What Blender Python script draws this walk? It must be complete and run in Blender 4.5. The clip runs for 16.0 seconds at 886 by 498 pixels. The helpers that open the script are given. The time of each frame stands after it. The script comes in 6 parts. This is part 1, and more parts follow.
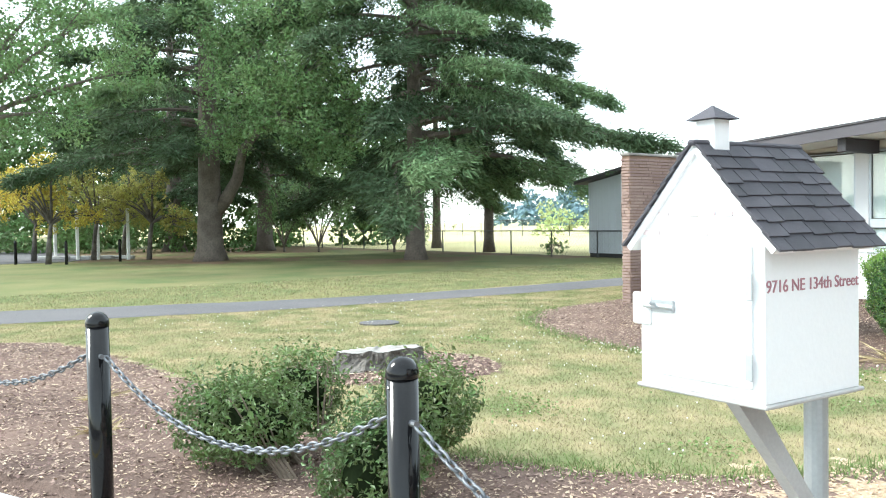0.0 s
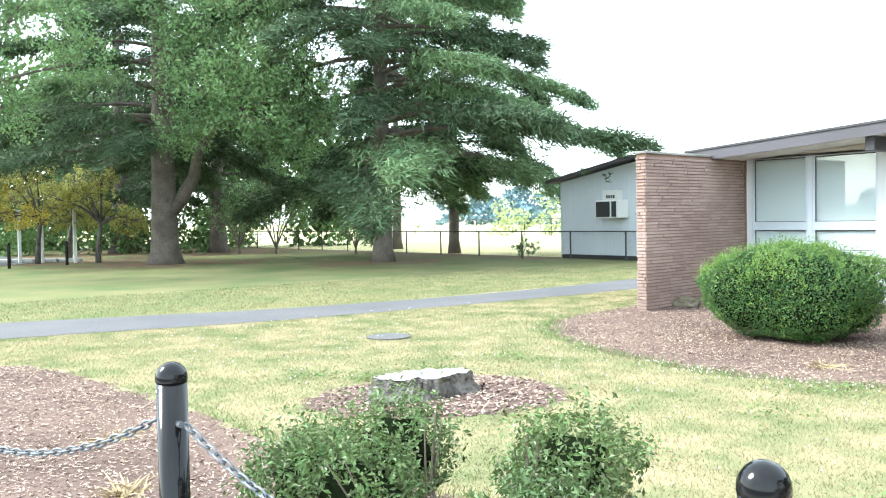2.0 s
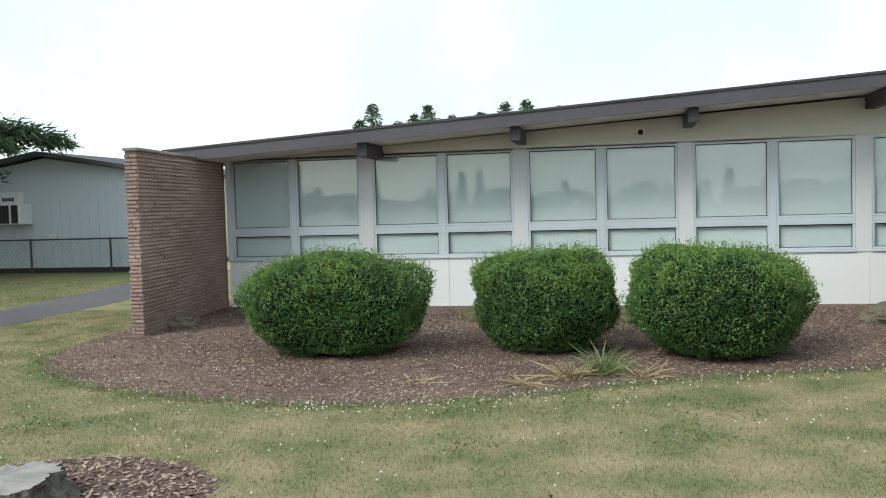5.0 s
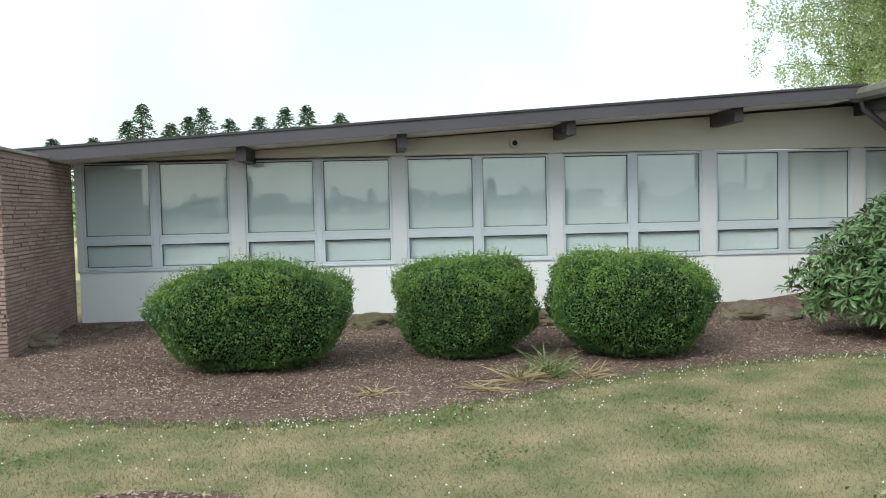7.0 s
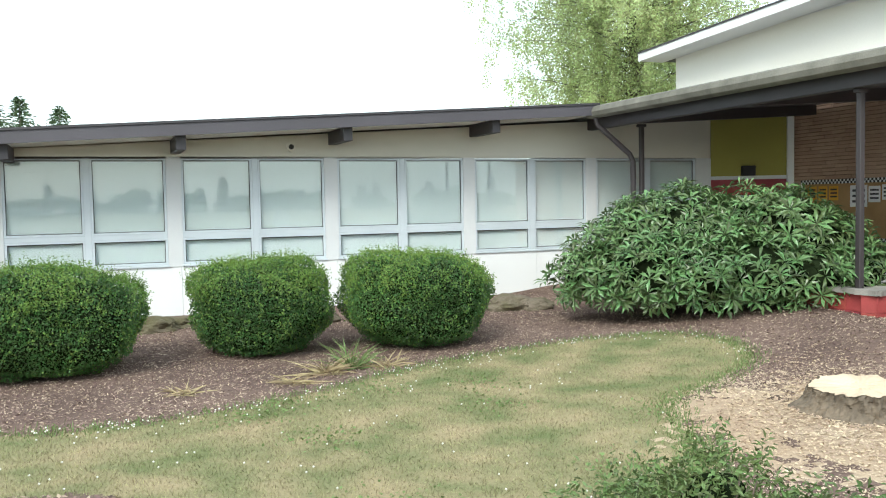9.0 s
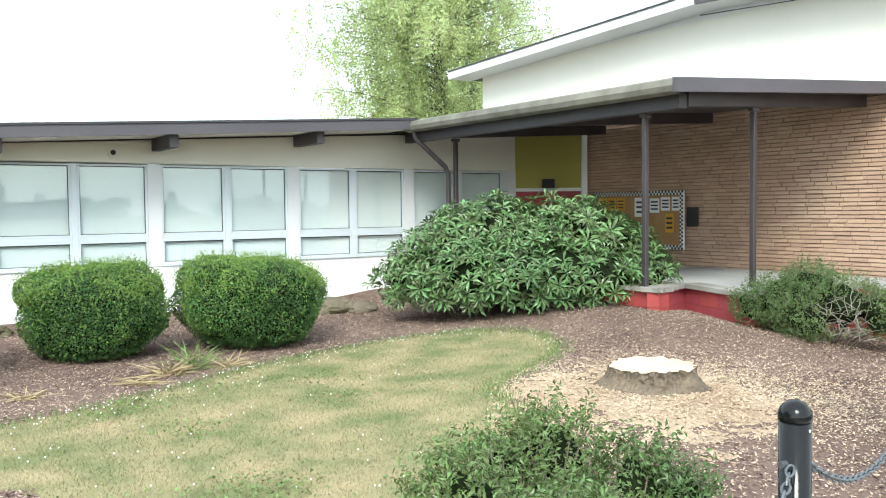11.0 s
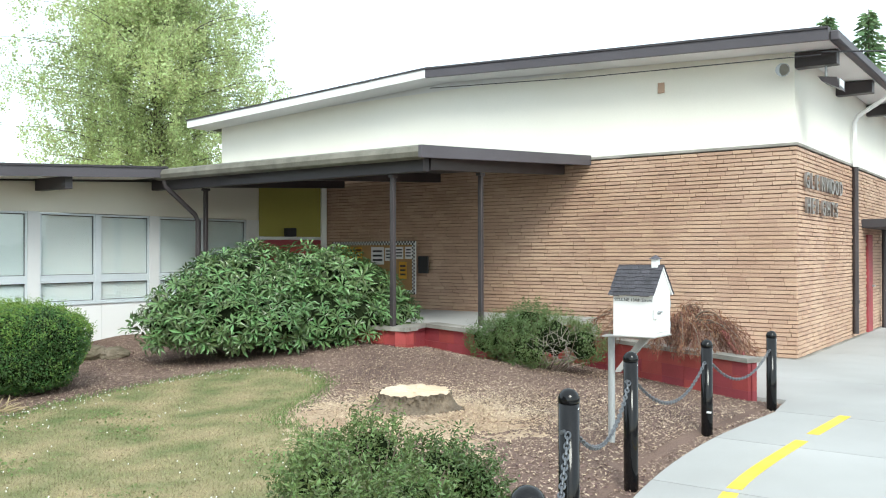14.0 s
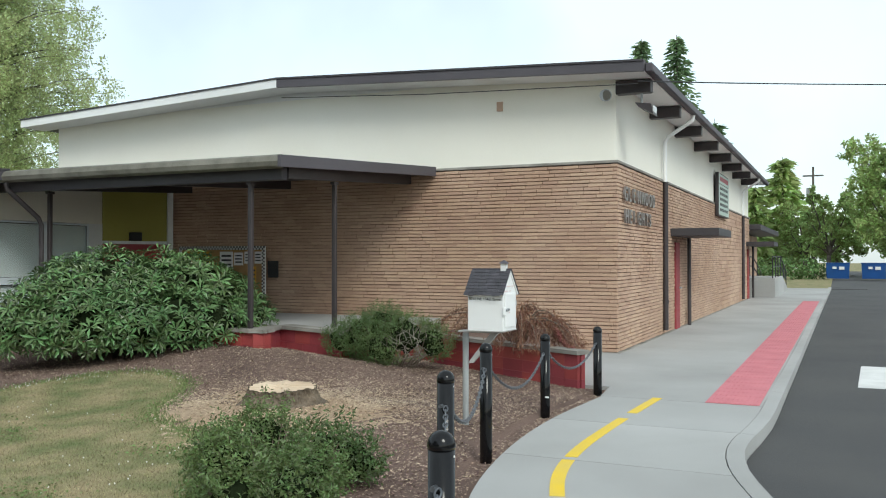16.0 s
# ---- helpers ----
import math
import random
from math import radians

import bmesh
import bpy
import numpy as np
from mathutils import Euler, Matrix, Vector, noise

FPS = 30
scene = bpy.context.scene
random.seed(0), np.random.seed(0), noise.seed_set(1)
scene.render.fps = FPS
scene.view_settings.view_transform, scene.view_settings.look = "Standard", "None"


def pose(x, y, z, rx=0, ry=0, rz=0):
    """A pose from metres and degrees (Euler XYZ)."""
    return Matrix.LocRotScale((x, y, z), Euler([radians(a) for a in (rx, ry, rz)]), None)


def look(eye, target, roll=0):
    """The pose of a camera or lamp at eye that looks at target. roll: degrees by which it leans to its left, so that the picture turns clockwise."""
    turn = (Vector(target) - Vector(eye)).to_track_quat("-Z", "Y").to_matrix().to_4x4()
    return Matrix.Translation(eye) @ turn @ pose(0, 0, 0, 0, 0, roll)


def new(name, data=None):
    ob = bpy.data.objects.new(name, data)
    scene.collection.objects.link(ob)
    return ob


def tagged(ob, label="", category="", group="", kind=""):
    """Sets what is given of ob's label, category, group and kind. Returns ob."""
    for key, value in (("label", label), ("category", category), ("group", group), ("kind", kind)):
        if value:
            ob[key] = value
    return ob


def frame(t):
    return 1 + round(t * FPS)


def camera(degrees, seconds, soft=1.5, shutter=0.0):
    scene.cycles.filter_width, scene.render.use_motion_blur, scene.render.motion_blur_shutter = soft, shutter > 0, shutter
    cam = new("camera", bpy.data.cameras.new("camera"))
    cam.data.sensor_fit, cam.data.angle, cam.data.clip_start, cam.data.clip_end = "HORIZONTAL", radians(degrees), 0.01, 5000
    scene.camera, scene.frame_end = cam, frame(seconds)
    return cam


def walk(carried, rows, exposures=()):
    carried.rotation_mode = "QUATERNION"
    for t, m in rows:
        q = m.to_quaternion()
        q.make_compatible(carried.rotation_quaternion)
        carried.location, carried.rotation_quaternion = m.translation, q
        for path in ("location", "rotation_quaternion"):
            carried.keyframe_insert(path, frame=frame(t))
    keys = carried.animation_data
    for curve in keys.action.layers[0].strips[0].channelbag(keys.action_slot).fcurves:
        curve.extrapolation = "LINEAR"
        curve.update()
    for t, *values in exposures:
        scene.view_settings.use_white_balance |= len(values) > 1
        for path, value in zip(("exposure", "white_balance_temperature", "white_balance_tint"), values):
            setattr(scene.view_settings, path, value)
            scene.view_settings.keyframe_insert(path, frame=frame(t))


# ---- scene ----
cam = camera(54.4, 16.0, soft=1.1)
PATH = [
    (0, (10.193, -13.32, 1.426), (8.533, -12.207, 1.361), -1.0),
    (0.5, (9.909, -13.332, 1.462), (8.249, -12.217, 1.396), -1.0),
    (1, (9.545, -13.404, 1.459), (7.885, -12.29, 1.394), -0.9),
    (1.5, (9.182, -13.469, 1.475), (7.527, -12.348, 1.409), -1.0),
    (2, (8.774, -13.482, 1.502), (7.191, -12.261, 1.432), -1.1),
    (2.5, (8.317, -13.508, 1.509), (6.821, -12.182, 1.438), -1.2),
    (3, (7.898, -13.479, 1.512), (6.529, -12.023, 1.433), -1.3),
    (3.5, (7.437, -13.429, 1.526), (6.293, -11.791, 1.441), -1.4),
    (4, (7.04, -13.331, 1.572), (6.181, -11.527, 1.474), -1.6),
    (4.5, (6.607, -13.171, 1.569), (6.019, -11.263, 1.469), -1.5),
    (5, (6.254, -13.186, 1.617), (5.867, -11.227, 1.517), -1.6),
    (7.5, (4.29, -13.305, 1.7), (4.563, -11.326, 1.6), -1.4),
    (8, (4.195, -13.508, 1.736), (4.608, -11.553, 1.632), -1.5),
    (8.5, (4.022, -13.546, 1.709), (4.607, -11.637, 1.604), -1.2),
    (9, (3.743, -13.644, 1.698), (4.491, -11.792, 1.59), -1.1),
    (9.5, (3.658, -13.764, 1.651), (4.558, -11.981, 1.544), -1.2),
    (12, (2.648, -14.253, 1.692), (3.953, -12.741, 1.589), -0.3),
    (12.5, (2.487, -14.317, 1.697), (3.897, -12.903, 1.59), -0.3),
    (13, (2.296, -14.371, 1.711), (3.786, -13.039, 1.647), -0.1),
    (13.5, (2.058, -14.378, 1.69), (3.618, -13.126, 1.679), -0.0),
    (14, (1.795, -14.449, 1.701), (3.419, -13.281, 1.713), -0.1),
    (14.5, (1.614, -14.509, 1.705), (3.289, -13.416, 1.717), -0.1),
    (15, (1.355, -14.511, 1.723), (3.087, -13.51, 1.738), 0.2),
    (15.5, (1.075, -14.547, 1.721), (2.861, -13.646, 1.736), 0.1),
    (16, (0.892, -14.601, 1.701), (2.711, -13.768, 1.724), 0.0),
]
walk(cam, [(t, look(eye, target, roll)) for t, eye, target, roll in PATH],
     [(0, 1.35, 6150, 1), (1, 1.65, 6000, 1), (1.5, 1.9, 5950, 1), (2, 1.82, 5950, 1), (2.5, 1.6, 6000, 1), (3.5, 1.0, 6150, 1), (5, 0.12, 6200, 1), (7.5, 0.18, 6200, 1), (8.5, 0.47, 6200, 1), (9.5, 0.85, 6200, 1), (12.5, 1.1, 6150, 1), (13.5, 0.9, 6150, 1), (14.5, 0.45, 6200, 1), (16, -0.08, 6200, 1)])
# ---- world, sun ----
world = bpy.data.worlds.new("sky")
scene.world = world
world.use_nodes = True
wn = world.node_tree
sky = wn.nodes.new("ShaderNodeTexSky")
sky.sky_type = "NISHITA"
sky.sun_disc = False
sky.sun_elevation = radians(40)
sky.sun_rotation = radians(226)
sky.air_density, sky.dust_density, sky.ozone_density = 1.0, 1.5, 1.0
wn.nodes["Background"].inputs[1].default_value = 0.07
wn.links.new(sky.outputs[0], wn.nodes["Background"].inputs[0])
# a thin even veil of high cloud over the blue
veil, both = wn.nodes.new("ShaderNodeBackground"), wn.nodes.new("ShaderNodeAddShader")
veil.inputs[0].default_value, veil.inputs[1].default_value = (0.97, 1.0, 1.0, 1), 0.80
cloud, thick = wn.nodes.new("ShaderNodeTexNoise"), wn.nodes.new("ShaderNodeMapRange")
cloud.inputs["Scale"].default_value, cloud.inputs["Detail"].default_value = 2.2, 5
for slot, amount in (("From Min", 0.38), ("From Max", 0.62), ("To Min", 0.7), ("To Max", 0.95)):
    thick.inputs[slot].default_value = amount
wn.links.new(wn.nodes.new("ShaderNodeTexCoord").outputs["Generated"], cloud.inputs["Vector"])
wn.links.new(cloud.outputs["Fac"], thick.inputs["Value"])
wn.links.new(thick.outputs[0], veil.inputs[1])
wn.links.new(wn.nodes["Background"].outputs[0], both.inputs[0])
wn.links.new(veil.outputs[0], both.inputs[1])
wn.links.new(both.outputs[0], wn.nodes["World Output"].inputs["Surface"])
sun = new("sun", bpy.data.lights.new("sun", "SUN"))
sun.data.energy, sun.data.angle, sun.data.color = 2.0, radians(22), (1.0, 0.95, 0.88)
sun.matrix_world = look((-21, -22, 25.5), (0, 0, 0))


# ---- materials ----
def mat(name, col, rough=0.8, var=0.15, scale=6.0, fine=60.0, bump=0.15, metal=0.0, col2=None, island=0.0, rand=0.0, spec=0.5, big=0.7, trans=0.0):
    """A procedural surface: two scales of noise over a base colour, with relief; island / rand vary piece by piece."""
    m = bpy.data.materials.new(name)
    m.use_nodes = True
    nt = m.node_tree
    n, l = nt.nodes, nt.links
    b = n["Principled BSDF"]
    b.inputs["Roughness"].default_value = rough
    b.inputs["Metallic"].default_value = metal
    b.inputs["Specular IOR Level"].default_value = spec
    co = n.new("ShaderNodeTexCoord")
    geo = n.new("ShaderNodeNewGeometry")
    n1, n2 = n.new("ShaderNodeTexNoise"), n.new("ShaderNodeTexNoise")
    n1.inputs["Scale"].default_value, n1.inputs["Detail"].default_value = scale * 0.35, 4
    n2.inputs["Scale"].default_value, n2.inputs["Detail"].default_value = fine, 3
    l.new(geo.outputs["Position"], n1.inputs["Vector"])
    l.new(geo.outputs["Position"], n2.inputs["Vector"])
    mix = n.new("ShaderNodeMix")
    mix.data_type = "RGBA"
    mix.inputs[6].default_value = (*col, 1)
    c2 = col2 or tuple(min(1, c * (1 - 1.2 * var)) for c in col)
    mix.inputs[7].default_value = (*c2, 1)
    ramp = n.new("ShaderNodeMapRange")
    ramp.inputs["From Min"].default_value, ramp.inputs["From Max"].default_value = 0.5 - 0.25 * big, 0.5 + 0.25 * big
    l.new(n1.outputs["Fac"], ramp.inputs["Value"])
    l.new(ramp.outputs[0], mix.inputs[0])
    hsv = n.new("ShaderNodeHueSaturation")
    l.new(mix.outputs[2], hsv.inputs["Color"])
    add = n.new("ShaderNodeMath")
    add.operation = "MULTIPLY_ADD"
    add.inputs[1].default_value, add.inputs[2].default_value = var * 1.6, 1 - var * 0.8
    l.new(n2.outputs["Fac"], add.inputs[0])
    val = add
    for amount, out in ((island, geo.outputs["Random Per Island"]), (rand, None)):
        if amount:
            if out is None:
                out = n.new("ShaderNodeObjectInfo").outputs["Random"]
            k = n.new("ShaderNodeMath")
            k.operation = "MULTIPLY_ADD"
            k.inputs[1].default_value, k.inputs[2].default_value = amount, 1 - amount / 2
            l.new(out, k.inputs[0])
            p = n.new("ShaderNodeMath")
            p.operation = "MULTIPLY"
            l.new(val.outputs[0], p.inputs[0])
            l.new(k.outputs[0], p.inputs[1])
            val = p
            h = n.new("ShaderNodeMath")
            h.operation = "MULTIPLY_ADD"
            h.inputs[1].default_value, h.inputs[2].default_value = 0.06 * amount, 0.5 - 0.03 * amount
            l.new(out, h.inputs[0])
            l.new(h.outputs[0], hsv.inputs["Hue"])
    l.new(val.outputs[0], hsv.inputs["Value"])
    l.new(hsv.outputs[0], b.inputs["Base Color"])
    if bump:
        bp = n.new("ShaderNodeBump")
        bp.inputs["Strength"].default_value, bp.inputs["Distance"].default_value = bump, 0.01
        l.new(n2.outputs["Fac"], bp.inputs["Height"])
        l.new(bp.outputs[0], b.inputs["Normal"])
    if trans:
        tr, ms = n.new("ShaderNodeBsdfTranslucent"), n.new("ShaderNodeMixShader")
        l.new(hsv.outputs[0], tr.inputs["Color"])
        ms.inputs[0].default_value = trans
        l.new(b.outputs[0], ms.inputs[1])
        l.new(tr.outputs[0], ms.inputs[2])
        l.new(ms.outputs[0], n["Material Output"].inputs["Surface"])
    return m


M = {
    "lawn": mat("lawn", (0.15, 0.17, 0.078), 0.95, 0.35, 5.0, 55, 0.6, col2=(0.33, 0.27, 0.165), spec=0.1, big=0.75),
    "mulch": mat("mulch", (0.2, 0.14, 0.116), 0.95, 0.6, 2.0, 90, 1.0, col2=(0.125, 0.088, 0.074), spec=0.1),
    "chips": mat("chips", (0.47, 0.37, 0.265), 0.95, 0.3, 3.0, 90, 0.6, col2=(0.4, 0.3, 0.21), spec=0.1),
    "chip": mat("chip", (0.34, 0.245, 0.205), 0.9, 0.3, 3.0, 90, 0, col2=(0.24, 0.165, 0.14), island=1.4, spec=0.2),
    "pale_chip": mat("pale_chip", (0.54, 0.43, 0.32), 0.9, 0.2, 3.0, 90, 0, col2=(0.45, 0.33, 0.23), island=0.6, spec=0.2),
    "blade": mat("blade", (0.18, 0.21, 0.088), 0.7, 0.2, 5.0, 9, 0, col2=(0.39, 0.325, 0.2), island=0.9, trans=0.3, spec=0.2, big=0.75),
    "green_blade": mat("green_blade", (0.2, 0.27, 0.1), 0.6, 0.15, 3, 30, 0, island=0.7, trans=0.35, spec=0.3),
    "straw": mat("straw", (0.42, 0.33, 0.19), 0.8, 0.2, 3, 30, 0, island=0.6, trans=0.2),
    "olive_leaf": mat("olive_leaf", (0.38, 0.35, 0.09), 0.6, 0.25, 0.8, 20, 0, col2=(0.22, 0.24, 0.07), island=0.7, trans=0.45),
    "duff": mat("duff", (0.19, 0.125, 0.085), 0.95, 0.4, 1.5, 40, 0.6, col2=(0.16, 0.14, 0.075), spec=0.1),
    # greener lawn past the footpath, with tree shade put into its colour
    "shaded_green_lawn": mat("shaded_green_lawn", (0.115, 0.145, 0.06), 0.95, 0.3, 1.4, 30, 0.5, col2=(0.2, 0.185, 0.09), spec=0.1),
    "clover": mat("clover", (0.75, 0.74, 0.68), 0.9, 0.1, 5, 80, 0, island=0.2),
    "asphalt": mat("asphalt", (0.055, 0.055, 0.058), 0.9, 0.25, 1.5, 220, 0.5, col2=(0.075, 0.073, 0.073)),
    "path": mat("path", (0.085, 0.082, 0.09), 0.95, 0.3, 1.2, 120, 0.5, col2=(0.125, 0.118, 0.122)),
    "concrete": mat("concrete", (0.4, 0.4, 0.395), 0.85, 0.15, 1.3, 160, 0.25, col2=(0.32, 0.318, 0.31), rand=0.1),
    "old_concrete": mat("old_concrete", (0.33, 0.31, 0.28), 0.9, 0.3, 5, 60, 0.4, col2=(0.19, 0.18, 0.16)),
    "yellow_line": mat("yellow_line", (0.75, 0.52, 0.03), 0.7, 0.2, 8, 120, 0.1, col2=(0.68, 0.50, 0.09)),
    "white_line": mat("white_line", (0.7, 0.7, 0.69), 0.7, 0.15, 8, 120, 0.1),
    "tactile": mat("tactile", (0.58, 0.2, 0.23), 0.75, 0.15, 6, 120, 0.1, col2=(0.5, 0.16, 0.19)),
    "brick": mat("brick", (0.50, 0.355, 0.265), 0.88, 0.2, 1.6, 50, 0.5, col2=(0.42, 0.28, 0.2), island=0.18, spec=0.25),
    "brick_piece": mat("brick_piece", (0.50, 0.355, 0.265), 0.88, 0.2, 1.6, 50, 0.5, col2=(0.42, 0.28, 0.2), rand=0.18, spec=0.25),
    "fin_brick": mat("fin_brick", (0.4, 0.3, 0.265), 0.9, 0.3, 2.0, 60, 0.5, col2=(0.28, 0.2, 0.175), island=0.25, spec=0.2),
    "fin_piece": mat("fin_piece", (0.4, 0.3, 0.265), 0.9, 0.3, 2.0, 60, 0.5, col2=(0.28, 0.2, 0.175), rand=0.25, spec=0.2),
    "mortar": mat("mortar", (0.26, 0.17, 0.12), 0.95, 0.25, 4, 90, 0.4),
    "white_wall": mat("white_wall", (0.82, 0.825, 0.83), 0.8, 0.06, 1.2, 70, 0.08, col2=(0.76, 0.765, 0.76)),
    "cream": mat("cream", (0.7, 0.675, 0.6), 0.8, 0.07, 1.5, 70, 0.08, col2=(0.62, 0.6, 0.53)),
    "trim": mat("trim", (0.055, 0.050, 0.056), 0.6, 0.2, 3, 60, 0.1),
    "fascia": mat("fascia", (0.088, 0.08, 0.093), 0.6, 0.2, 2, 60, 0.1, col2=(0.07, 0.063, 0.073)),
    "moss_gutter": mat("moss_gutter", (0.2, 0.19, 0.16), 0.8, 0.3, 8, 60, 0.4, col2=(0.11, 0.105, 0.085)),
    "roofing": mat("roofing", (0.14, 0.135, 0.13), 0.95, 0.3, 2, 90, 0.4),
    "dark_steel": mat("dark_steel", (0.045, 0.037, 0.04), 0.5, 0.2, 5, 60, 0.05),
    "window_frame": mat("window_frame", (0.60, 0.65, 0.69), 0.5, 0.07, 3, 60, 0.03),
    "stucco": mat("stucco", (0.85, 0.83, 0.755), 0.7, 0.05, 1.0, 50, 0.1, col2=(0.8, 0.775, 0.69)),
    "panel": mat("panel", (0.68, 0.69, 0.7), 0.7, 0.07, 2, 60, 0.05),
    "blind": mat("blind", (0.8, 0.825, 0.815), 0.8, 0.05, 1, 30, 0.0, col2=(0.75, 0.785, 0.78)),
    "red_paint": mat("red_paint", (0.36, 0.055, 0.06), 0.7, 0.25, 5, 60, 0.4, col2=(0.24, 0.04, 0.042), rand=0.3),
    "ochre": mat("ochre", (0.34, 0.31, 0.075), 0.8, 0.1, 2, 60, 0.05),
    "black_gloss": mat("black_gloss", (0.008, 0.008, 0.009), 0.1, 0.2, 5, 60, 0.01, spec=0.3),
    "chain": mat("chain", (0.19, 0.20, 0.22), 0.45, 0.2, 30, 200, 0.1, metal=0.7),
    "white_box": mat("white_box", (0.80, 0.80, 0.80), 0.55, 0.04, 3, 90, 0.05),
    "shingle": mat("shingle", (0.075, 0.072, 0.085), 0.9, 0.25, 20, 300, 0.5, rand=0.4),
    "galvanised": mat("galvanised", (0.42, 0.44, 0.45), 0.5, 0.15, 8, 90, 0.05, metal=0.4),
    "grey_wood": mat("grey_wood", (0.44, 0.43, 0.42), 0.8, 0.15, 8, 90, 0.1),
    "bark": mat("bark", (0.16, 0.135, 0.115), 0.95, 0.6, 6, 16, 1.0, col2=(0.095, 0.078, 0.066)),
    "fresh_bark": mat("fresh_bark", (0.18, 0.14, 0.1), 0.95, 0.5, 10, 40, 1.0, col2=(0.075, 0.06, 0.045)),
    "grey_bark": mat("grey_bark", (0.16, 0.145, 0.13), 0.95, 0.6, 10, 40, 1.0, col2=(0.055, 0.048, 0.043)),
    "cut_fresh": mat("cut_fresh", (0.66, 0.53, 0.39), 0.9, 0.2, 6, 80, 0.4, col2=(0.52, 0.39, 0.27)),
    "cut_old": mat("cut_old", (0.36, 0.345, 0.325), 0.9, 0.4, 9, 60, 0.7, col2=(0.2, 0.185, 0.17)),
    "box_leaf": mat("box_leaf", (0.075, 0.16, 0.035), 0.42, 0.2, 3, 30, 0, col2=(0.045, 0.1, 0.026), island=0.9, trans=0.2),
    "tip_leaf": mat("tip_leaf", (0.2, 0.3, 0.06), 0.5, 0.2, 3, 30, 0, col2=(0.13, 0.225, 0.045), island=0.6, trans=0.3),
    "rhodo_leaf": mat("rhodo_leaf", (0.08, 0.145, 0.05), 0.33, 0.2, 2, 30, 0, col2=(0.14, 0.215, 0.08), island=1.0, trans=0.12),
    "shrub_leaf": mat("shrub_leaf", (0.15, 0.205, 0.068), 0.42, 0.2, 3, 30, 0, col2=(0.085, 0.135, 0.045), island=0.9, trans=0.25),
    "needle": mat("needle", (0.1, 0.145, 0.075), 0.7, 0.25, 1.2, 20, 0, col2=(0.062, 0.095, 0.052), island=0.9, trans=0.25, spec=0.2),
    "needle_pale": mat("needle_pale", (0.2, 0.285, 0.14), 0.7, 0.25, 1.2, 20, 0, col2=(0.13, 0.2, 0.1), island=0.8, trans=0.3, spec=0.2),
    "oak_leaf": mat("oak_leaf", (0.2, 0.3, 0.12), 0.5, 0.2, 2, 20, 0, col2=(0.13, 0.21, 0.085), island=0.8, trans=0.4),
    "gold_leaf": mat("gold_leaf", (0.62, 0.48, 0.08), 0.6, 0.25, 0.8, 20, 0, col2=(0.36, 0.34, 0.08), island=0.7, trans=0.45),
    "birch_leaf": mat("birch_leaf", (0.5, 0.56, 0.29), 0.6, 0.2, 0.5, 20, 0, col2=(0.36, 0.43, 0.21), island=0.8, trans=0.45),
    "far_leaf": mat("far_leaf", (0.16, 0.25, 0.085), 0.7, 0.25, 0.4, 10, 0, col2=(0.1, 0.165, 0.06), island=0.9, trans=0.3),
    "yard_leaf": mat("yard_leaf", (0.4, 0.5, 0.18), 0.7, 0.25, 0.4, 10, 0, col2=(0.26, 0.35, 0.13), island=0.9, trans=0.4),
    # near-black: the shade among leaves, put into the cores' colour
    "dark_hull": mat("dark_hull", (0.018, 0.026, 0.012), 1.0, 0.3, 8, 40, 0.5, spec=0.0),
    "grey_twig": mat("grey_twig", (0.3, 0.27, 0.23), 0.9, 0.3, 10, 60, 0.2),
    "twig": mat("twig", (0.20, 0.155, 0.12), 0.9, 0.3, 10, 60, 0.2),
    "maple_dry": mat("maple_dry", (0.238, 0.105, 0.063), 0.8, 0.3, 4, 30, 0, col2=(0.140, 0.070, 0.049), island=0.8, trans=0.2),
    "rock": mat("rock", (0.17, 0.14, 0.105), 0.95, 0.4, 8, 40, 0.9, col2=(0.10, 0.09, 0.045)),
    "siding": mat("siding", (0.5, 0.53, 0.57), 0.8, 0.06, 1, 60, 0.05),
    "ac_metal": mat("ac_metal", (0.62, 0.62, 0.60), 0.5, 0.06, 3, 60, 0.05),
    "dark_void": mat("dark_void", (0.02, 0.02, 0.021), 0.7, 0.2, 5, 50, 0),
    "fence_wire": mat("fence_wire", (0.055, 0.058, 0.06), 0.6, 0.1, 5, 60, 0, metal=0.3),
    "cork": mat("cork", (0.36, 0.215, 0.095), 0.9, 0.2, 8, 200, 0.2),
    "paper": mat("paper", (0.72, 0.72, 0.71), 0.8, 0.04, 5, 60, 0),
    "ink": mat("ink", (0.03, 0.03, 0.034), 0.7, 0.1, 5, 60, 0),
    "gold_paper": mat("gold_paper", (0.62, 0.32, 0.03), 0.7, 0.1, 5, 60, 0.2),
    "bin_blue": mat("bin_blue", (0.015, 0.085, 0.30), 0.5, 0.2, 2, 40, 0.05),
    "field": mat("field", (0.6, 0.53, 0.29), 0.95, 0.15, 0.05, 3, 0, col2=(0.52, 0.48, 0.25), spec=0.1),
    # air haze put into the base colour of the farthest trees
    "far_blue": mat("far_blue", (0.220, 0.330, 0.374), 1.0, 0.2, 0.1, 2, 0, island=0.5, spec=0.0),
    "sign_red": mat("sign_red", (0.30, 0.03, 0.05), 0.5, 0.1, 5, 60, 0),
    "sign_pale": mat("sign_pale", (0.45, 0.55, 0.50), 0.4, 0.08, 5, 60, 0),
    "letter_metal": mat("letter_metal", (0.30, 0.28, 0.27), 0.4, 0.15, 9, 60, 0.05, metal=0.6),
    "lamp_glass": mat("lamp_glass", (0.5, 0.5, 0.48), 0.15, 0.05, 9, 60, 0),
    "red_ink": mat("red_ink", (0.36, 0.18, 0.20), 0.8, 0.1, 9, 60, 0),
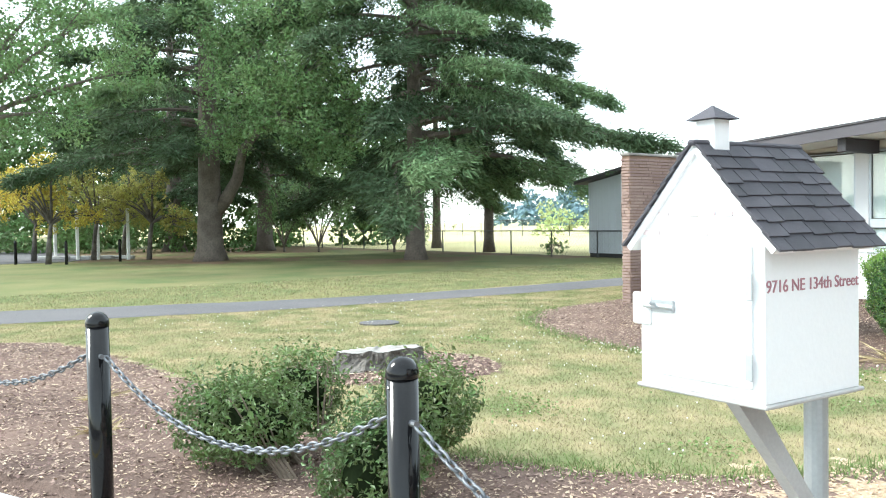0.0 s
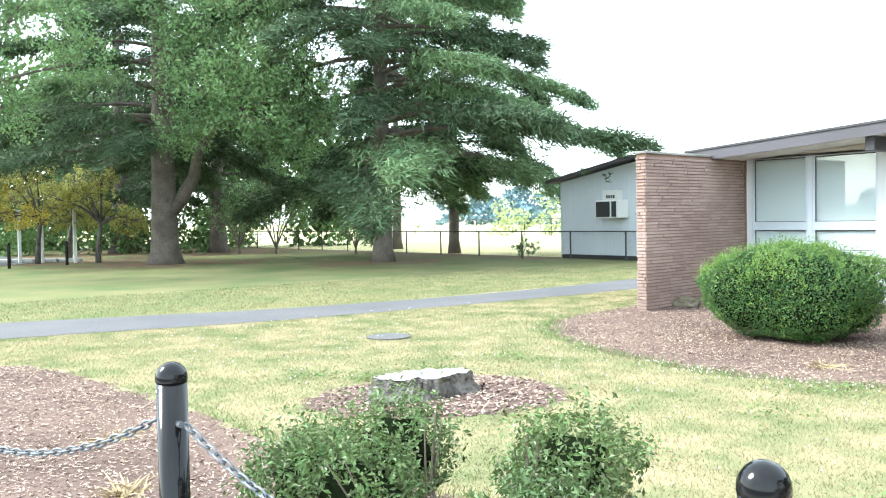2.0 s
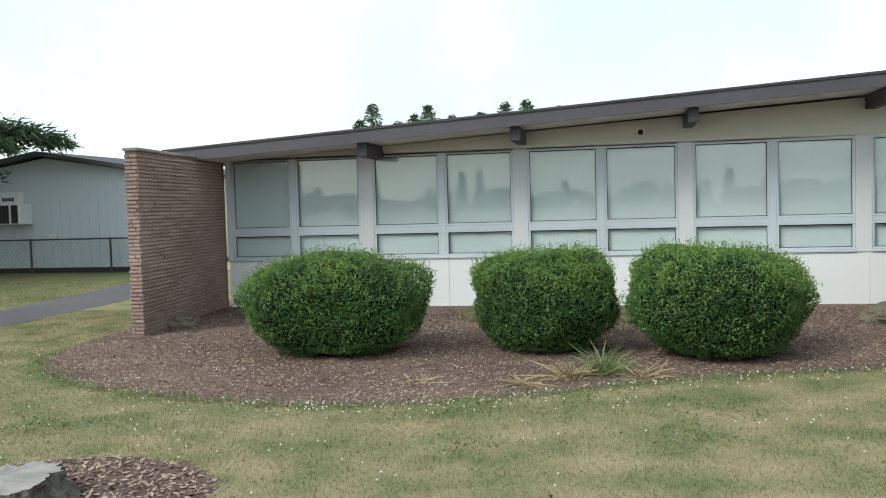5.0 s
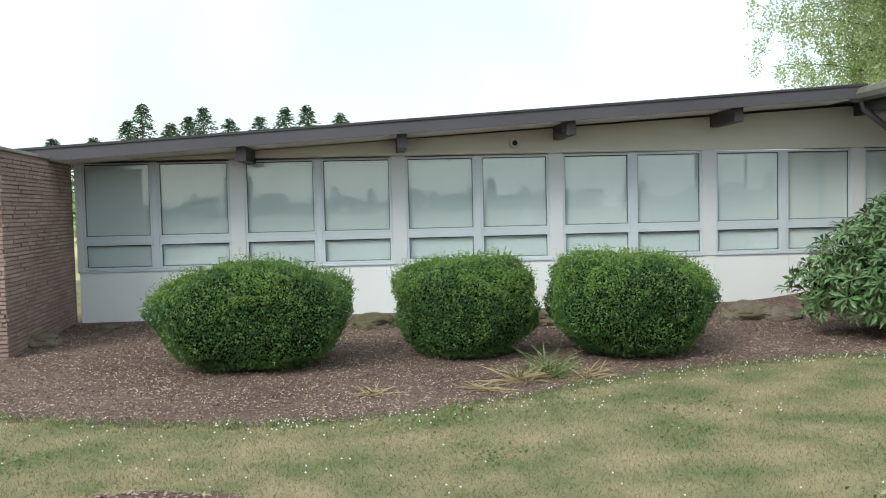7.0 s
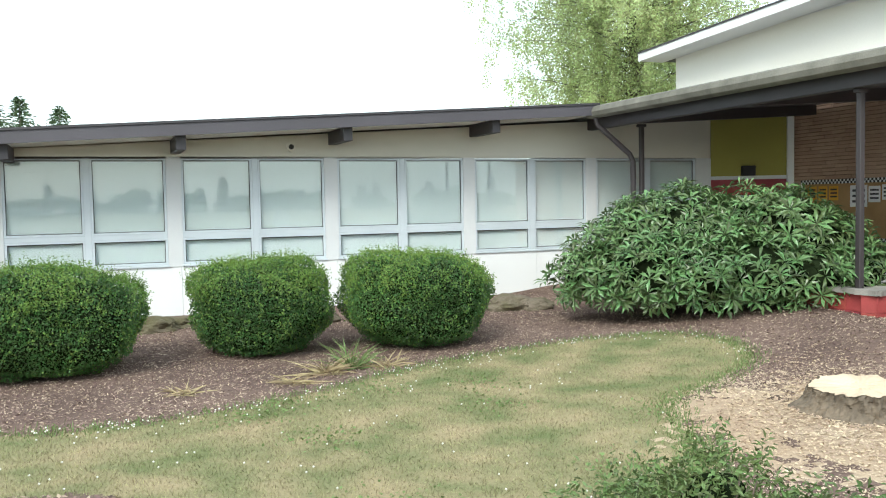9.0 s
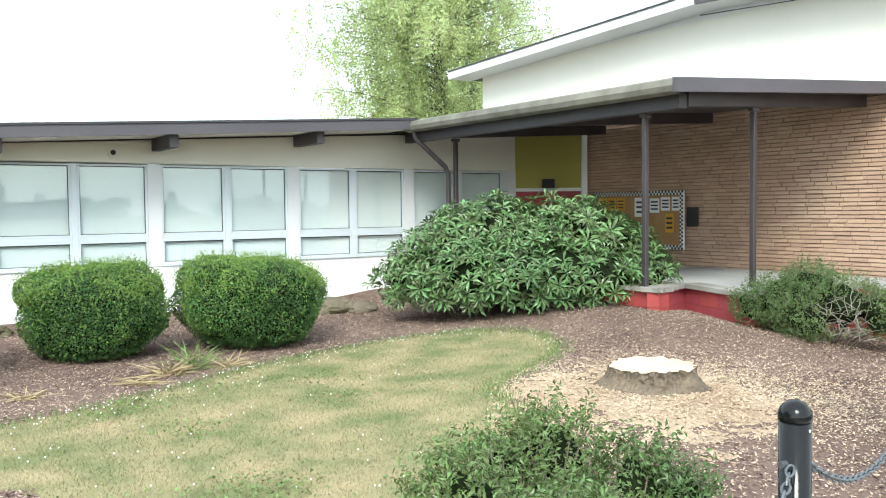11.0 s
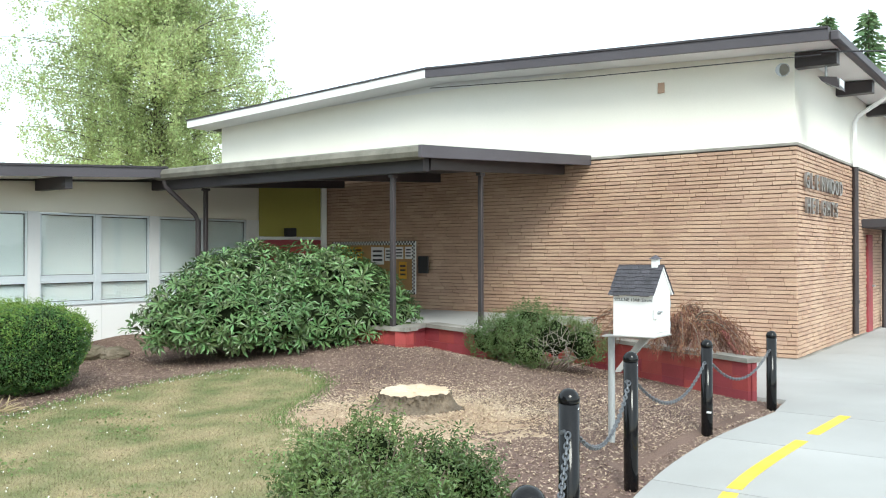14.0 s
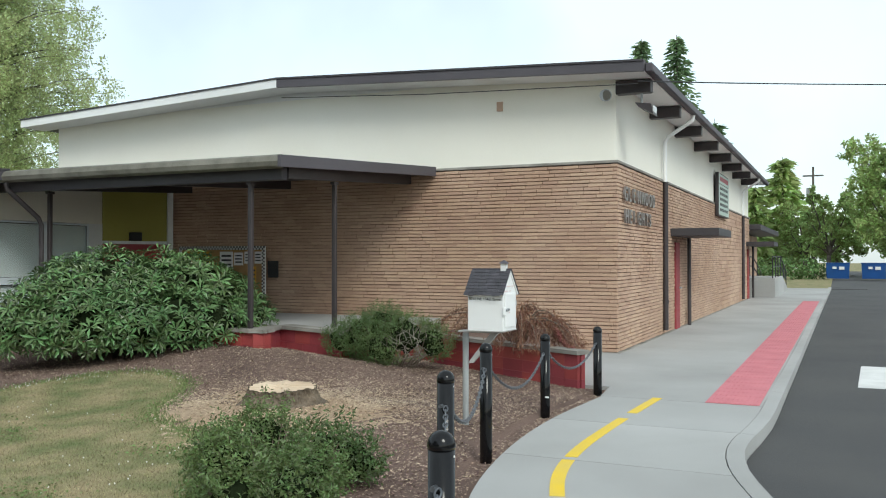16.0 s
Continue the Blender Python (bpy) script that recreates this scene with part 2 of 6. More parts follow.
    "red_pencil": mat("red_pencil", (0.74, 0.62, 0.62), 0.8, 0.1, 9, 60, 0),
}


def glass_mat(name, tint=(0.96, 0.985, 0.985)):
    """Clear window glass: gloss that grows towards grazing angles over a clear body."""
    m = bpy.data.materials.new(name)
    m.use_nodes = True
    n, l = m.node_tree.nodes, m.node_tree.links
    g, t, mx, lw = n.new("ShaderNodeBsdfGlossy"), n.new("ShaderNodeBsdfTransparent"), n.new("ShaderNodeMixShader"), n.new("ShaderNodeLayerWeight")
    g.inputs["Roughness"].default_value = 0.02
    lw.inputs["Blend"].default_value = 0.5
    t.inputs["Color"].default_value = (*tint, 1)
    p, q = n.new("ShaderNodeMath"), n.new("ShaderNodeMath")
    p.operation, q.operation = "POWER", "MULTIPLY_ADD"
    p.inputs[1].default_value = 4.0
    q.inputs[1].default_value, q.inputs[2].default_value = 0.93, 0.07
    l.new(lw.outputs["Facing"], p.inputs[0])
    l.new(p.outputs[0], q.inputs[0])
    l.new(q.outputs[0], mx.inputs[0])
    l.new(t.outputs[0], mx.inputs[1])
    l.new(g.outputs[0], mx.inputs[2])
    l.new(mx.outputs[0], n["Material Output"].inputs["Surface"])
    return m


M["glass"] = glass_mat("glass")


# ---- mesh helpers ----
def part(name, bm, material, parent=None, label="", smooth=False, kind=""):
    """Links a bmesh as one mesh object, under a thing or a part."""
    me = bpy.data.meshes.new(name)
    bm.to_mesh(me)
    bm.free()
    for m in material if isinstance(material, (list, tuple)) else [material]:
        me.materials.append(M[m])
    if smooth:
        for p in me.polygons:
            p.use_smooth = True
    ob = new(name, me)
    ob.parent = parent
    return tagged(ob, label, kind=kind)


def raw(name, verts, faces, material, parent=None, label="", smooth=False, kind=""):
    """The same from arrays."""
    me = bpy.data.meshes.new(name)
    verts = np.asarray(verts, dtype=np.float32).reshape(-1, 3)
    faces = np.asarray(faces, dtype=np.int32)
    k = faces.shape[1]
    me.vertices.add(len(verts))
    me.vertices.foreach_set("co", verts.ravel())
    me.loops.add(faces.size)
    me.loops.foreach_set("vertex_index", faces.ravel())
    me.polygons.add(len(faces))
    me.polygons.foreach_set("loop_start", np.arange(0, faces.size, k, dtype=np.int32))
    me.polygons.foreach_set("use_smooth", np.full(len(faces), smooth, dtype=bool))
    me.update(calc_edges=True)
    for m in material if isinstance(material, (list, tuple)) else [material]:
        me.materials.append(M[m])
    ob = new(name, me)
    ob.parent = parent
    return tagged(ob, label, kind=kind)


def thing(name, label, category, group="", at=(0, 0, 0), rz=0.0, kind=""):
    ob = new(name)
    ob.matrix_basis = pose(*at, 0, 0, rz)
    return tagged(ob, label, category, group, kind)


def box(bm, x0, y0, z0, x1, y1, z1, bevel=0.0):
    """Adds a box between two corners, with its edges broken if bevel is given."""
    r = bmesh.ops.create_cube(bm, size=1.0)
    for v in r["verts"]:
        v.co = ((x0 + x1) / 2 + v.co.x * abs(x1 - x0), (y0 + y1) / 2 + v.co.y * abs(y1 - y0), (z0 + z1) / 2 + v.co.z * abs(z1 - z0))
    if bevel:
        edges = {e for v in r["verts"] for e in v.link_edges}
        bmesh.ops.bevel(bm, geom=list(edges), offset=bevel, segments=1, affect="EDGES")


def boxes(*rows, bevel=0.0):
    bm = bmesh.new()
    for row in rows:
        box(bm, *row, bevel=bevel)
    return bm


def tube(bm, pts, radii, seg=8, cap=True):
    """A round bar along points, with a radius at each."""
    rings = []
    pts = [Vector(p) for p in pts]
    for i, p in enumerate(pts):
        d = (pts[min(i + 1, len(pts) - 1)] - pts[max(i - 1, 0)]).normalized()
        a = d.orthogonal().normalized() if abs(d.z) < 0.95 else Vector((1, 0, 0))
        a = (a - d * a.dot(d)).normalized()
        if i and rings:
            a = (prev - d * prev.dot(d)).normalized()
        prev = a
        b = d.cross(a)
        r = radii[i] if isinstance(radii, (list, tuple)) else radii
        rings.append([bm.verts.new(p + (a * math.cos(t) + b * math.sin(t)) * r) for t in (2 * math.pi * k / seg for k in range(seg))])
    for r0, r1 in zip(rings, rings[1:]):
        for k in range(seg):
            bm.faces.new((r0[k], r0[(k + 1) % seg], r1[(k + 1) % seg], r1[k]))
    if cap:
        bm.faces.new(rings[0][::-1])
        bm.faces.new(rings[-1])
    return bm


def prism(bm, outline, z0, z1):
    """A slab over a plan outline (counter-clockwise)."""
    lo = [bm.verts.new((x, y, z0)) for x, y in outline]
    hi = [bm.verts.new((x, y, z1)) for x, y in outline]
    n = len(outline)
    bm.faces.new(hi)
    bm.faces.new(lo[::-1])
    for i in range(n):
        bm.faces.new((lo[i], lo[(i + 1) % n], hi[(i + 1) % n], hi[i]))
    return bm


def hexa(bm, corners):
    """A solid from eight corners: four below, four above, both counter-clockwise from above."""
    v = [bm.verts.new(c) for c in corners]
    for f in ((3, 2, 1, 0), (4, 5, 6, 7), (0, 1, 5, 4), (1, 2, 6, 5), (2, 3, 7, 6), (3, 0, 4, 7)):
        bm.faces.new([v[i] for i in f])
    return bm


def catmull(pts, per=8):
    p = np.array([pts[0], *pts, pts[-1]], float)
    out = []
    for i in range(1, len(p) - 2):
        for s in np.arange(0, 1, 1 / per):
            a, b, c, d = p[i - 1 : i + 3]
            out.append(0.5 * (2 * b + (c - a) * s + (2 * a - 5 * b + 4 * c - d) * s**2 + (3 * b - a - 3 * c + d) * s**3))
    return np.array([*out, p[-2]])


def inside(poly, x, y):
    """Which of the points lie within the outline."""
    poly = np.asarray(poly)
    hit = np.zeros(np.shape(x), bool)
    for (x0, y0), (x1, y1) in zip(poly, np.roll(poly, -1, 0)):
        if y0 != y1:
            hit ^= ((y0 > y) != (y1 > y)) & (x < (x1 - x0) * (y - y0) / (y1 - y0) + x0)
    return hit


rng = np.random.default_rng(7)


def leaves(name, centres, size, material, parent=None, label="", aspect=0.5, normals=None, spread=0.8, fold=0.25, kind=""):
    """Many small folded leaves: at each centre a leaf of two triangles, turned about at random or near a given normal."""
    c = np.asarray(centres, float)
    n = len(c)
    a = rng.normal(size=(n, 3))
    if normals is not None:
        a = np.asarray(normals) + spread * a * 0.6
    a /= np.linalg.norm(a, axis=1, keepdims=True) + 1e-9
    b = np.cross(a, rng.normal(size=(n, 3)))
    b /= np.linalg.norm(b, axis=1, keepdims=True) + 1e-9
    d = np.cross(a, b)
    s = (np.asarray(size) * rng.uniform(0.65, 1.25, n))[:, None] if np.ndim(size) == 0 else np.asarray(size)[:, None]
    v = np.stack([c - b * s * 0.5, c + d * s * aspect * 0.5 + a * s * fold * 0.5, c + b * s * 0.5, c - d * s * aspect * 0.5 + a * s * fold * 0.5], 1)
    i = np.arange(n)[:, None] * 4
    f = np.concatenate([i + [0, 1, 2], i + [0, 2, 3]])
    return raw(name, v.reshape(-1, 3), f, material, parent, label, kind=kind)


def blades(name, base, way, length, width, material, parent=None, label="", kind="stuff"):
    """Very many fine pointed blades, one triangle each."""
    base, way = np.asarray(base, float), np.asarray(way, float)
    n = len(base)
    L, w = np.broadcast_to(length, n)[:, None], np.broadcast_to(width, n)[:, None]
    side = np.cross(way, rng.normal(size=(n, 3)))
    side /= np.linalg.norm(side, axis=1, keepdims=True) + 1e-9
    v = np.stack([base - side * w / 2, base + side * w / 2, base + way * L], 1)
    return raw(name, v, np.arange(n)[:, None] * 3 + [0, 1, 2], material, parent, label, kind=kind)


def strips(name, base, way, length, width, droop, material, parent=None, label="", kind=""):
    """Many narrow bent blades: two joined triangles and a tip each, from base points along their ways."""
    base, way = np.asarray(base, float), np.asarray(way, float)
    n = len(base)
    L, w = np.broadcast_to(length, n)[:, None], np.broadcast_to(width, n)[:, None]
    side = np.cross(way, rng.normal(size=(n, 3)))
    side /= np.linalg.norm(side, axis=1, keepdims=True) + 1e-9
    down = np.array([0, 0, -1.0])
    mid = base + way * L * 0.55 + down * np.broadcast_to(droop, n)[:, None] * L * 0.25
    tip = base + way * L + down * np.broadcast_to(droop, n)[:, None] * L
    v = np.stack([base - side * w / 2, base + side * w / 2, mid - side * w * 0.45, mid + side * w * 0.45, tip], 1)
    i = np.arange(n)[:, None] * 5
    f = np.concatenate([i + [0, 1, 3], i + [0, 3, 2], i + [2, 3, 4]])
    return raw(name, v.reshape(-1, 3), f, material, parent, label, kind=kind)


# ---- ground ----
INNER = catmull([(-14, -15.8), (-6, -15.3), (-1, -14.75), (1.5, -14.1), (3.7, -13.42), (5.14, -12.72), (6.56, -12.21), (8.05, -11.93), (9.6, -11.84), (11.0, -11.92), (12.0, -12.0)], 6)
OUTER = catmull([(-14, -18.4), (-6, -17.9), (-1, -17.2), (2.5, -16.2), (5.4, -15.0), (7.46, -14.16), (8.9, -13.85), (10.6, -13.95), (13.6, -13.98), (35, -14.1), (57, -14.25)], 6)


def curb_y(x):
    return np.interp(x, OUTER[:, 0], OUTER[:, 1])


def edge_y(x):
    return np.interp(x, INNER[:, 0], INNER[:, 1])


BED = catmull([(-0.4, -3.0), (-0.15, -4.5), (0.9, -5.65), (2.05, -6.24), (3.2, -6.5), (4.12, -6.47), (5.4, -6.12), (6.7, -5.4), (7.8, -5.0), (9.0, -4.85), (9.85, -5.2), (10.15, -6.0), (9.8, -6.85), (8.9, -7.4), (8.1, -7.85), (7.6, -8.7), (7.3, -9.3),
               (6.6, -10.0), (5.8, -10.45), (4.6, -10.75), (3.0, -10.9), (1.4, -10.95), (0.0, -11.1), (-1.2, -11.4), (-2.0, -12.2)], 5)
BED = np.array([*BED, (-2.0, -15.4), (12.6, -12.4), (17, -10.5), (17, 1), (-0.4, 1)])
MOUND = catmull([(2.2, -9.7), (2.75, -10.2), (3.6, -9.85), (4.0, -9.0), (3.85, -8.45), (3.0, -8.1), (2.3, -8.5), (2.2, -9.7)], 5)
DUST = catmull([(7.5, -8.6), (8.2, -7.7), (9.2, -7.9), (9.7, -8.3), (9.9, -9.0), (9.6, -9.8), (8.9, -10.3), (7.9, -10.0), (7.5, -8.6)], 5)


def gz(x, y):
    """The ground's height: beds rise a little towards the buildings, the road lies lower."""
    x, y = np.asarray(x, float), np.asarray(y, float)
    z = 0.05 * np.clip((y + 4.5) / 4.5, 0, 1) * (x > -1) * (x < 18) + 0.24 * np.exp(-((x - 12.3) ** 2 + (y + 5.6) ** 2) / 6) + 0.07 * np.exp(-((x - 8.8) ** 2 + (y + 10.6) ** 2) / 0.9)
    z = z + 0.07 * np.exp(-((x - 3.1) ** 2 + (y + 9.0) ** 2) / 0.9) + 0.06 * np.exp(-((x - 9.3) ** 2 + (y + 8.6) ** 2) / 1.2) + 0.13 * np.exp(-((x - 11.6) ** 2) / 0.7) * np.clip((y + 9.2) / 0.8, 0, 1) * (y < 0.5)
    z = z + 0.012 * np.sin(1.7 * x + 0.6) * np.sin(1.3 * y) * (x > -2.0) * (x < 14) * (y < 4)
    z = np.where((y < edge_y(x) + 0.25) & (x < 12.3), -0.04, z)
    z = np.where((y < -11.5 + 0.39 * np.clip(x - 12.0, 0, 4.2)) & (x >= 12.0), -0.04, z)
    z = np.where((y < np.where(x < 12, edge_y(x) - 0.4, -12.4)) & (x > -13) & (x < 50), -0.22, z)
    return np.where(y < curb_y(x) + 0.05, -0.22, z)


TRUNKS = ((-17.1, 3.75, 2.2), (-23.4, -1.8, 2.6), (-20.6, 9.8, 2.4), (-27.7, 11.7, 2.6), (-38.0, 1.0, 5.0), (-33.5, 4.5, 4.5), (-29, -4, 2.4))


def ground():
    out = lambda a, b, n: a + (b - a) * (np.linspace(0, 1, n) ** 2.2)
    gx = np.concatenate([out(-40, -420, 30)[::-1], np.arange(-39.5, -6, 0.5), np.arange(-5.93, 18, 0.07), out(18, 420, 40)])
    gy = np.concatenate([out(-15.5, -420, 40)[::-1], np.arange(-15.43, 1, 0.07), np.arange(1, 12, 0.4), out(12.2, 420, 40)])
    X, Y = np.meshgrid(gx, gy)
    v = np.stack([X, Y, gz(X, Y)], -1)
    h, w = X.shape
    i = (np.arange(h - 1)[:, None] * w + np.arange(w - 1)).ravel()
    ob = raw("ground", v, np.stack([i, i + 1, i + w + 1, i + w], 1), ["lawn", "mulch", "chips", "field", "shaded_green_lawn", "duff"], smooth=True, kind="structure", label="dry patchy lawn with mulched planting beds")
    cx, cy = ((X[:-1, :-1] + X[1:, 1:]) / 2).ravel(), ((Y[:-1, :-1] + Y[1:, 1:]) / 2).ravel()
    wob = 0.06 * np.sin(9 * cx + 3 * cy) * np.sin(7 * cy) + rng.uniform(-0.05, 0.05, len(cx))
    slot = np.zeros(len(cx), np.int32)
    # beyond the path: the greener lawn colour, darkened for the trees' shade
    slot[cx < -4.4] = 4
    ragged = 0.35 * np.sin(1.9 * cx + 0.7 * cy) * np.sin(1.3 * cy - 0.8 * cx)
    for tx, ty, tr in TRUNKS:
        slot[np.hypot((cx - tx), (cy - ty) * 0.8) < tr * (1 + ragged)] = 5
    slot[(cy > 7.7 + ragged) & (cy < 9.3) & (cx < -13)] = 5
    slot[inside(BED, cx + wob, cy + wob)] = 1
    slot[inside(MOUND, cx + wob, cy + wob)] = 1
    slot[inside(DUST, cx + wob * 6, cy + wob * 6)] = 2
    slot[(cy > 9.3) & (cx < 30)] = 3
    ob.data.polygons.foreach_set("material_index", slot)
    return ob


ground()


# ---- pavement, road, path ----
def pavement():
    walk_way = thing("pavement", "pale grey concrete pavement slabs with tooled joints", "pavement", kind="structure")
    xs = [-14, -9, -5, -2, 0.4, 2.4, 4.3, 6.1, 7.95, 9.7, 11.4]
    for a, b in zip(xs, xs[1:]):
        k = np.linspace(a + 0.006, b - 0.006, 7)
        bm = bmesh.new()
        prism(bm, [*((x, float(curb_y(x)) + 0.16) for x in k), *((x, float(edge_y(x))) for x in k[::-1])], -0.12, 0.012)
        part("slab", bm, "concrete", walk_way)
    bm = bmesh.new()
    prism(bm, [(11.412, float(curb_y(11.412)) + 0.16), (14.1, -13.84), (14.1, -10.72), (12.2, -11.46), (12.2, -11.85), (11.412, -11.93)], -0.12, 0.012)
    part("slab", bm, "concrete", walk_way)
    bm = bmesh.new()
    prism(bm, [(14.11, -10.745), (16.26, -10.745), (16.26, -9.88), (14.11, -10.71)], -0.12, 0.012)
    part("slab", bm, "concrete", walk_way)
    for a, b in zip(np.arange(14.11, 52, 3.4), np.arange(14.11, 52, 3.4) + 3.39):
        bm = bmesh.new()
        prism(bm, [(a, float(curb_y(a)) + 0.16), (b, float(curb_y(b)) + 0.16), (b, -10.75), (a, -10.75)], -0.12, 0.012)
        part("slab", bm, "concrete", walk_way)
    kerb = thing("kerb", "concrete kerb along the asphalt drive", "kerb", kind="structure")
    t = np.linspace(-14, 57, 25)
    for a, b in zip(t, t[1:]):
        k = np.linspace(a + 0.004, b - 0.004, 9)
        bm = bmesh.new()
        prism(bm, [*((x, float(curb_y(x))) for x in k), *((x, float(curb_y(x)) + 0.152) for x in k[::-1])], -0.2, 0.016)
        part("kerb_stone", bm, "concrete", kerb)
    k = np.linspace(-14, 57, 90)
    bm = bmesh.new()
    prism(bm, [(-60, -60), (140, -60), (140, -16.2), (57.2, -16.2), *((x, float(curb_y(x)) - 0.004) for x in k[::-1]), (-60, -19)], -0.5, -0.115)
    part("road", bm, "asphalt", None, "dark asphalt drive beside the pavement", kind="structure")
    bm = bmesh.new()
    prism(bm, [(57.2, -16.19), (140, -16.19), (140, 6), (52.2, 6), (52.2, -10.0), (57.2, -10.0)], -0.5, -0.09)
    part("road", bm, "asphalt", None, "asphalt yard behind the building", kind="structure")
    # the yellow stripe bends with the pavement and breaks
    line = thing("yellow_line", "worn yellow painted stripe on the pavement", "road marking", kind="structure")
    c = catmull([(2.0, -15.0), (4.6, -13.85), (6.0, -13.1), (6.82, -12.78), (7.6, -12.58), (8.57, -12.50), (10.0, -12.53)], 8)
    for seg in (c[:24], c[24:36], c[36:]):
        n = np.gradient(seg, axis=0)
        n = np.stack([-n[:, 1], n[:, 0]], 1) / np.linalg.norm(n, axis=1)[:, None] * 0.055
        bm = bmesh.new()
        prism(bm, [tuple(p) for p in seg - n] + [tuple(p) for p in (seg + n)[::-1]], 0.0125, 0.0165)
        part("stripe", bm, "yellow_line", line)
    bm = bmesh.new()
    prism(bm, [(10.35, -12.6), (11.5, -12.66), (11.5, -12.55), (10.35, -12.49)], 0.0125, 0.0165)
    part("stripe", bm, "yellow_line", line)
    pink = thing("tactile_paving", "faded red tactile paving strip along the kerb", "tactile paving", kind="structure")
    for i in range(44):
        a = 11.40 + i * 0.61
        b, g = a + 0.6, 0.0
        bm = bmesh.new()
        prism(bm, [(a, float(curb_y(a)) + 0.19), (b, float(curb_y(b)) + 0.19), (b, float(curb_y(b)) + 0.79), (a, float(curb_y(a)) + 0.79)], 0.013, 0.020)
        for k in range(10):
            for j in range(2):
                y0 = float(curb_y(a)) + 0.22 + k * 0.057
                box(bm, a + 0.02 + j * 0.29, y0, 0.020, a + 0.29 + j * 0.29, y0 + 0.025, 0.025)
        part("tile", bm, "tactile", pink)
    mark = thing("parking_mark", "white painted bar on the asphalt", "road marking", kind="structure")
    bm = bmesh.new()
    prism(bm, [(14.4, -15.5), (17.1, -15.6), (17.1, -14.95), (14.4, -14.85)], -0.1148, -0.111)
    part("bar", bm, "white_line", mark)


def footpath():
    left = catmull([(-8, -34), (-7.0, -16), (-6.3, -11.4), (-4.9, -7.3), (-4.35, -4.5), (-4.25, -1), (-4.5, 2.6), (-4.9, 5), (-5.6, 8.2)], 6)
    right = catmull([(-5.8, -34), (-4.9, -16), (-4.1, -11.7), (-3.15, -7.6), (-2.85, -4.5), (-2.7, -1), (-2.8, 1.2), (-3.2, 4), (-3.9, 8.2)], 6)
    v = np.concatenate([np.c_[left + rng.uniform(-0.04, 0.04, left.shape), np.full(len(left), 0.006)], np.c_[right + rng.uniform(-0.04, 0.04, right.shape), np.full(len(right), 0.006)]])
    n = len(left)
    i = np.arange(n - 1)
    raw("footpath", v, np.stack([i, i + n, i + n + 1, i + 1], 1), "path", None, "weathered grey asphalt footpath across the lawn", kind="structure")


pavement()
footpath()

# ---- classroom wing ----
W = 2.44
ROOF = lambda x: 2.69 + 0.0609 * (x - 0.16)


def classroom():
    wall = thing("wall_north", "white painted classroom wall under cream boarding", "wall", at=(0, 0, -0.07), kind="structure")
    # spandrel boards below the windows, board by board
    for k in range(12):
        part("panel", boxes((0.08 + k * 1.22, 0.0, 0.10, 0.08 + k * 1.22 + 1.216, 0.14, 0.865), bevel=0.003), "white_wall", wall)
    part("base", boxes((0.06, -0.06, -0.1, 14.9, 0.12, 0.10), bevel=0.01), "old_concrete", wall, "grey concrete footing ledge")
    bm = bmesh.new()
    hexa(bm, [(0.06, 0, 2.53), (14.9, 0, 2.53), (14.9, 0.14, 2.53), (0.06, 0.14, 2.53), (0.06, 0, ROOF(0.06) - 0.19), (14.9, 0, ROOF(14) - 0.19), (14.9, 0.14, ROOF(14) - 0.19), (0.06, 0.14, ROOF(0.06) - 0.19)])
    part("upper_wall", bm, "cream", wall, "cream painted boarding over the windows")
    for k in range(7):
        x = min(k * W, 14.64)
        x0, x1 = (0.06, 0.16) if k == 0 else (x - 0.11, x + 0.11) if k < 6 else (14.53, 14.9)
        part("pier", boxes((x0, -0.012, 0.868, x1, 0.13, 2.527), bevel=0.004), "panel", wall)
    part("end_wall", boxes((0.06, 0.16, 0, 0.2, 9, 2.6), (0.06, 9, 0, 17, 9.2, 2.8), (14.62, 0.45, 0, 14.86, 9, 2.9)), "white_wall", wall)
    part("floor", boxes((0.06, 0.15, -0.1, 16.8, 9, 0.05)), "old_concrete", wall)
    for k in range(6):
        window(k)
    # roof
    roof = thing("classroom_roof", "low-pitched roof with a brown-grey fascia", "roof", at=(0, 0, -0.07), kind="structure")
    bm = bmesh.new()
    hexa(bm, [(-0.42, -1.02, ROOF(-0.42) - 0.17), (11.7, -1.02, ROOF(11.7) - 0.17), (11.7, 9.5, ROOF(11.7) - 0.17), (-0.42, 9.5, ROOF(-0.42) - 0.17),
              (-0.42, -1.02, ROOF(-0.42) - 0.02), (11.7, -1.02, ROOF(11.7) - 0.02), (11.7, 9.5, ROOF(11.7) - 0.02), (-0.42, 9.5, ROOF(-0.42) - 0.02)])
    part("deck", bm, "roofing", roof)
    bm = bmesh.new()
    hexa(bm, [(11.702, -0.9, ROOF(11.7) - 0.17), (16.2, -0.9, ROOF(11.7) + 0.02), (16.2, 9.5, ROOF(11.7) + 0.02), (11.702, 9.5, ROOF(11.7) - 0.17),
              (11.702, -0.9, ROOF(11.7) - 0.02), (16.2, -0.9, ROOF(11.7) + 0.17), (16.2, 9.5, ROOF(11.7) + 0.17), (11.702, 9.5, ROOF(11.7) - 0.02)])
    part("deck", bm, "roofing", roof)
    for nm, y0, y1, d0, d1, m in (("fascia", -1.07, -1.022, -0.205, -0.035, "fascia"), ("drip_edge", -1.09, -1.0, -0.033, 0.0, "trim")):
        bm = bmesh.new()
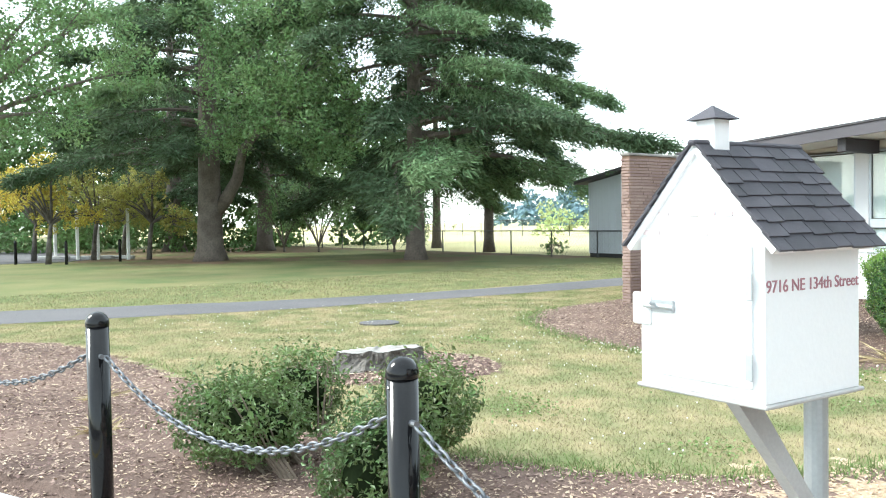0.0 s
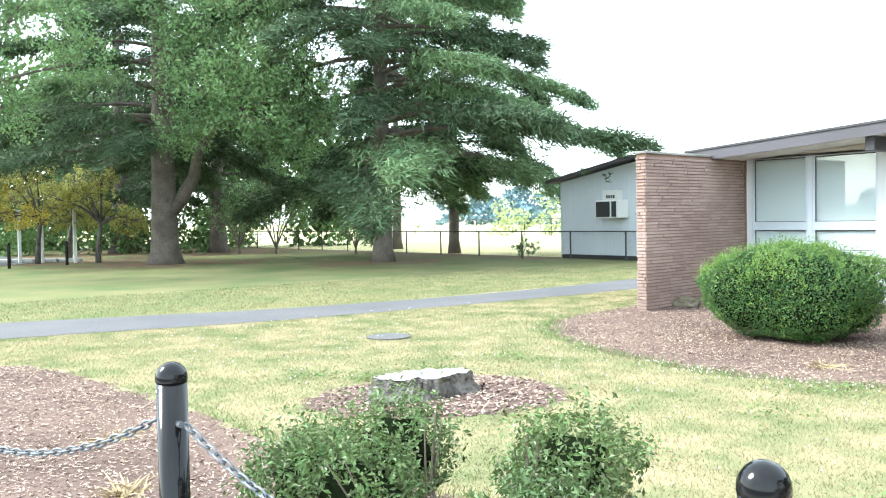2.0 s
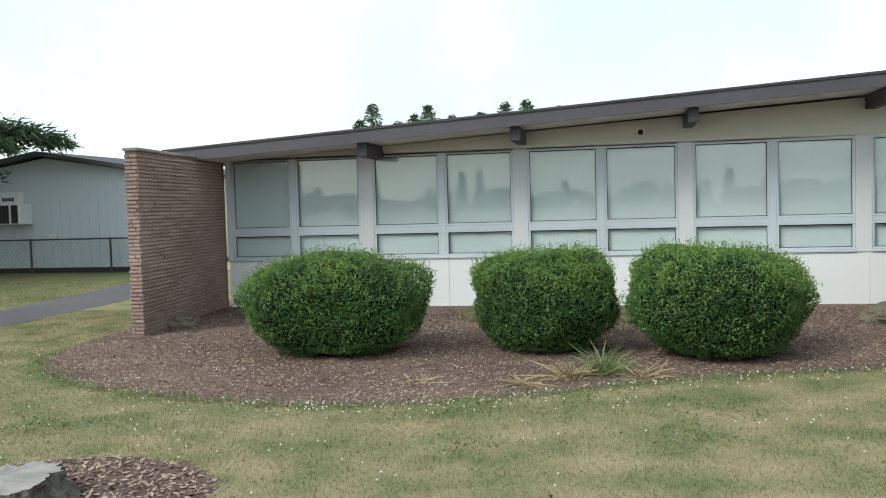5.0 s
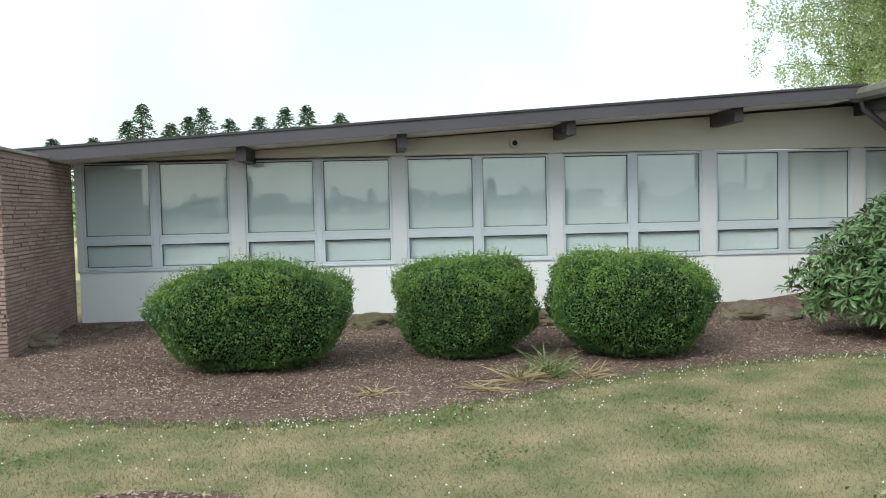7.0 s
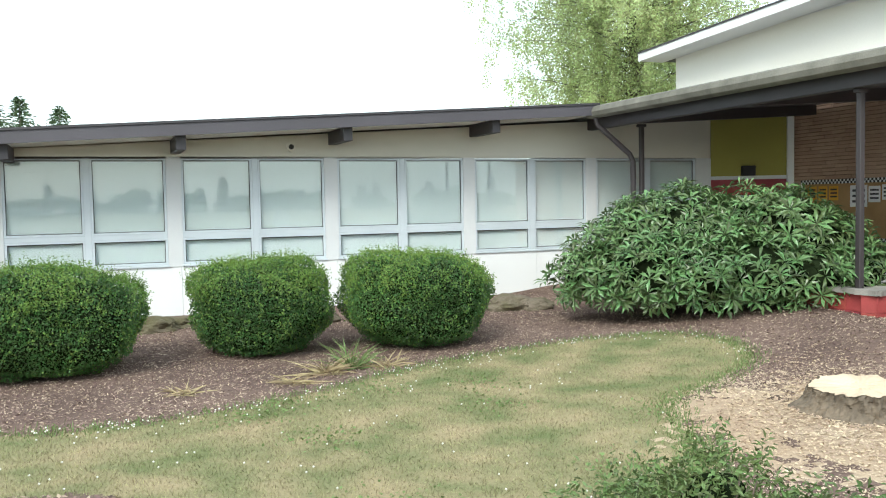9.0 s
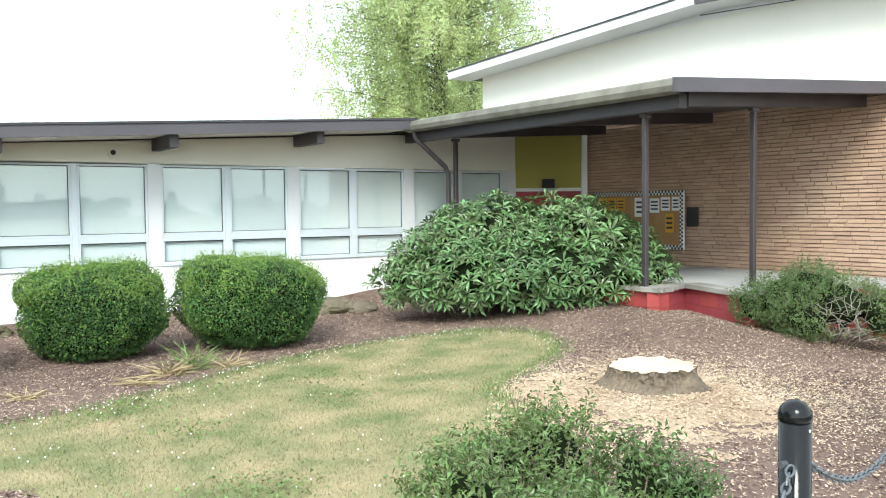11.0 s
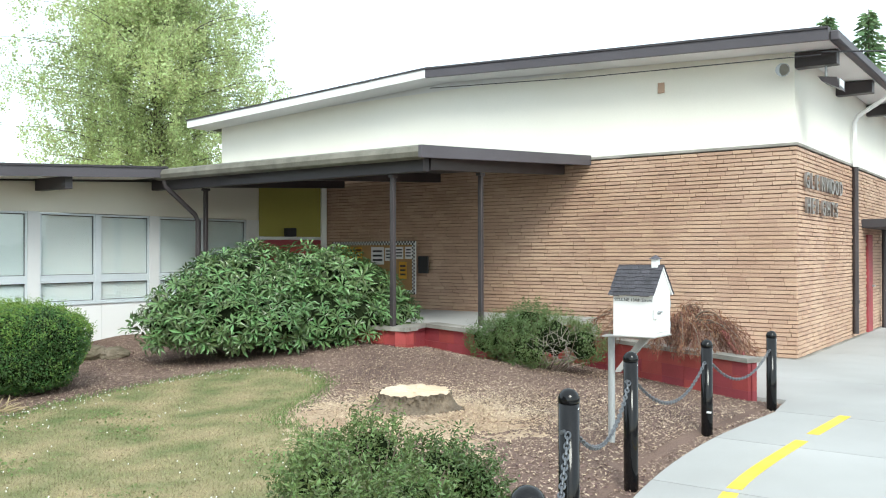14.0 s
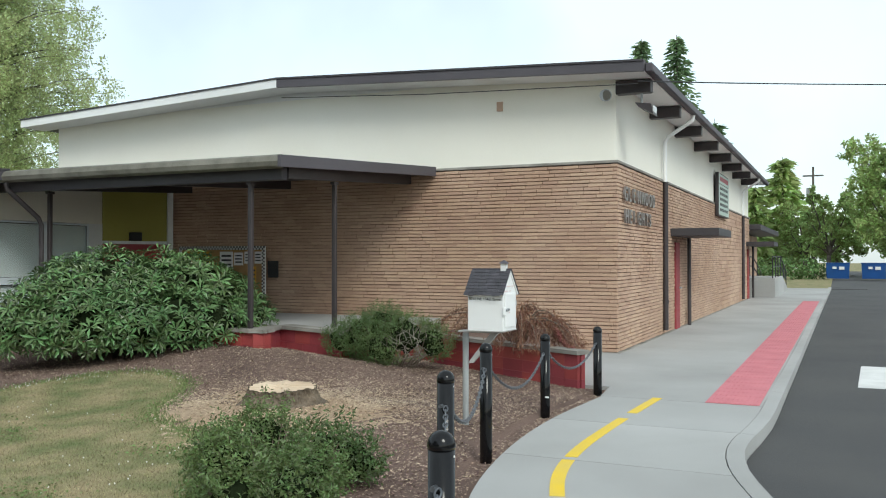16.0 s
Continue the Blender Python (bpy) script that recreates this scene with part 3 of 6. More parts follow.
        hexa(bm, [(-0.45, y0, ROOF(-0.45) + d0), (11.72, y0, ROOF(11.72) + d0), (11.72, y1, ROOF(11.72) + d0), (-0.45, y1, ROOF(-0.45) + d0),
                  (-0.45, y0, ROOF(-0.45) + d1), (11.72, y0, ROOF(11.72) + d1), (11.72, y1, ROOF(11.72) + d1), (-0.45, y1, ROOF(-0.45) + d1)])
        part(nm, bm, m, roof)
    bm = bmesh.new()
    hexa(bm, [(-0.43, -1.02, ROOF(-0.43) - 0.19), (11.7, -1.02, ROOF(11.7) - 0.19), (11.7, -0.003, ROOF(11.7) - 0.19), (-0.43, -0.003, ROOF(-0.43) - 0.19),
              (-0.43, -1.02, ROOF(-0.43) - 0.173), (11.7, -1.02, ROOF(11.7) - 0.173), (11.7, -0.003, ROOF(11.7) - 0.173), (-0.43, -0.003, ROOF(-0.43) - 0.173)])
    part("soffit", bm, "cream", roof)
    for x in (2.66, 4.92, 7.36, 9.85, 12.2):
        part("beam", boxes((x - 0.07, -0.94, ROOF(x) - 0.40, x + 0.07, -0.003, ROOF(x) - 0.195), bevel=0.006), "trim", roof, "dark brown projecting roof beam")
    for x in (1.3, 3.4, 6.1):
        bm = bmesh.new()
        tube(bm, [(x, 3.5, ROOF(x) - 0.05), (x, 3.5, ROOF(x) + 0.16)], 0.05, 10)
        part("vent_pipe", bm, "galvanised", roof)
    bell = thing("wall_bell", "small round cream speaker on the wall", "speaker", at=(6.68, -0.002, 2.62))
    bm = bmesh.new()
    tube(bm, [(0, 0, 0), (0, -0.05, 0), (0, -0.055, 0)], [0.075, 0.075, 0.062], 18)
    part("housing", bm, "cream", bell)
    bm = bmesh.new()
    tube(bm, [(0, -0.056, 0), (0, -0.064, 0)], [0.042, 0.036], 14)
    part("grille", bm, "dark_void", bell)


def window(k):
    x0, x1 = max(k * W + 0.11, 0.162), (k + 1) * W - 0.112
    mid = (k + 0.5) * W
    win = thing(f"window_{k + 1}", "pale aluminium window with closed blinds behind glass", "window", at=(0, 0, -0.07), kind="structure")
    rows = []
    for a, b in ((x0, mid - 0.045), (mid + 0.045, x1)):
        for z0, z1 in ((0.905, 1.305), (1.375, 2.515)):
            g = 0.035
            rows.append((a + g, b - g, z0 + g, z1 - g))
            part("window_frame", boxes((a, 0.0, z0, b, 0.07, z0 + g), (a, 0.0, z1 - g, b, 0.07, z1), (a, 0.0, z0 + g + 0.001, a + g, 0.07, z1 - g - 0.001), (b - g, 0.0, z0 + g + 0.001, b, 0.07, z1 - g - 0.001), bevel=0.004), "window_frame", win)
    part("mullion", boxes((mid - 0.0445, -0.004, 0.905, mid + 0.0445, 0.075, 2.515), bevel=0.005), "window_frame", win)
    part("rail", boxes((x0, 0.002, 1.306, mid - 0.046, 0.06, 1.374), bevel=0.004), "window_frame", win)
    part("rail", boxes((mid + 0.046, 0.002, 1.306, x1, 0.06, 1.374), bevel=0.004), "window_frame", win)
    part("window_sill", boxes((x0 - 0.02, -0.03, 0.868, x1 + 0.02, 0.07, 0.903), bevel=0.006), "window_frame", win)
    for a, b, z0, z1 in rows:
        pane = part("pane", boxes((a - 0.005, 0.030, z0 - 0.005, b + 0.005, 0.036, z1 + 0.005)), "glass", win)
        pane.visible_shadow = False
        # thin dark strips round each pane, widest along the top
        g = 0.009
        part("pane_edge", boxes((a, 0.022, z0, a + g, 0.0295, z1), (b - g, 0.022, z0, b, 0.0295, z1), (a + g, 0.022, z0, b - g, 0.0295, z0 + g), (a + g, 0.022, z1 - 1.6 * g, b - g, 0.0295, z1)), "dark_void", win, "thin dark strip round the glass")
        z = np.arange(z0 - 0.01, z1 + 0.03, 0.026)
        v = np.concatenate([[(a - 0.02, 0.068, q), (b + 0.02, 0.068, q), (b + 0.02, 0.079, q + 0.0255), (a - 0.02, 0.079, q + 0.0255)] for q in z])
        i = np.arange(len(z))[:, None] * 4
        raw("blind", v, i + [0, 1, 2, 3], "blind", win, "closed pale slatted blind")


def bricks(parent, origin, along, out, length, height, material, course=0.068, unit=0.30, keep=None, depth=0.02, base=0.0, proud=0.006):
    """Roman bricks in running bond on a wall face: each with its own edges; those that keep() picks are objects of their own."""
    o, a, n = Vector(origin), Vector(along).normalized(), Vector(out).normalized()
    v, f, singles = [], [], []
    rows = int((height - base) / course)
    for r in range(rows):
        z0 = base + r * course + 0.006
        z1 = base + (r + 1) * course - 0.006
        s = -unit * random.random()
        lift = proud if r % 2 else 0.0
        while s < length:
            s0, s1 = max(s + 0.0015, 0.0), min(s + unit - 0.0015, length)
            if s1 - s0 > 0.03:
                d = depth * 0.5 + lift + random.choice((0, 0, 0.003, 0.006, 0.011))
                if keep and len(singles) < 300 and keep((s0 + s1) / 2, z0) and s1 - s0 > unit - 0.02:
                    singles.append((s0, z0, d))
                else:
                    b = len(v)
                    tip = [random.uniform(-0.005, 0.005) for _ in range(4)]
                    for e, q in ((-0.004, 0), (d, 0.003)):
                        for (ss, zz), w in zip(((s0 + q, z0 + q), (s1 - q, z0 + q), (s1 - q, z1 - q), (s0 + q, z1 - q)), tip):
                            v.append(o + a * ss + n * e + Vector((0, 0, zz + w)))
                    f += [(b + 4, b + 5, b + 6, b + 7), (b, b + 1, b + 5, b + 4), (b + 1, b + 2, b + 6, b + 5), (b + 2, b + 3, b + 7, b + 6), (b + 3, b, b + 4, b + 7)]
            s += unit
    raw("brickwork", [tuple(q) for q in v], f, material, parent, "long thin tan roman bricks in courses", kind="stuff")
    if singles:
        me = None
        turn = Matrix((a, Vector((0, 0, 1)).cross(a), Vector((0, 0, 1)))).transposed()
        flip = 1 if (Vector((0, 0, 1)).cross(a)).dot(n) > 0 else -1
        for s0, z0, d in singles[:300]:
            if me is None:
                bm = boxes((0, -0.004 * flip, 0, unit - 0.003, 0.014 * flip, course - 0.012), bevel=0.003)
                ob = part("brick", bm, "brick_piece" if material == "brick" else "fin_piece", parent)
                me = ob.data
            else:
                ob = new("brick", me)
                ob.parent = parent
            ob.matrix_basis = Matrix.Translation(o + a * s0 + n * (d - 0.014) + Vector((0, 0, z0))) @ turn.to_4x4()


def fin_wall():
    fin = thing("wall_fin", "projecting brown roman brick fin wall", "wall", at=(-0.055, -0.0, -0.035), rz=4.7, kind="structure")
    part("core", boxes((-0.115, -2.98, -0.1, 0.045, 0.1, 2.47)), "mortar", fin)
    bricks(fin, (0.045, -2.985, 0), (0, 1, 0), (1, 0, 0), 2.98, 2.46, "fin_brick", base=0.03, course=0.05, depth=0.012, proud=0.004, keep=lambda s, z: z > 0.75)
    bricks(fin, (-0.12, -2.985, 0), (1, 0, 0), (0, -1, 0), 0.17, 2.46, "fin_brick", base=0.03, unit=0.17, course=0.05, depth=0.012, proud=0.004)
    part("coping", boxes((-0.135, -3.01, 2.472, 0.07, -1.095, 2.515), bevel=0.008), "old_concrete", fin)
    part("footing", boxes((-0.14, -3.0, -0.1, 0.09, 0.0, 0.02), bevel=0.01), "old_concrete", fin)


classroom()
fin_wall()


# ---- main building ----
MB = pose(16.27, -11.0, 0, 0, 0, -0.3)


def main_building():
    hall = thing("main_building", "tall tan brick hall with a white upper storey", "building", kind="structure")
    hall.matrix_basis = MB
    part("core", boxes((0.012, 0.012, -0.1, 24, 14.0, 3.42)), "mortar", hall)
    part("upper_wall", boxes((0.03, 0.03, 3.482, 23.9, 14.0, 5.1)), "stucco", hall, "white stucco upper wall")
    part("flashing", boxes((-0.03, -0.03, 3.431, 24.0, 14.0, 3.480), bevel=0.006), "old_concrete", hall, "thin metal flashing over the brick")
    bricks(hall, (0.01, 0.0, 0), (0, 1, 0), (-1, 0, 0), 13.9, 3.43, "brick", base=0.02, keep=lambda s, z: s < 3.4 and 0.62 < z < 2.5)
    bricks(hall, (0.0, 0.01, 0), (1, 0, 0), (0, -1, 0), 14.0, 3.43, "brick", base=0.02)
    bricks(hall, (14.0, 0.01, 0), (1, 0, 0), (0, -1, 0), 9.9, 3.43, "brick", base=0.02, course=0.136, unit=0.6)
    part("plinth", boxes((-0.06, -0.06, -0.1, 24, 14, 0.02)), "old_concrete", hall)
    # shallow gable roof, ridge along the hall
    eave, ridge, ry = 4.92, 5.27, 6.95
    for nm, y0, y1, z0, z1 in (("roof_slope", -0.62, ry, eave, ridge), ("roof_slope", ry, 14.5, ridge, eave)):
        bm = bmesh.new()
        hexa(bm, [(-0.60, y0, z0), (24.6, y0, z0), (24.6, y1, z1), (-0.60, y1, z1), (-0.60, y0, z0 + 0.16), (24.6, y0, z0 + 0.16), (24.6, y1, z1 + 0.16), (-0.60, y1, z1 + 0.16)])
        part(nm, bm, "roofing", hall)
        bm = bmesh.new()
        hexa(bm, [(-0.66, y0, z0 - 0.02), (-0.602, y0, z0 - 0.02), (-0.602, y1, z1 - 0.02), (-0.66, y1, z1 - 0.02), (-0.66, y0, z0 + 0.15), (-0.602, y0, z0 + 0.15), (-0.602, y1, z1 + 0.15), (-0.66, y1, z1 + 0.15)])
        part("fascia", bm, "fascia" if y0 < 0 else "white_wall", hall)
        bm = bmesh.new()
        hexa(bm, [(-0.6, y0, z0 - 0.018), (0.028, y0, z0 - 0.018), (0.028, y1, z1 - 0.018), (-0.6, y1, z1 - 0.018), (-0.6, y0, z0 - 0.004), (0.028, y0, z0 - 0.004), (0.028, y1, z1 - 0.004), (-0.6, y1, z1 - 0.004)])
        part("gable_soffit", bm, "white_wall", hall)
        ya, yb, za, zb = (0.1, ry, 5.05, 5.35) if y0 < 0 else (ry, 13.9, 5.35, 5.05)
        bm = bmesh.new()
        hexa(bm, [(0.035, ya, 5.0), (0.2, ya, 5.0), (0.2, yb, 5.0), (0.035, yb, 5.0), (0.035, ya, za), (0.2, ya, za), (0.2, yb, zb), (0.035, yb, zb)])
        part("gable", bm, "white_wall", hall)
        bm = bmesh.new()
        hexa(bm, [(-0.68, y0, z0 + 0.151), (-0.50, y0, z0 + 0.151), (-0.50, y1, z1 + 0.151), (-0.68, y1, z1 + 0.151), (-0.68, y0, z0 + 0.185), (-0.50, y0, z0 + 0.185), (-0.50, y1, z1 + 0.185), (-0.68, y1, z1 + 0.185)])
        part("drip_edge", bm, "trim", hall)
    part("gutter", boxes((-0.6, -0.76, eave - 0.03, 24.6, -0.623, eave + 0.13), bevel=0.02), "fascia", hall, "dark eaves gutter")
    bm = bmesh.new()
    hexa(bm, [(-0.56, -0.61, eave - 0.012), (24.6, -0.61, eave - 0.012), (24.6, 0.02, eave + 0.012), (-0.56, 0.02, eave + 0.012), (-0.56, -0.61, eave - 0.002), (24.6, -0.61, eave - 0.002), (24.6, 0.02, eave + 0.022), (-0.56, 0.02, eave + 0.022)])
    part("soffit", bm, "white_wall", hall)
    for k in range(8):
        x = 0.12 + k * 3.0
        part("rafter_end", boxes((x - 0.11, -0.6, eave - 0.25, x + 0.11, 0.028, eave - 0.015), bevel=0.008), "dark_steel", hall)
    for x in (4.32, 20.9):
        dp = bmesh.new()
        tube(dp, [(x, -0.68, eave - 0.03), (x, -0.66, eave - 0.14), (x, -0.12, eave - 0.48), (x, -0.055, eave - 0.60), (x, -0.055, 3.43)], 0.045, 10)
        part("downpipe", dp, "white_wall", hall, "white painted downpipe")
        dp = bmesh.new()
        tube(dp, [(x, -0.065, 3.43), (x, -0.065, 0.75), (x, -0.065, 0.1)], 0.058, 10)
        tube(dp, [(x, -0.065, 0.78), (x, -0.065, 0.70)], 0.07, 10)
        part("downpipe", dp, "dark_steel", hall, "brown painted downpipe")
    for x in (5.75, 23.0):
        part("porch_roof", boxes((x - 0.5, -1.1, 2.24, x + 1.9, 0.0, 2.42), bevel=0.01), "trim", hall, "flat dark porch roof over a side door")
        bm = bmesh.new()
        tube(bm, [(x + 1.6, -0.1, 2.24), (x + 1.6, -0.1, 0)], 0.05, 8)
        part("porch_post", bm, "dark_steel", hall)
        door = part("door", boxes((x, -0.05, 0.02, x + 0.5, 0.0, 2.1), bevel=0.006), "red_paint", hall, "red painted side door")
        part("door_handle", boxes((x + 0.38, -0.11, 0.98, x + 0.47, -0.052, 1.02), bevel=0.006), "galvanised", door)
    sg = thing("notice_sign", "pale letter board sign in a dark frame", "sign", at=(0, 0, 0))
    sg.matrix_basis = MB @ pose(-2.1, 0, -0.55)
    part("sign_frame", boxes((15.0, -0.13, 3.62, 17.6, -0.034, 5.0), bevel=0.01), "dark_steel", sg)
    part("heading", boxes((15.05, -0.14, 4.66, 17.55, -0.132, 4.96)), "sign_pale", sg)
    part("heading_bar", boxes((15.25, -0.146, 4.74, 17.35, -0.141, 4.88)), "sign_red", sg)
    part("board", boxes((15.05, -0.14, 3.66, 17.55, -0.132, 4.63)), "sign_pale", sg)
    for r in range(5):
        for c in range(4):
            part("letter_bar", boxes((15.3 + c * 0.52, -0.146, 3.78 + r * 0.17, 15.3 + c * 0.52 + 0.36, -0.141, 3.87 + r * 0.17)), "ink", sg)
    horn = thing("wall_speaker", "small grey horn loudspeaker under the eaves", "loudspeaker")
    horn.matrix_basis = MB @ pose(-0.0, 0.2, 4.62)
    part("bracket", boxes((-0.08, -0.02, -0.05, 0.05, 0.02, 0.05)), "galvanised", horn)
    bm = bmesh.new()
    tube(bm, [(-0.07, 0, 0), (-0.16, -0.03, 0), (-0.22, -0.05, 0)], [0.05, 0.09, 0.11], 14)
    part("horn", bm, "galvanised", horn)
    bm = bmesh.new()
    tube(bm, [(-0.221, -0.05, 0), (-0.226, -0.051, 0)], [0.095, 0.06], 14)
    part("horn_mouth", bm, "moss_gutter", horn)
    fl = thing("floodlight", "grey floodlight hung under the roof corner", "floodlight")
    fl.matrix_basis = MB @ pose(0.12, -0.42, 4.42)
    bm = bmesh.new()
    tube(bm, [(0, 0, 0.25), (0, 0, 0.05)], 0.02, 8)
    part("stem", bm, "galvanised", fl)
    bm = bmesh.new()
    hexa(bm, [(-0.2, -0.24, -0.16), (0.2, -0.24, -0.16), (0.2, 0.02, -0.02), (-0.2, 0.02, -0.02), (-0.2, -0.2, 0.02), (0.2, -0.2, 0.02), (0.2, 0.08, 0.06), (-0.2, 0.08, 0.06)])
    part("housing", bm, "dark_steel", fl)
    part("lens", boxes((-0.16, -0.236, -0.115, 0.16, -0.226, 0.0)), "lamp_glass", fl)
    plate = thing("wall_plate", "small rusty plate high on the white wall", "plate")
    plate.matrix_basis = MB @ pose(0, 2.2, 0)
    part("plate", boxes((0.0, 0, 4.52, 0.028, 0.12, 4.70), bevel=0.005), "brick", plate)
    # raised metal letters, character by character
    for row, text, x0, z0, h in ((0, "GLENWOOD", 0.3, 2.78, 0.27), (1, "HEIGHTS", 0.36, 2.37, 0.27)):
        sign = thing("building_lettering", "raised metal letters on the brick wall", "lettering", kind="")
        sign.matrix_basis = MB
        for i, ch in enumerate(text):
            cu = bpy.data.curves.new("letter", "FONT")
            cu.body, cu.size, cu.extrude, cu.offset = ch, h * 1.35, 0.02, 0.006
            tmp = bpy.data.objects.new("tmp", cu)
            scene.collection.objects.link(tmp)
            dg = bpy.context.evaluated_depsgraph_get()
            dg.update()
            me = bpy.data.meshes.new_from_object(tmp.evaluated_get(dg))
            bpy.data.objects.remove(tmp)
            me.materials.clear()
            me.materials.append(M["letter_metal"])
            ob = new("letter", me)
            ob.parent = sign
            ob.matrix_basis = pose(x0 + i * 0.36, -0.055, z0, 90, 0, 0)


def recess():
    rec = thing("wall_entry", "entry wall with ochre panel over a red door surround", "wall", kind="structure", at=(14.9, -0.02, -0.07), rz=-27)
    part("panel", boxes((0.0, 0.0, 2.17, 1.42, 0.1, 3.3)), "ochre", rec, "ochre yellow panel")
    part("door_surround", boxes((0.0, 0, 0.2, 0.2, 0.1, 2.1), (1.2, 0, 0.2, 1.42, 0.1, 2.1), (0.201, 0, 1.95, 1.199, 0.1, 2.1)), "red_paint", rec)
    part("head_rail", boxes((0.0, -0.03, 2.1, 1.42, 0.1, 2.168), bevel=0.005), "panel", rec)
    part("pier", boxes((1.422, -0.08, 0.2, 1.54, 0.1, 3.3), bevel=0.005), "white_wall", rec)
    dr = thing("door_1", "red entry door with a tall glass pane", "door", kind="structure", at=(14.9, -0.02, -0.07), rz=-27)
    part("leaf", boxes((0.202, 0.01, 0.2, 0.4, 0.06, 1.948), (1.0, 0.01, 0.2, 1.198, 0.06, 1.948), (0.401, 0.01, 1.8, 0.999, 0.06, 1.948), (0.401, 0.01, 0.2, 0.999, 0.06, 0.6)), "red_paint", dr)
    part("pane", boxes((0.4, 0.03, 0.6, 1.0, 0.036, 1.8)), "glass", dr)
    part("blind", boxes((0.4, 0.07, 0.6, 1.0, 0.08, 1.8)), "blind", dr)
    cb = thing("camera_box", "small black box over the entry door", "box", at=(14.9, -0.02, -0.07), rz=-27)
    part("case", boxes((0.55, -0.17, 2.17, 0.8, -0.032, 2.36), bevel=0.01), "dark_void", cb)


def canopy():
    can = thing("entry_canopy", "dark flat canopy with a mossy gutter over the entry porch", "canopy", kind="structure")
    g0, g1 = 3.11, 3.36
    bm = bmesh.new()
    hexa(bm, [(11.72, -7.0, g0), (16.24, -7.34, g1), (16.2, -0.95, g1), (11.72, -0.95, g0), (11.72, -7.0, g0 + 0.13), (16.24, -7.34, g1 + 0.13), (16.2, -0.95, g1 + 0.13), (11.72, -0.95, g0 + 0.13)])
    part("deck", bm, "trim", can)
    bm = bmesh.new()
    hexa(bm, [(11.55, -7.06, g0 - 0.03), (16.24, -7.42, g1 - 0.03), (16.24, -7.363, g1 - 0.03), (11.55, -7.003, g0 - 0.03), (11.55, -7.06, g0 + 0.15), (16.24, -7.42, g1 + 0.15), (16.24, -7.363, g1 + 0.15), (11.55, -7.003, g0 + 0.15)])
    part("fascia", bm, "fascia", can)
    bm = bmesh.new()
    prof = [(0, 0.16), (-0.03, 0.17), (-0.11, 0.14), (-0.145, 0.06), (-0.12, -0.01), (-0.05, -0.04), (0, -0.04)]
    a = [bm.verts.new((11.70 + x, -0.86, g0 + z)) for x, z in prof]
    b = [bm.verts.new((11.70 + x, -7.0, g0 + z)) for x, z in prof]
    for i in range(len(prof)):
        j = (i + 1) % len(prof)
        bm.faces.new((a[i], a[j], b[j], b[i]))
    bm.faces.new(a[::-1]), bm.faces.new(b)
    bmesh.ops.recalc_face_normals(bm, faces=bm.faces)
    part("gutter", bm, "moss_gutter", can, "mossy metal gutter")
    part("front_beam", boxes((11.80, -6.9, g0 - 0.20, 11.95, -0.9, g0 - 0.003), bevel=0.006), "trim", can)
    for y in (-6.85, -4.0, -1.35):
        bm = bmesh.new()
        hexa(bm, [(11.96, y - 0.07, g0 - 0.17), (16.15, y - 0.07, g1 - 0.18), (16.15, y + 0.07, g1 - 0.18), (11.96, y + 0.07, g0 - 0.17), (11.96, y - 0.07, g0 + 0.013), (16.15, y - 0.07, g1 - 0.004), (16.15, y + 0.07, g1 - 0.004), (11.96, y + 0.07, g0 + 0.013)])
        part("cross_beam", bm, "dark_steel", can)
    for x, y, z in ((11.94, -6.22, g0 - 0.2), (13.4, -6.85, g0 - 0.1), (12.36, -1.35, g0 - 0.16)):
        part("post", boxes((x - 0.036, y - 0.036, 0.54, x + 0.036, y + 0.036, z), bevel=0.008), "dark_steel", can, "slim square dark steel post")
        part("bracket", boxes((x - 0.075, y - 0.045, z - 0.05, x + 0.075, y + 0.045, z - 0.001), bevel=0.008), "dark_steel", can)
    bm = bmesh.new()
    tube(bm, [(11.66, -1.05, g0 - 0.04), (11.68, -1.05, g0 - 0.15), (12.2, -1.24, g0 - 0.66), (12.25, -1.26, g0 - 0.78), (12.25, -1.26, 0.1)], 0.045, 10)
    part("downpipe", bm, "dark_steel", can, "dark downpipe with a diagonal offset")
    lamp = thing("soffit_light", "flat white soffit light under the canopy", "light fitting")
    part("housing", boxes((12.6, -3.5, g0 - 0.03, 13.1, -3.2, g0 + 0.045), bevel=0.01), "panel", lamp)
    # porch platform
    porch = thing("porch", "raised porch with red painted block sides and concrete cap", "porch", kind="structure")
    bm = bmesh.new()
    prism(bm, [(12.1, -0.1), (12.1, -6.15), (12.75, -5.95), (12.95, -6.35), (12.4, -7.55), (14.6, -7.65), (16.2, -7.55), (16.2, -0.1)], -0.1, 0.55)
    bmesh.ops.recalc_face_normals(bm, faces=bm.faces)
    part("fill", bm, "concrete", porch)
    corners = [Vector(q) for q in ((11.87, -1.75, 0), (11.87, -6.53, 0), (12.7, -6.25, 0), (12.12, -7.78, 0), (14.6, -7.9, 0))]
    for a, b in zip(corners, corners[1:]):
        d = (b - a).normalized()
        back = Vector((-d.y, d.x, 0)) * 0.18
        n = max(2, round((b - a).length / 0.42))
        step = (b - a).length / n
        for r in range(3):
            for i in range(-1, n):
                s0, s1 = max((i + 0.5 * (r % 2)) * step + 0.003, 0), min((i + 1 + 0.5 * (r % 2)) * step - 0.003, n * step)
                if s1 - s0 > 0.05:
                    out = -back * random.uniform(0, 0.03)
                    p = [a + d * s0 + out, a + d * s1 + out, a + d * s1 + back, a + d * s0 + back]
                    bm = bmesh.new()
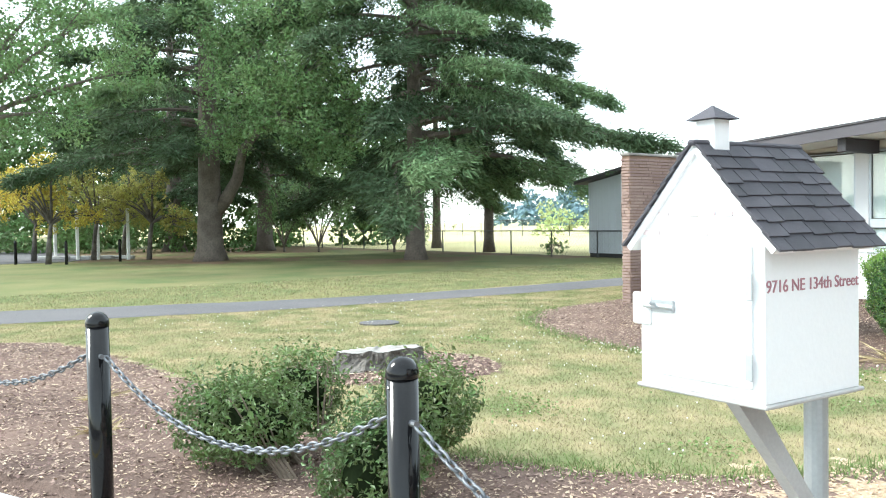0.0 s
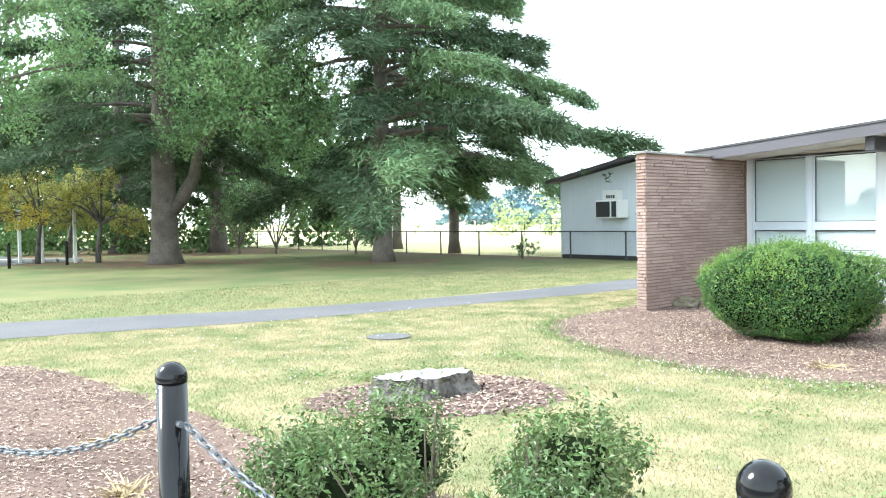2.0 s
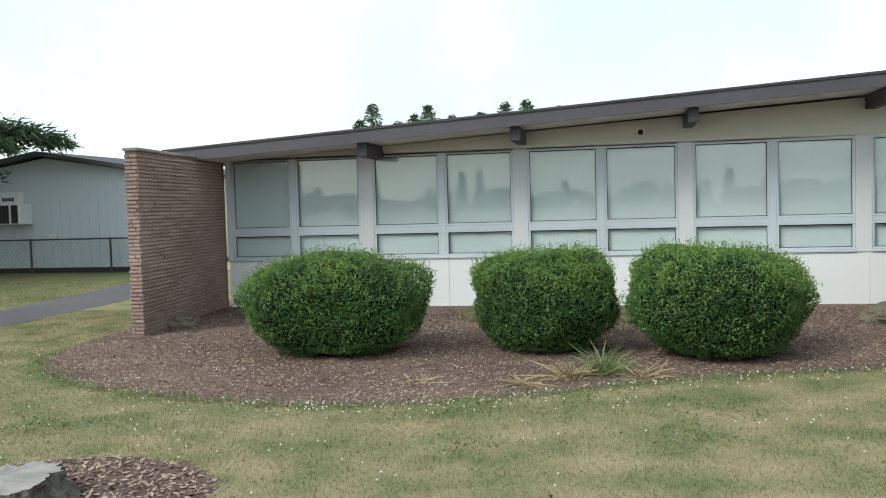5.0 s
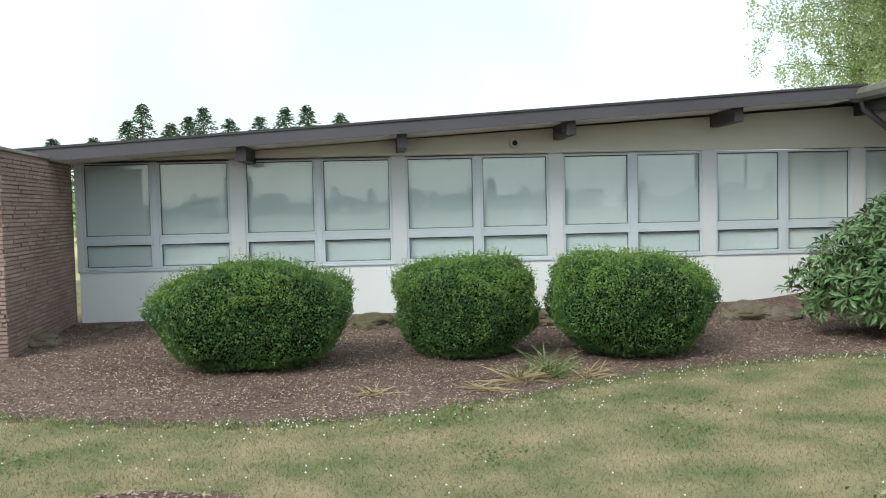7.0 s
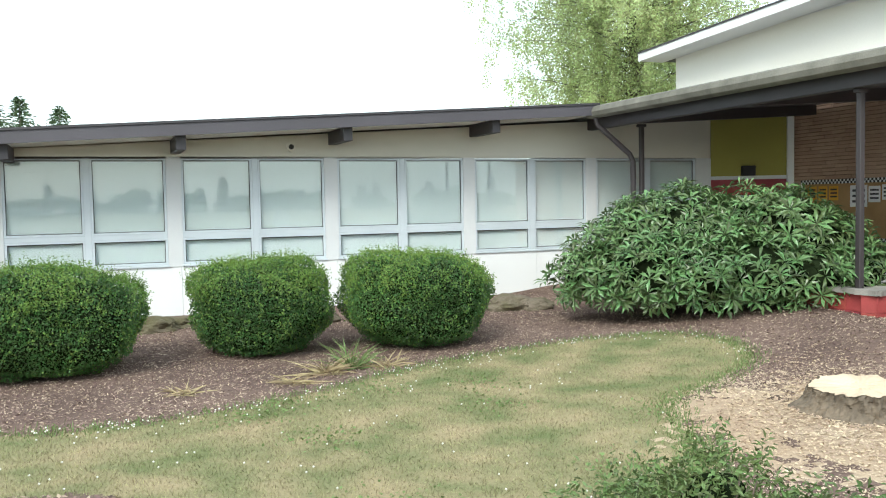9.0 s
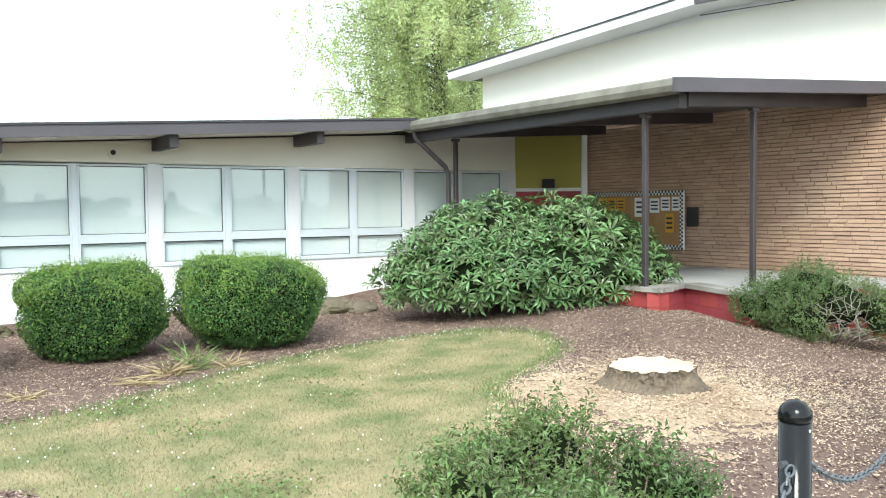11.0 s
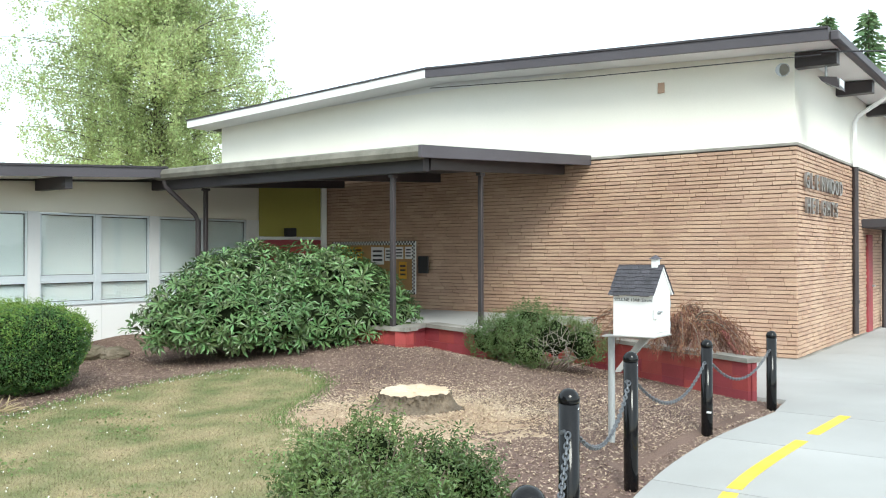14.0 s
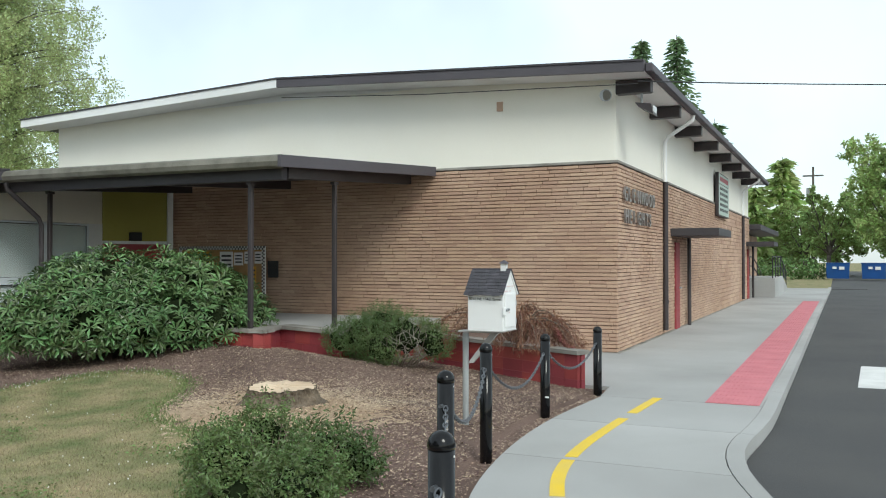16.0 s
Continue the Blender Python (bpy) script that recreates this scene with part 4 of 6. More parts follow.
                    hexa(bm, [(q.x, q.y, -0.05 + r * 0.2) for q in p] + [(q.x, q.y, 0.146 + r * 0.2) for q in p])
                    part("block", bm, "red_paint", porch)
        bm = bmesh.new()
        out, lap = -back * 0.28, d * 0.02
        p = [a + out - lap, b + out + lap, b + back * 1.4 + lap, a + back * 1.4 - lap]
        lift = 0.001 * corners.index(a)
        hexa(bm, [(q.x, q.y, 0.552 + lift) for q in p] + [(q.x, q.y, 0.612 + lift) for q in p])
        part("cap", bm, "old_concrete", porch)
    pl = thing("planter_wall", "low red painted retaining wall with a worn concrete cap", "retaining wall", kind="structure")
    a, b = Vector((13.9, -7.95, 0)), Vector((11.96, -11.48, 0))
    d = (b - a).normalized()
    nrm = Vector((-d.y, d.x, 0)) * -1
    L = (b - a).length
    for r in range(3):
        for i in range(int(L / 0.42) + 1):
            s0, s1 = i * 0.42 + 0.002, min((i + 1) * 0.42 - 0.002, L)
            if s1 > s0:
                p = [a + d * s0, a + d * s1, a + d * s1 - nrm * 0.14, a + d * s0 - nrm * 0.14]
                bm = bmesh.new()
                z0, z1 = -0.06 + r * 0.165, -0.06 + (r + 1) * 0.165 - 0.002
                hexa(bm, [(q.x, q.y, z0) for q in p] + [(q.x, q.y, z1) for q in p])
                bmesh.ops.recalc_face_normals(bm, faces=bm.faces)
                part("block", bm, "red_paint", pl)
    bm = bmesh.new()
    p = [a + nrm * 0.03, b + nrm * 0.03 + d * 0.02, b - nrm * 0.2 + d * 0.02, a - nrm * 0.2]
    hexa(bm, [(q.x, q.y, 0.436) for q in p] + [(q.x, q.y, 0.49) for q in p])
    bmesh.ops.recalc_face_normals(bm, faces=bm.faces)
    part("cap", bm, "old_concrete", pl)
    bm = bmesh.new()
    prism(bm, [(12.08, -11.38), (16.2, -9.75), (16.2, -8.15), (14.0, -8.15)], 0.0, 0.40)
    bmesh.ops.recalc_face_normals(bm, faces=bm.faces)
    part("soil", bm, "mulch", pl)
    bm = bmesh.new()
    hexa(bm, [(12.0, -11.52, -0.06), (16.2, -9.89, -0.06), (16.2, -9.77, -0.06), (12.04, -11.4, -0.06), (12.0, -11.52, 0.435), (16.2, -9.89, 0.435), (16.2, -9.77, 0.435), (12.04, -11.4, 0.435)])
    part("return_wall", bm, "red_paint", pl)
    bd = thing("notice_board", "cork notice board with a chequered border and pinned papers", "notice board")
    x = 16.22
    y0, y1, z0, z1 = -3.38, -1.02, 0.86, 1.98
    part("cork", boxes((x - 0.035, y0 + 0.08, z0 + 0.08, x, y1 - 0.08, z1 - 0.08)), "cork", bd)
    part("border", boxes((x - 0.045, y0, z0, x, y1, z0 + 0.08), (x - 0.045, y0, z1 - 0.08, x, y1, z1), (x - 0.045, y0, z0 + 0.081, x, y0 + 0.08, z1 - 0.081), (x - 0.045, y1 - 0.08, z0 + 0.081, x, y1, z1 - 0.081)), "paper", bd)
    bm = bmesh.new()
    for i in range(64):
        for q in range(2):
            yy = y0 + i * 0.04
            if (i + q) % 2 == 0 and yy < y1 - 0.03:
                box(bm, x - 0.049, yy, z1 - 0.04 * (q + 1), x - 0.0455, yy + 0.04, z1 - 0.04 * q)
                box(bm, x - 0.049, yy, z0 + 0.04 * q, x - 0.0455, yy + 0.04, z0 + 0.04 * (q + 1))
    for i in range(26):
        for q in range(2):
            if (i + q) % 2 == 0:
                zz = z0 + 0.08 + i * 0.038
                box(bm, x - 0.049, y0 + 0.04 * q, zz, x - 0.0455, y0 + 0.04 * (q + 1), zz + 0.038)
    part("check_border", bm, "ink", bd, kind="stuff")
    for ya, za, w, h, m in ((-1.30, 1.60, 0.2, 0.26, "gold_paper"), (-1.55, 1.60, 0.2, 0.26, "gold_paper"), (-1.80, 1.60, 0.2, 0.26, "gold_paper"), (-2.35, 1.48, 0.36, 0.38, "paper"), (-2.68, 1.56, 0.24, 0.28, "paper"), (-2.95, 1.60, 0.22, 0.26, "paper"), (-3.2, 1.60, 0.18, 0.26, "paper"), (-3.05, 1.18, 0.2, 0.36, "gold_paper"),
                            (-2.3, 0.98, 0.34, 0.34, "paper"), (-1.7, 1.26, 0.24, 0.26, "paper")):
        sheet = part("paper_sheet", boxes((x - 0.044, ya - w / 2, za, x - 0.037, ya + w / 2, za + h)), m, bd)
        for r in range(3):
            part("print_bar", boxes((x - 0.0475, ya - w * 0.38, za + h * (0.2 + 0.25 * r), x - 0.0445, ya + w * 0.36, za + h * (0.31 + 0.25 * r))), "ink", sheet)
    pq = thing("wall_plaque", "small dark plaque on the brick wall", "plaque")
    part("plate", boxes((x - 0.05, -3.72, 1.30, x - 0.01, -3.46, 1.66), bevel=0.01), "dark_void", pq)


main_building()
recess()
canopy()


# ---- bollards and chains ----
POSTS = [(11.72, -11.81, -0.07), (9.96, -11.68, -0.03), (7.76, -11.86, 0.07), (5.76, -12.39, 0.10), (3.98, -13.18, 0.115), (2.2, -13.72, 0.10)]


def bollard(x, y, z=0.0):
    b = thing("bollard", "glossy black steel bollard with a domed cap", "bollard", "bollards along the pavement", at=(x, y, z))
    bm = bmesh.new()
    tube(bm, [(0, 0, -0.3), (0, 0, 0.845)], 0.054, 24)
    part("post", bm, "black_gloss", b, smooth=True)
    bm = bmesh.new()
    r, z = [], []
    for k in range(7):
        t = k / 6 * math.pi / 2
        r.append(0.0565 * math.cos(t) + 0.0005)
        z.append(0.855 + 0.058 * math.sin(t))
    tube(bm, [(0, 0, 0.842), *[(0, 0, q) for q in z]], [0.0565, *r], 24)
    part("cap", bm, "black_gloss", b, "domed black cap", smooth=True)
    for s in (1, -1):
        bm = bmesh.new()
        tube(bm, [(0.05 * s, 0, 0.70), (0.085 * s, 0, 0.70)], 0.012, 8)
        part("eye_bolt", bm, "chain", b)
    for s in (1, -1):
        part("rivet", boxes((-0.004, 0.0535 * s - 0.003, 0.81, 0.004, 0.0535 * s + 0.003, 0.818)), "paper", b)
    return b


def chain(p, q, sag):
    p, q = Vector((p[0], p[1], 0.70 + p[2])), Vector((q[0], q[1], 0.70 + q[2]))
    d = (q - p).normalized()
    p, q = p + d * 0.075, q - d * 0.075
    ch = thing("chain", "sagging grey steel chain between two bollards", "chain", "chains between bollards")
    n = int((q - p).length / 0.040)
    link = None
    for i in range(n):
        t = (i + 0.5) / n
        c = p.lerp(q, t) + Vector((0, 0, -4 * sag * t * (1 - t)))
        slope = d + Vector((0, 0, -4 * sag * (1 - 2 * t) / (q - p).length))
        m = slope.to_track_quat("X", "Z").to_matrix().to_4x4()
        if link is None:
            bm = bmesh.new()
            ring = [(0.030 * math.cos(a) , 0.013 * math.sin(a), 0) for a in np.linspace(0, 2 * math.pi, 11)]
            tube(bm, ring, 0.0052, 5, cap=False)
            link = part("link", bm, "chain", ch, smooth=True)
            ob = link
        else:
            ob = new("link", link.data)
            ob.parent = ch
        ob.matrix_basis = Matrix.Translation(c) @ m @ pose(0, 0, 0, 90 if i % 2 else 0)


for post_at in POSTS:
    bollard(*post_at)
for (p, q), s in zip(zip(POSTS, POSTS[1:]), (0.24, 0.27, 0.26, 0.22, 0.2)):
    chain(p, q, s)
band = thing("tape_band", "small white sticker on a bollard", "sticker")
part("sticker", boxes((9.89, -11.74, 0.19, 9.906, -11.70, 0.205)), "paper", band)


# ---- little library ----
def text_mesh(name, body, size, material, parent, m, extrude=0.001):
    cu = bpy.data.curves.new(name, "FONT")
    cu.body, cu.size, cu.extrude, cu.align_x = body, size, extrude, "CENTER"
    tmp = bpy.data.objects.new("tmp", cu)
    scene.collection.objects.link(tmp)
    dg = bpy.context.evaluated_depsgraph_get()
    dg.update()
    me = bpy.data.meshes.new_from_object(tmp.evaluated_get(dg))
    bpy.data.objects.remove(tmp)
    me.materials.clear()
    me.materials.append(M[material])
    ob = new(name, me)
    ob.parent = parent
    ob.matrix_basis = m
    return ob


def library():
    """A book box: its door gable looks along -y of its own frame, the post stands under its back."""
    lib = thing("little_library", "white wooden book-exchange box like a house with shingle roof", "book box", at=(8.834, -11.498, 0), rz=LIB_TURN)
    w, d, z0, z1, zr = 0.183, 0.181, LIB_Z, LIB_Z + 0.367, LIB_Z + 0.573
    bm = bmesh.new()
    pts = [(-w, z0), (w, z0), (w, z1), (0, zr), (-w, z1)]
    a = [bm.verts.new((x, -d, z)) for x, z in pts]
    b = [bm.verts.new((x, d, z)) for x, z in pts]
    bm.faces.new(a), bm.faces.new(b[::-1])
    for i in range(5):
        bm.faces.new((a[i], b[i], b[(i + 1) % 5], a[(i + 1) % 5]))
    bmesh.ops.recalc_face_normals(bm, faces=bm.faces)
    part("body", bm, "white_box", lib)
    part("floor_board", boxes((-w - 0.01, -d - 0.01, z0 - 0.011, w + 0.01, d + 0.01, z0 - 0.001), bevel=0.003), "grey_wood", lib)
    slope = math.atan2(zr - z1, w)
    n = Vector((math.sin(slope), 0, math.cos(slope)))
    L = math.hypot(w, zr - z1) + 0.05
    for s in (1, -1):
        down = Vector((s * math.cos(slope), 0, -math.sin(slope)))
        nn = Vector((s * math.sin(slope), 0, math.cos(slope)))
        top = Vector((0, 0, zr + 0.012))
        bm = bmesh.new()
        c = [top + Vector((0, y, 0)) + down * t + nn * h for h in (-0.010, 0.006) for y, t in ((-d - 0.012, 0), (-d - 0.012, L), (d + 0.02, L), (d + 0.02, 0))]
        hexa(bm, [tuple(q) for q in c])
        bmesh.ops.recalc_face_normals(bm, faces=bm.faces)
        board = part("roof_board", bm, "white_box", lib)
        rows = 8
        for r in range(rows):
            y = -d - 0.022 - (0.04 if r % 2 else 0)
            while y < d + 0.03:
                wd = random.choice((0.06, 0.075, 0.09))
                y0, y1 = max(y, -d - 0.022) + 0.0015, min(y + wd, d + 0.03) - 0.0015
                if y1 - y0 > 0.012:
                    t0, t1 = r * L / rows - 0.008, (r + 1) * L / rows + random.uniform(0.004, 0.016)
                    bm = bmesh.new()
                    h0 = 0.0065
                    c = [top + Vector((0, yy, 0)) + down * t + nn * h for h, k in ((h0, 0), (h0 + 0.005, 1)) for yy, t in ((y0, max(t0, 0)), (y0, t1), (y1, t1), (y1, max(t0, 0)))]
                    for q, lift in zip(range(8), (0, 0.005, 0.005, 0, 0, 0.006, 0.006, 0)):
                        c[q] = c[q] + nn * lift
                    hexa(bm, [tuple(q) for q in c])
                    bmesh.ops.recalc_face_normals(bm, faces=bm.faces)
                    part("shingle", bm, "shingle", board)
                y += wd
    part("ridge_cap", boxes((-0.014, -d - 0.024, zr + 0.013, 0.014, d + 0.032, zr + 0.027), bevel=0.005), "shingle", lib)
    ch = part("chimney", boxes((-0.027, -d + 0.028, zr - 0.03, 0.027, -d + 0.082, zr + 0.075)), "white_box", lib)
    bm = bmesh.new()
    yc = -d + 0.055
    base = [bm.verts.new((x, yc + y, zr + 0.076)) for x, y in ((-0.046, -0.046), (0.046, -0.046), (0.046, 0.046), (-0.046, 0.046))]
    tip = bm.verts.new((0, yc, zr + 0.112))
    bm.faces.new(base[::-1])
    for i in range(4):
        bm.faces.new((base[i], base[(i + 1) % 4], tip))
    part("cap", bm, "shingle", ch, "small grey hipped chimney cap")
    # door with hinges and a bolt
    door = part("door", boxes((-w + 0.045, -d - 0.012, z0 + 0.03, w - 0.03, -d - 0.001, z1 - 0.01), bevel=0.003), "white_box", lib, "white plywood door")
    for zz in (z0 + 0.05, z0 + 0.23):
        part("hinge", boxes((w - 0.042, -d - 0.016, zz, w - 0.022, -d - 0.0125, zz + 0.06), bevel=0.0015), "galvanised", door)
    part("latch_block", boxes((-w - 0.015, -d - 0.02, z0 + 0.15, -w + 0.044, -d - 0.002, z0 + 0.23), bevel=0.005), "white_box", lib)
    bm = bmesh.new()
    tube(bm, [(-w + 0.03, -d - 0.024, z0 + 0.20), (-w + 0.125, -d - 0.024, z0 + 0.20)], 0.006, 8)
    tube(bm, [(-w + 0.07, -d - 0.024, z0 + 0.20), (-w + 0.07, -d - 0.05, z0 + 0.212)], 0.005, 6)
    part("bolt", bm, "galvanised", door)
    part("bolt_plate", boxes((-w + 0.05, -d - 0.02, z0 + 0.185, -w + 0.12, -d - 0.0125, z0 + 0.215)), "galvanised", door)
    part("drawing", boxes((-0.045, -d - 0.0135, z0 + 0.165, -0.02, -d - 0.0122, z0 + 0.18), (-0.03, -d - 0.0135, z0 + 0.185, -0.022, -d - 0.0122, z0 + 0.21)), "red_pencil", door)
    for x0, x1, zz in ((-0.12, -0.09, 0.42), (-0.07, 0.0, 0.42), (0.03, 0.05, 0.42), (0.075, 0.10, 0.42), (-0.17, -0.12, 0.375), (-0.11, -0.05, 0.375), (0.0, 0.03, 0.375)):
        part("print_bar", boxes((x0, -d - 0.004, z0 + zz, x1, -d - 0.0005, z0 + zz + 0.012)), "red_pencil", lib)
    text_mesh("address", "9716 NE 134th Street", 0.040, "red_ink", lib, pose(w + 0.001, 0, z1 - 0.12, 90, 0, 90))
    text_mesh("address", "9716 NE 134th Street", 0.038, "ink", lib, pose(-w - 0.001, 0, z1 - 0.075, 90, 0, -90))
    bm = bmesh.new()
    tube(bm, [(0, 0.285, -0.2), (0, 0.285, z0 - 0.034)], 0.031, 14)
    part("post", bm, "galvanised", lib, "grey metal post")
    bm = bmesh.new()
    hexa(bm, [(-0.02, 0.20, z0 - 0.34), (0.02, 0.20, z0 - 0.34), (0.02, 0.252, z0 - 0.34), (-0.02, 0.252, z0 - 0.34), (-0.02, -d + 0.10, z0 - 0.02), (0.02, -d + 0.10, z0 - 0.02), (0.02, -d + 0.18, z0 - 0.02), (-0.02, -d + 0.18, z0 - 0.02)])
    bmesh.ops.recalc_face_normals(bm, faces=bm.faces)
    part("brace", bm, "grey_wood", lib, "slanting grey timber brace")
    part("ledge", boxes((-w * 0.4, -0.1, z0 - 0.034, w * 0.4, d + 0.16, z0 - 0.0185), bevel=0.003), "grey_wood", lib)


LIB_TURN, LIB_Z = -0.4, 1.007
library()


# ---- stumps ----
def stump(x, y, r, h, bark, cut, label, tilt=0.0):
    s = thing("tree_stump", label, "stump", at=(x, y, float(gz(x, y)) - 0.02))
    n, rings = 140, 14
    v = []
    for j in range(rings):
        t = j / (rings - 1)
        for k in range(n):
            a = 2 * math.pi * k / n
            flare = 1 + 0.55 * (1 - t) ** 2.2 * (0.6 + 0.6 * noise.noise((math.cos(a) * 1.6 + x, math.sin(a) * 1.6, 3)))
            rr = r * flare * (1 + 0.10 * noise.noise((math.cos(a) * 2.2, math.sin(a) * 2.2 + y, 1)) + 0.06 * noise.noise((math.cos(a) * 7, math.sin(a) * 7 + x, t * 1.5)) + 0.16 * abs(noise.noise((math.cos(a) * 9, math.sin(a) * 9, t * 1.6))) + 0.05 * noise.noise((math.cos(a) * 19, math.sin(a) * 19, t * 6)))
            v.append((rr * math.cos(a), rr * math.sin(a), h * t + tilt * math.cos(a) * r * t * 0.6 + 0.02 * noise.noise((math.cos(a) * 5, math.sin(a) * 5, 9 + x)) * t))
    f = [(j * n + k, j * n + (k + 1) % n, (j + 1) * n + (k + 1) % n, (j + 1) * n + k) for j in range(rings - 1) for k in range(n)]
    raw("bark", v, f, bark, s, smooth=False)
    top = v[-n:]
    bm = bmesh.new()
    prev = None
    for q in (0.985, 0.75, 0.5, 0.25):
        ring = [bm.verts.new((p[0] * q, p[1] * q, p[2] + 0.004 + 0.006 * noise.noise((p[0] * q * 9, p[1] * q * 9, 5)))) for p in top]
        if prev:
            for k in range(n):
                bm.faces.new((prev[k], prev[(k + 1) % n], ring[(k + 1) % n], ring[k]))
        prev = ring
    bm.faces.new(prev)
    part("cut_face", bm, cut, s)
    return s


stump(2.9, -9.2, 0.375, 0.15, "grey_bark", "cut_old", "weathered grey tree stump in a patch of chips", 0.16)
stump(9.14, -8.79, 0.37, 0.19, "fresh_bark", "cut_fresh", "freshly cut tree stump with pale sawn top", 0.03)


# ---- shrubs ----
def shell_points(n, rx, ry, rz, cz, power=2.6, thick=0.12, lump=0.1, seed=1.0):
    d = rng.normal(size=(n, 3))
    d /= np.linalg.norm(d, axis=1, keepdims=True)
    k = (np.abs(d[:, 0]) ** power + np.abs(d[:, 1]) ** power + np.abs(d[:, 2]) ** power) ** (-1 / power)
    lum = 1 + lump * (np.sin(d[:, 0] * 5 + seed) * np.sin(d[:, 1] * 4 + 2 * seed) + 0.6 * np.sin(d[:, 2] * 6 + 3 * seed + d[:, 0] * 3))
    p = d * (k * lum * (1 - thick * rng.random(n) ** 1.5))[:, None] * [rx, ry, rz]
    p[:, 2] += cz
    return p, d


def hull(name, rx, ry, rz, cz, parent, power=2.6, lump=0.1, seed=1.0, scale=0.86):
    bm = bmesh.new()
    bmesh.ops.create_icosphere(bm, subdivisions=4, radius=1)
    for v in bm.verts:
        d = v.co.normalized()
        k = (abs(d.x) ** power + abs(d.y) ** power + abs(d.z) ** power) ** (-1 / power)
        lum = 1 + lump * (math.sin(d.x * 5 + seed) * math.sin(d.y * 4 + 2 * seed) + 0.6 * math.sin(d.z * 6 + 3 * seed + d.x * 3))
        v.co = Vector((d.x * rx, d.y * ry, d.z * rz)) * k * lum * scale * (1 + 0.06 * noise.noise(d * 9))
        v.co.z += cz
    # added core, coloured near-black so gaps between leaves look shaded
    return part(name, bm, "dark_hull", parent, "near-black core with the inner shade in its colour")


def tufty(p, d, seed, amount):
    """Pushes points in and out in small uneven tufts."""
    q = p * 3.1 + seed
    k = np.sin(q[:, 0] * 1.9 + 1.3 * np.sin(q[:, 1] * 1.7)) * np.sin(q[:, 1] * 2.1 + np.sin(q[:, 2] * 2.3)) * np.sin(q[:, 2] * 2.6 + seed)
    k = k + 0.6 * np.sin(q[:, 0] * 5.3 + q[:, 2] * 3.1) * np.sin(q[:, 1] * 4.7 - q[:, 0]) * np.sin(q[:, 2] * 6.1)
    return p + d * (k * amount)[:, None]


def box_shrub(x, y, rx, ry, h, seed, label, n=52000):
    z = float(gz(x, y))
    s = thing("box_shrub", label, "shrub", "clipped shrubs under the windows", at=(x, y, z))
    rz, cz, power = h * 0.52, h * 0.5, 2.75
    hull("core", rx, ry, rz, cz, s, power, 0.065, seed, 0.84)
    p, d = shell_points(n, rx, ry, rz, cz, power, 0.2, 0.065, seed)
    p[:, :2] *= (0.86 + 0.14 * np.clip(p[:, 2] / (0.55 * h), 0, 1))[:, None]
    p = tufty(p, d, seed, 0.055)
    keep = p[:, 2] > 0.03
    leaves("leaf_mass", p[keep], 0.026, "box_leaf", s, aspect=0.62, normals=d[keep], spread=1.5, fold=0.3, kind="stuff")
    p, d = shell_points(int(n * 0.7), rx * 1.015, ry * 1.015, rz * 1.02, cz, power, 0.06, 0.065, seed)
    p[:, :2] *= (0.86 + 0.14 * np.clip(p[:, 2] / (0.55 * h), 0, 1))[:, None]
    q = tufty(p, d, seed, 0.06)
    proud = np.linalg.norm(q - [0, 0, cz], axis=1) > np.linalg.norm(p - [0, 0, cz], axis=1)
    keep = (proud & (d[:, 2] > 0.15 + 0.45 * rng.random(len(d)))) | (rng.random(len(d)) < 0.05) & (q[:, 2] > 0.05)
    leaves("fresh_growth", q[keep], 0.028, "tip_leaf", s, "yellow-green fresh growth", aspect=0.6, normals=d[keep] + [0, 0, 0.4], spread=1.6, kind="stuff")
    # leafy shoots that break the outline
    m = np.flatnonzero((q[:, 2] > 0.2) & (rng.random(len(d)) < 0.02 + 0.05 * (d[:, 2] > 0.3)))
    w = d[m] * 0.5 + [0, 0, 0.6] + rng.normal(size=(len(m), 3)) * 0.25
    pts = np.concatenate([q[m] + w * t * 0.075 + rng.normal(size=(len(m), 3)) * 0.007 for t in np.linspace(0.1, 1, 6)])
    leaves("shoot_mass", pts, 0.024, "tip_leaf", s, aspect=0.6, normals=np.tile(w, (6, 1)), spread=2.0, kind="stuff")
    for k in range(5):
        bm = bmesh.new()
        a = k * 1.3 + seed
        tube(bm, [(0.1 * math.cos(a), 0.1 * math.sin(a), -0.05), (0.35 * rx * math.cos(a), 0.35 * ry * math.sin(a), h * 0.4)], [0.025, 0.012], 6)
        part("stem", bm, "twig", s)
    return s


box_shrub(3.2, -3.98, 1.03, 0.78, 1.06, 1.0, "wide clipped box shrub with light green tips")
box_shrub(5.52, -3.62, 0.78, 0.76, 1.05, 2.2, "round clipped box shrub")
box_shrub(7.29, -3.95, 0.9, 0.84, 1.07, 3.7, "clipped box shrub with a few brown twigs")


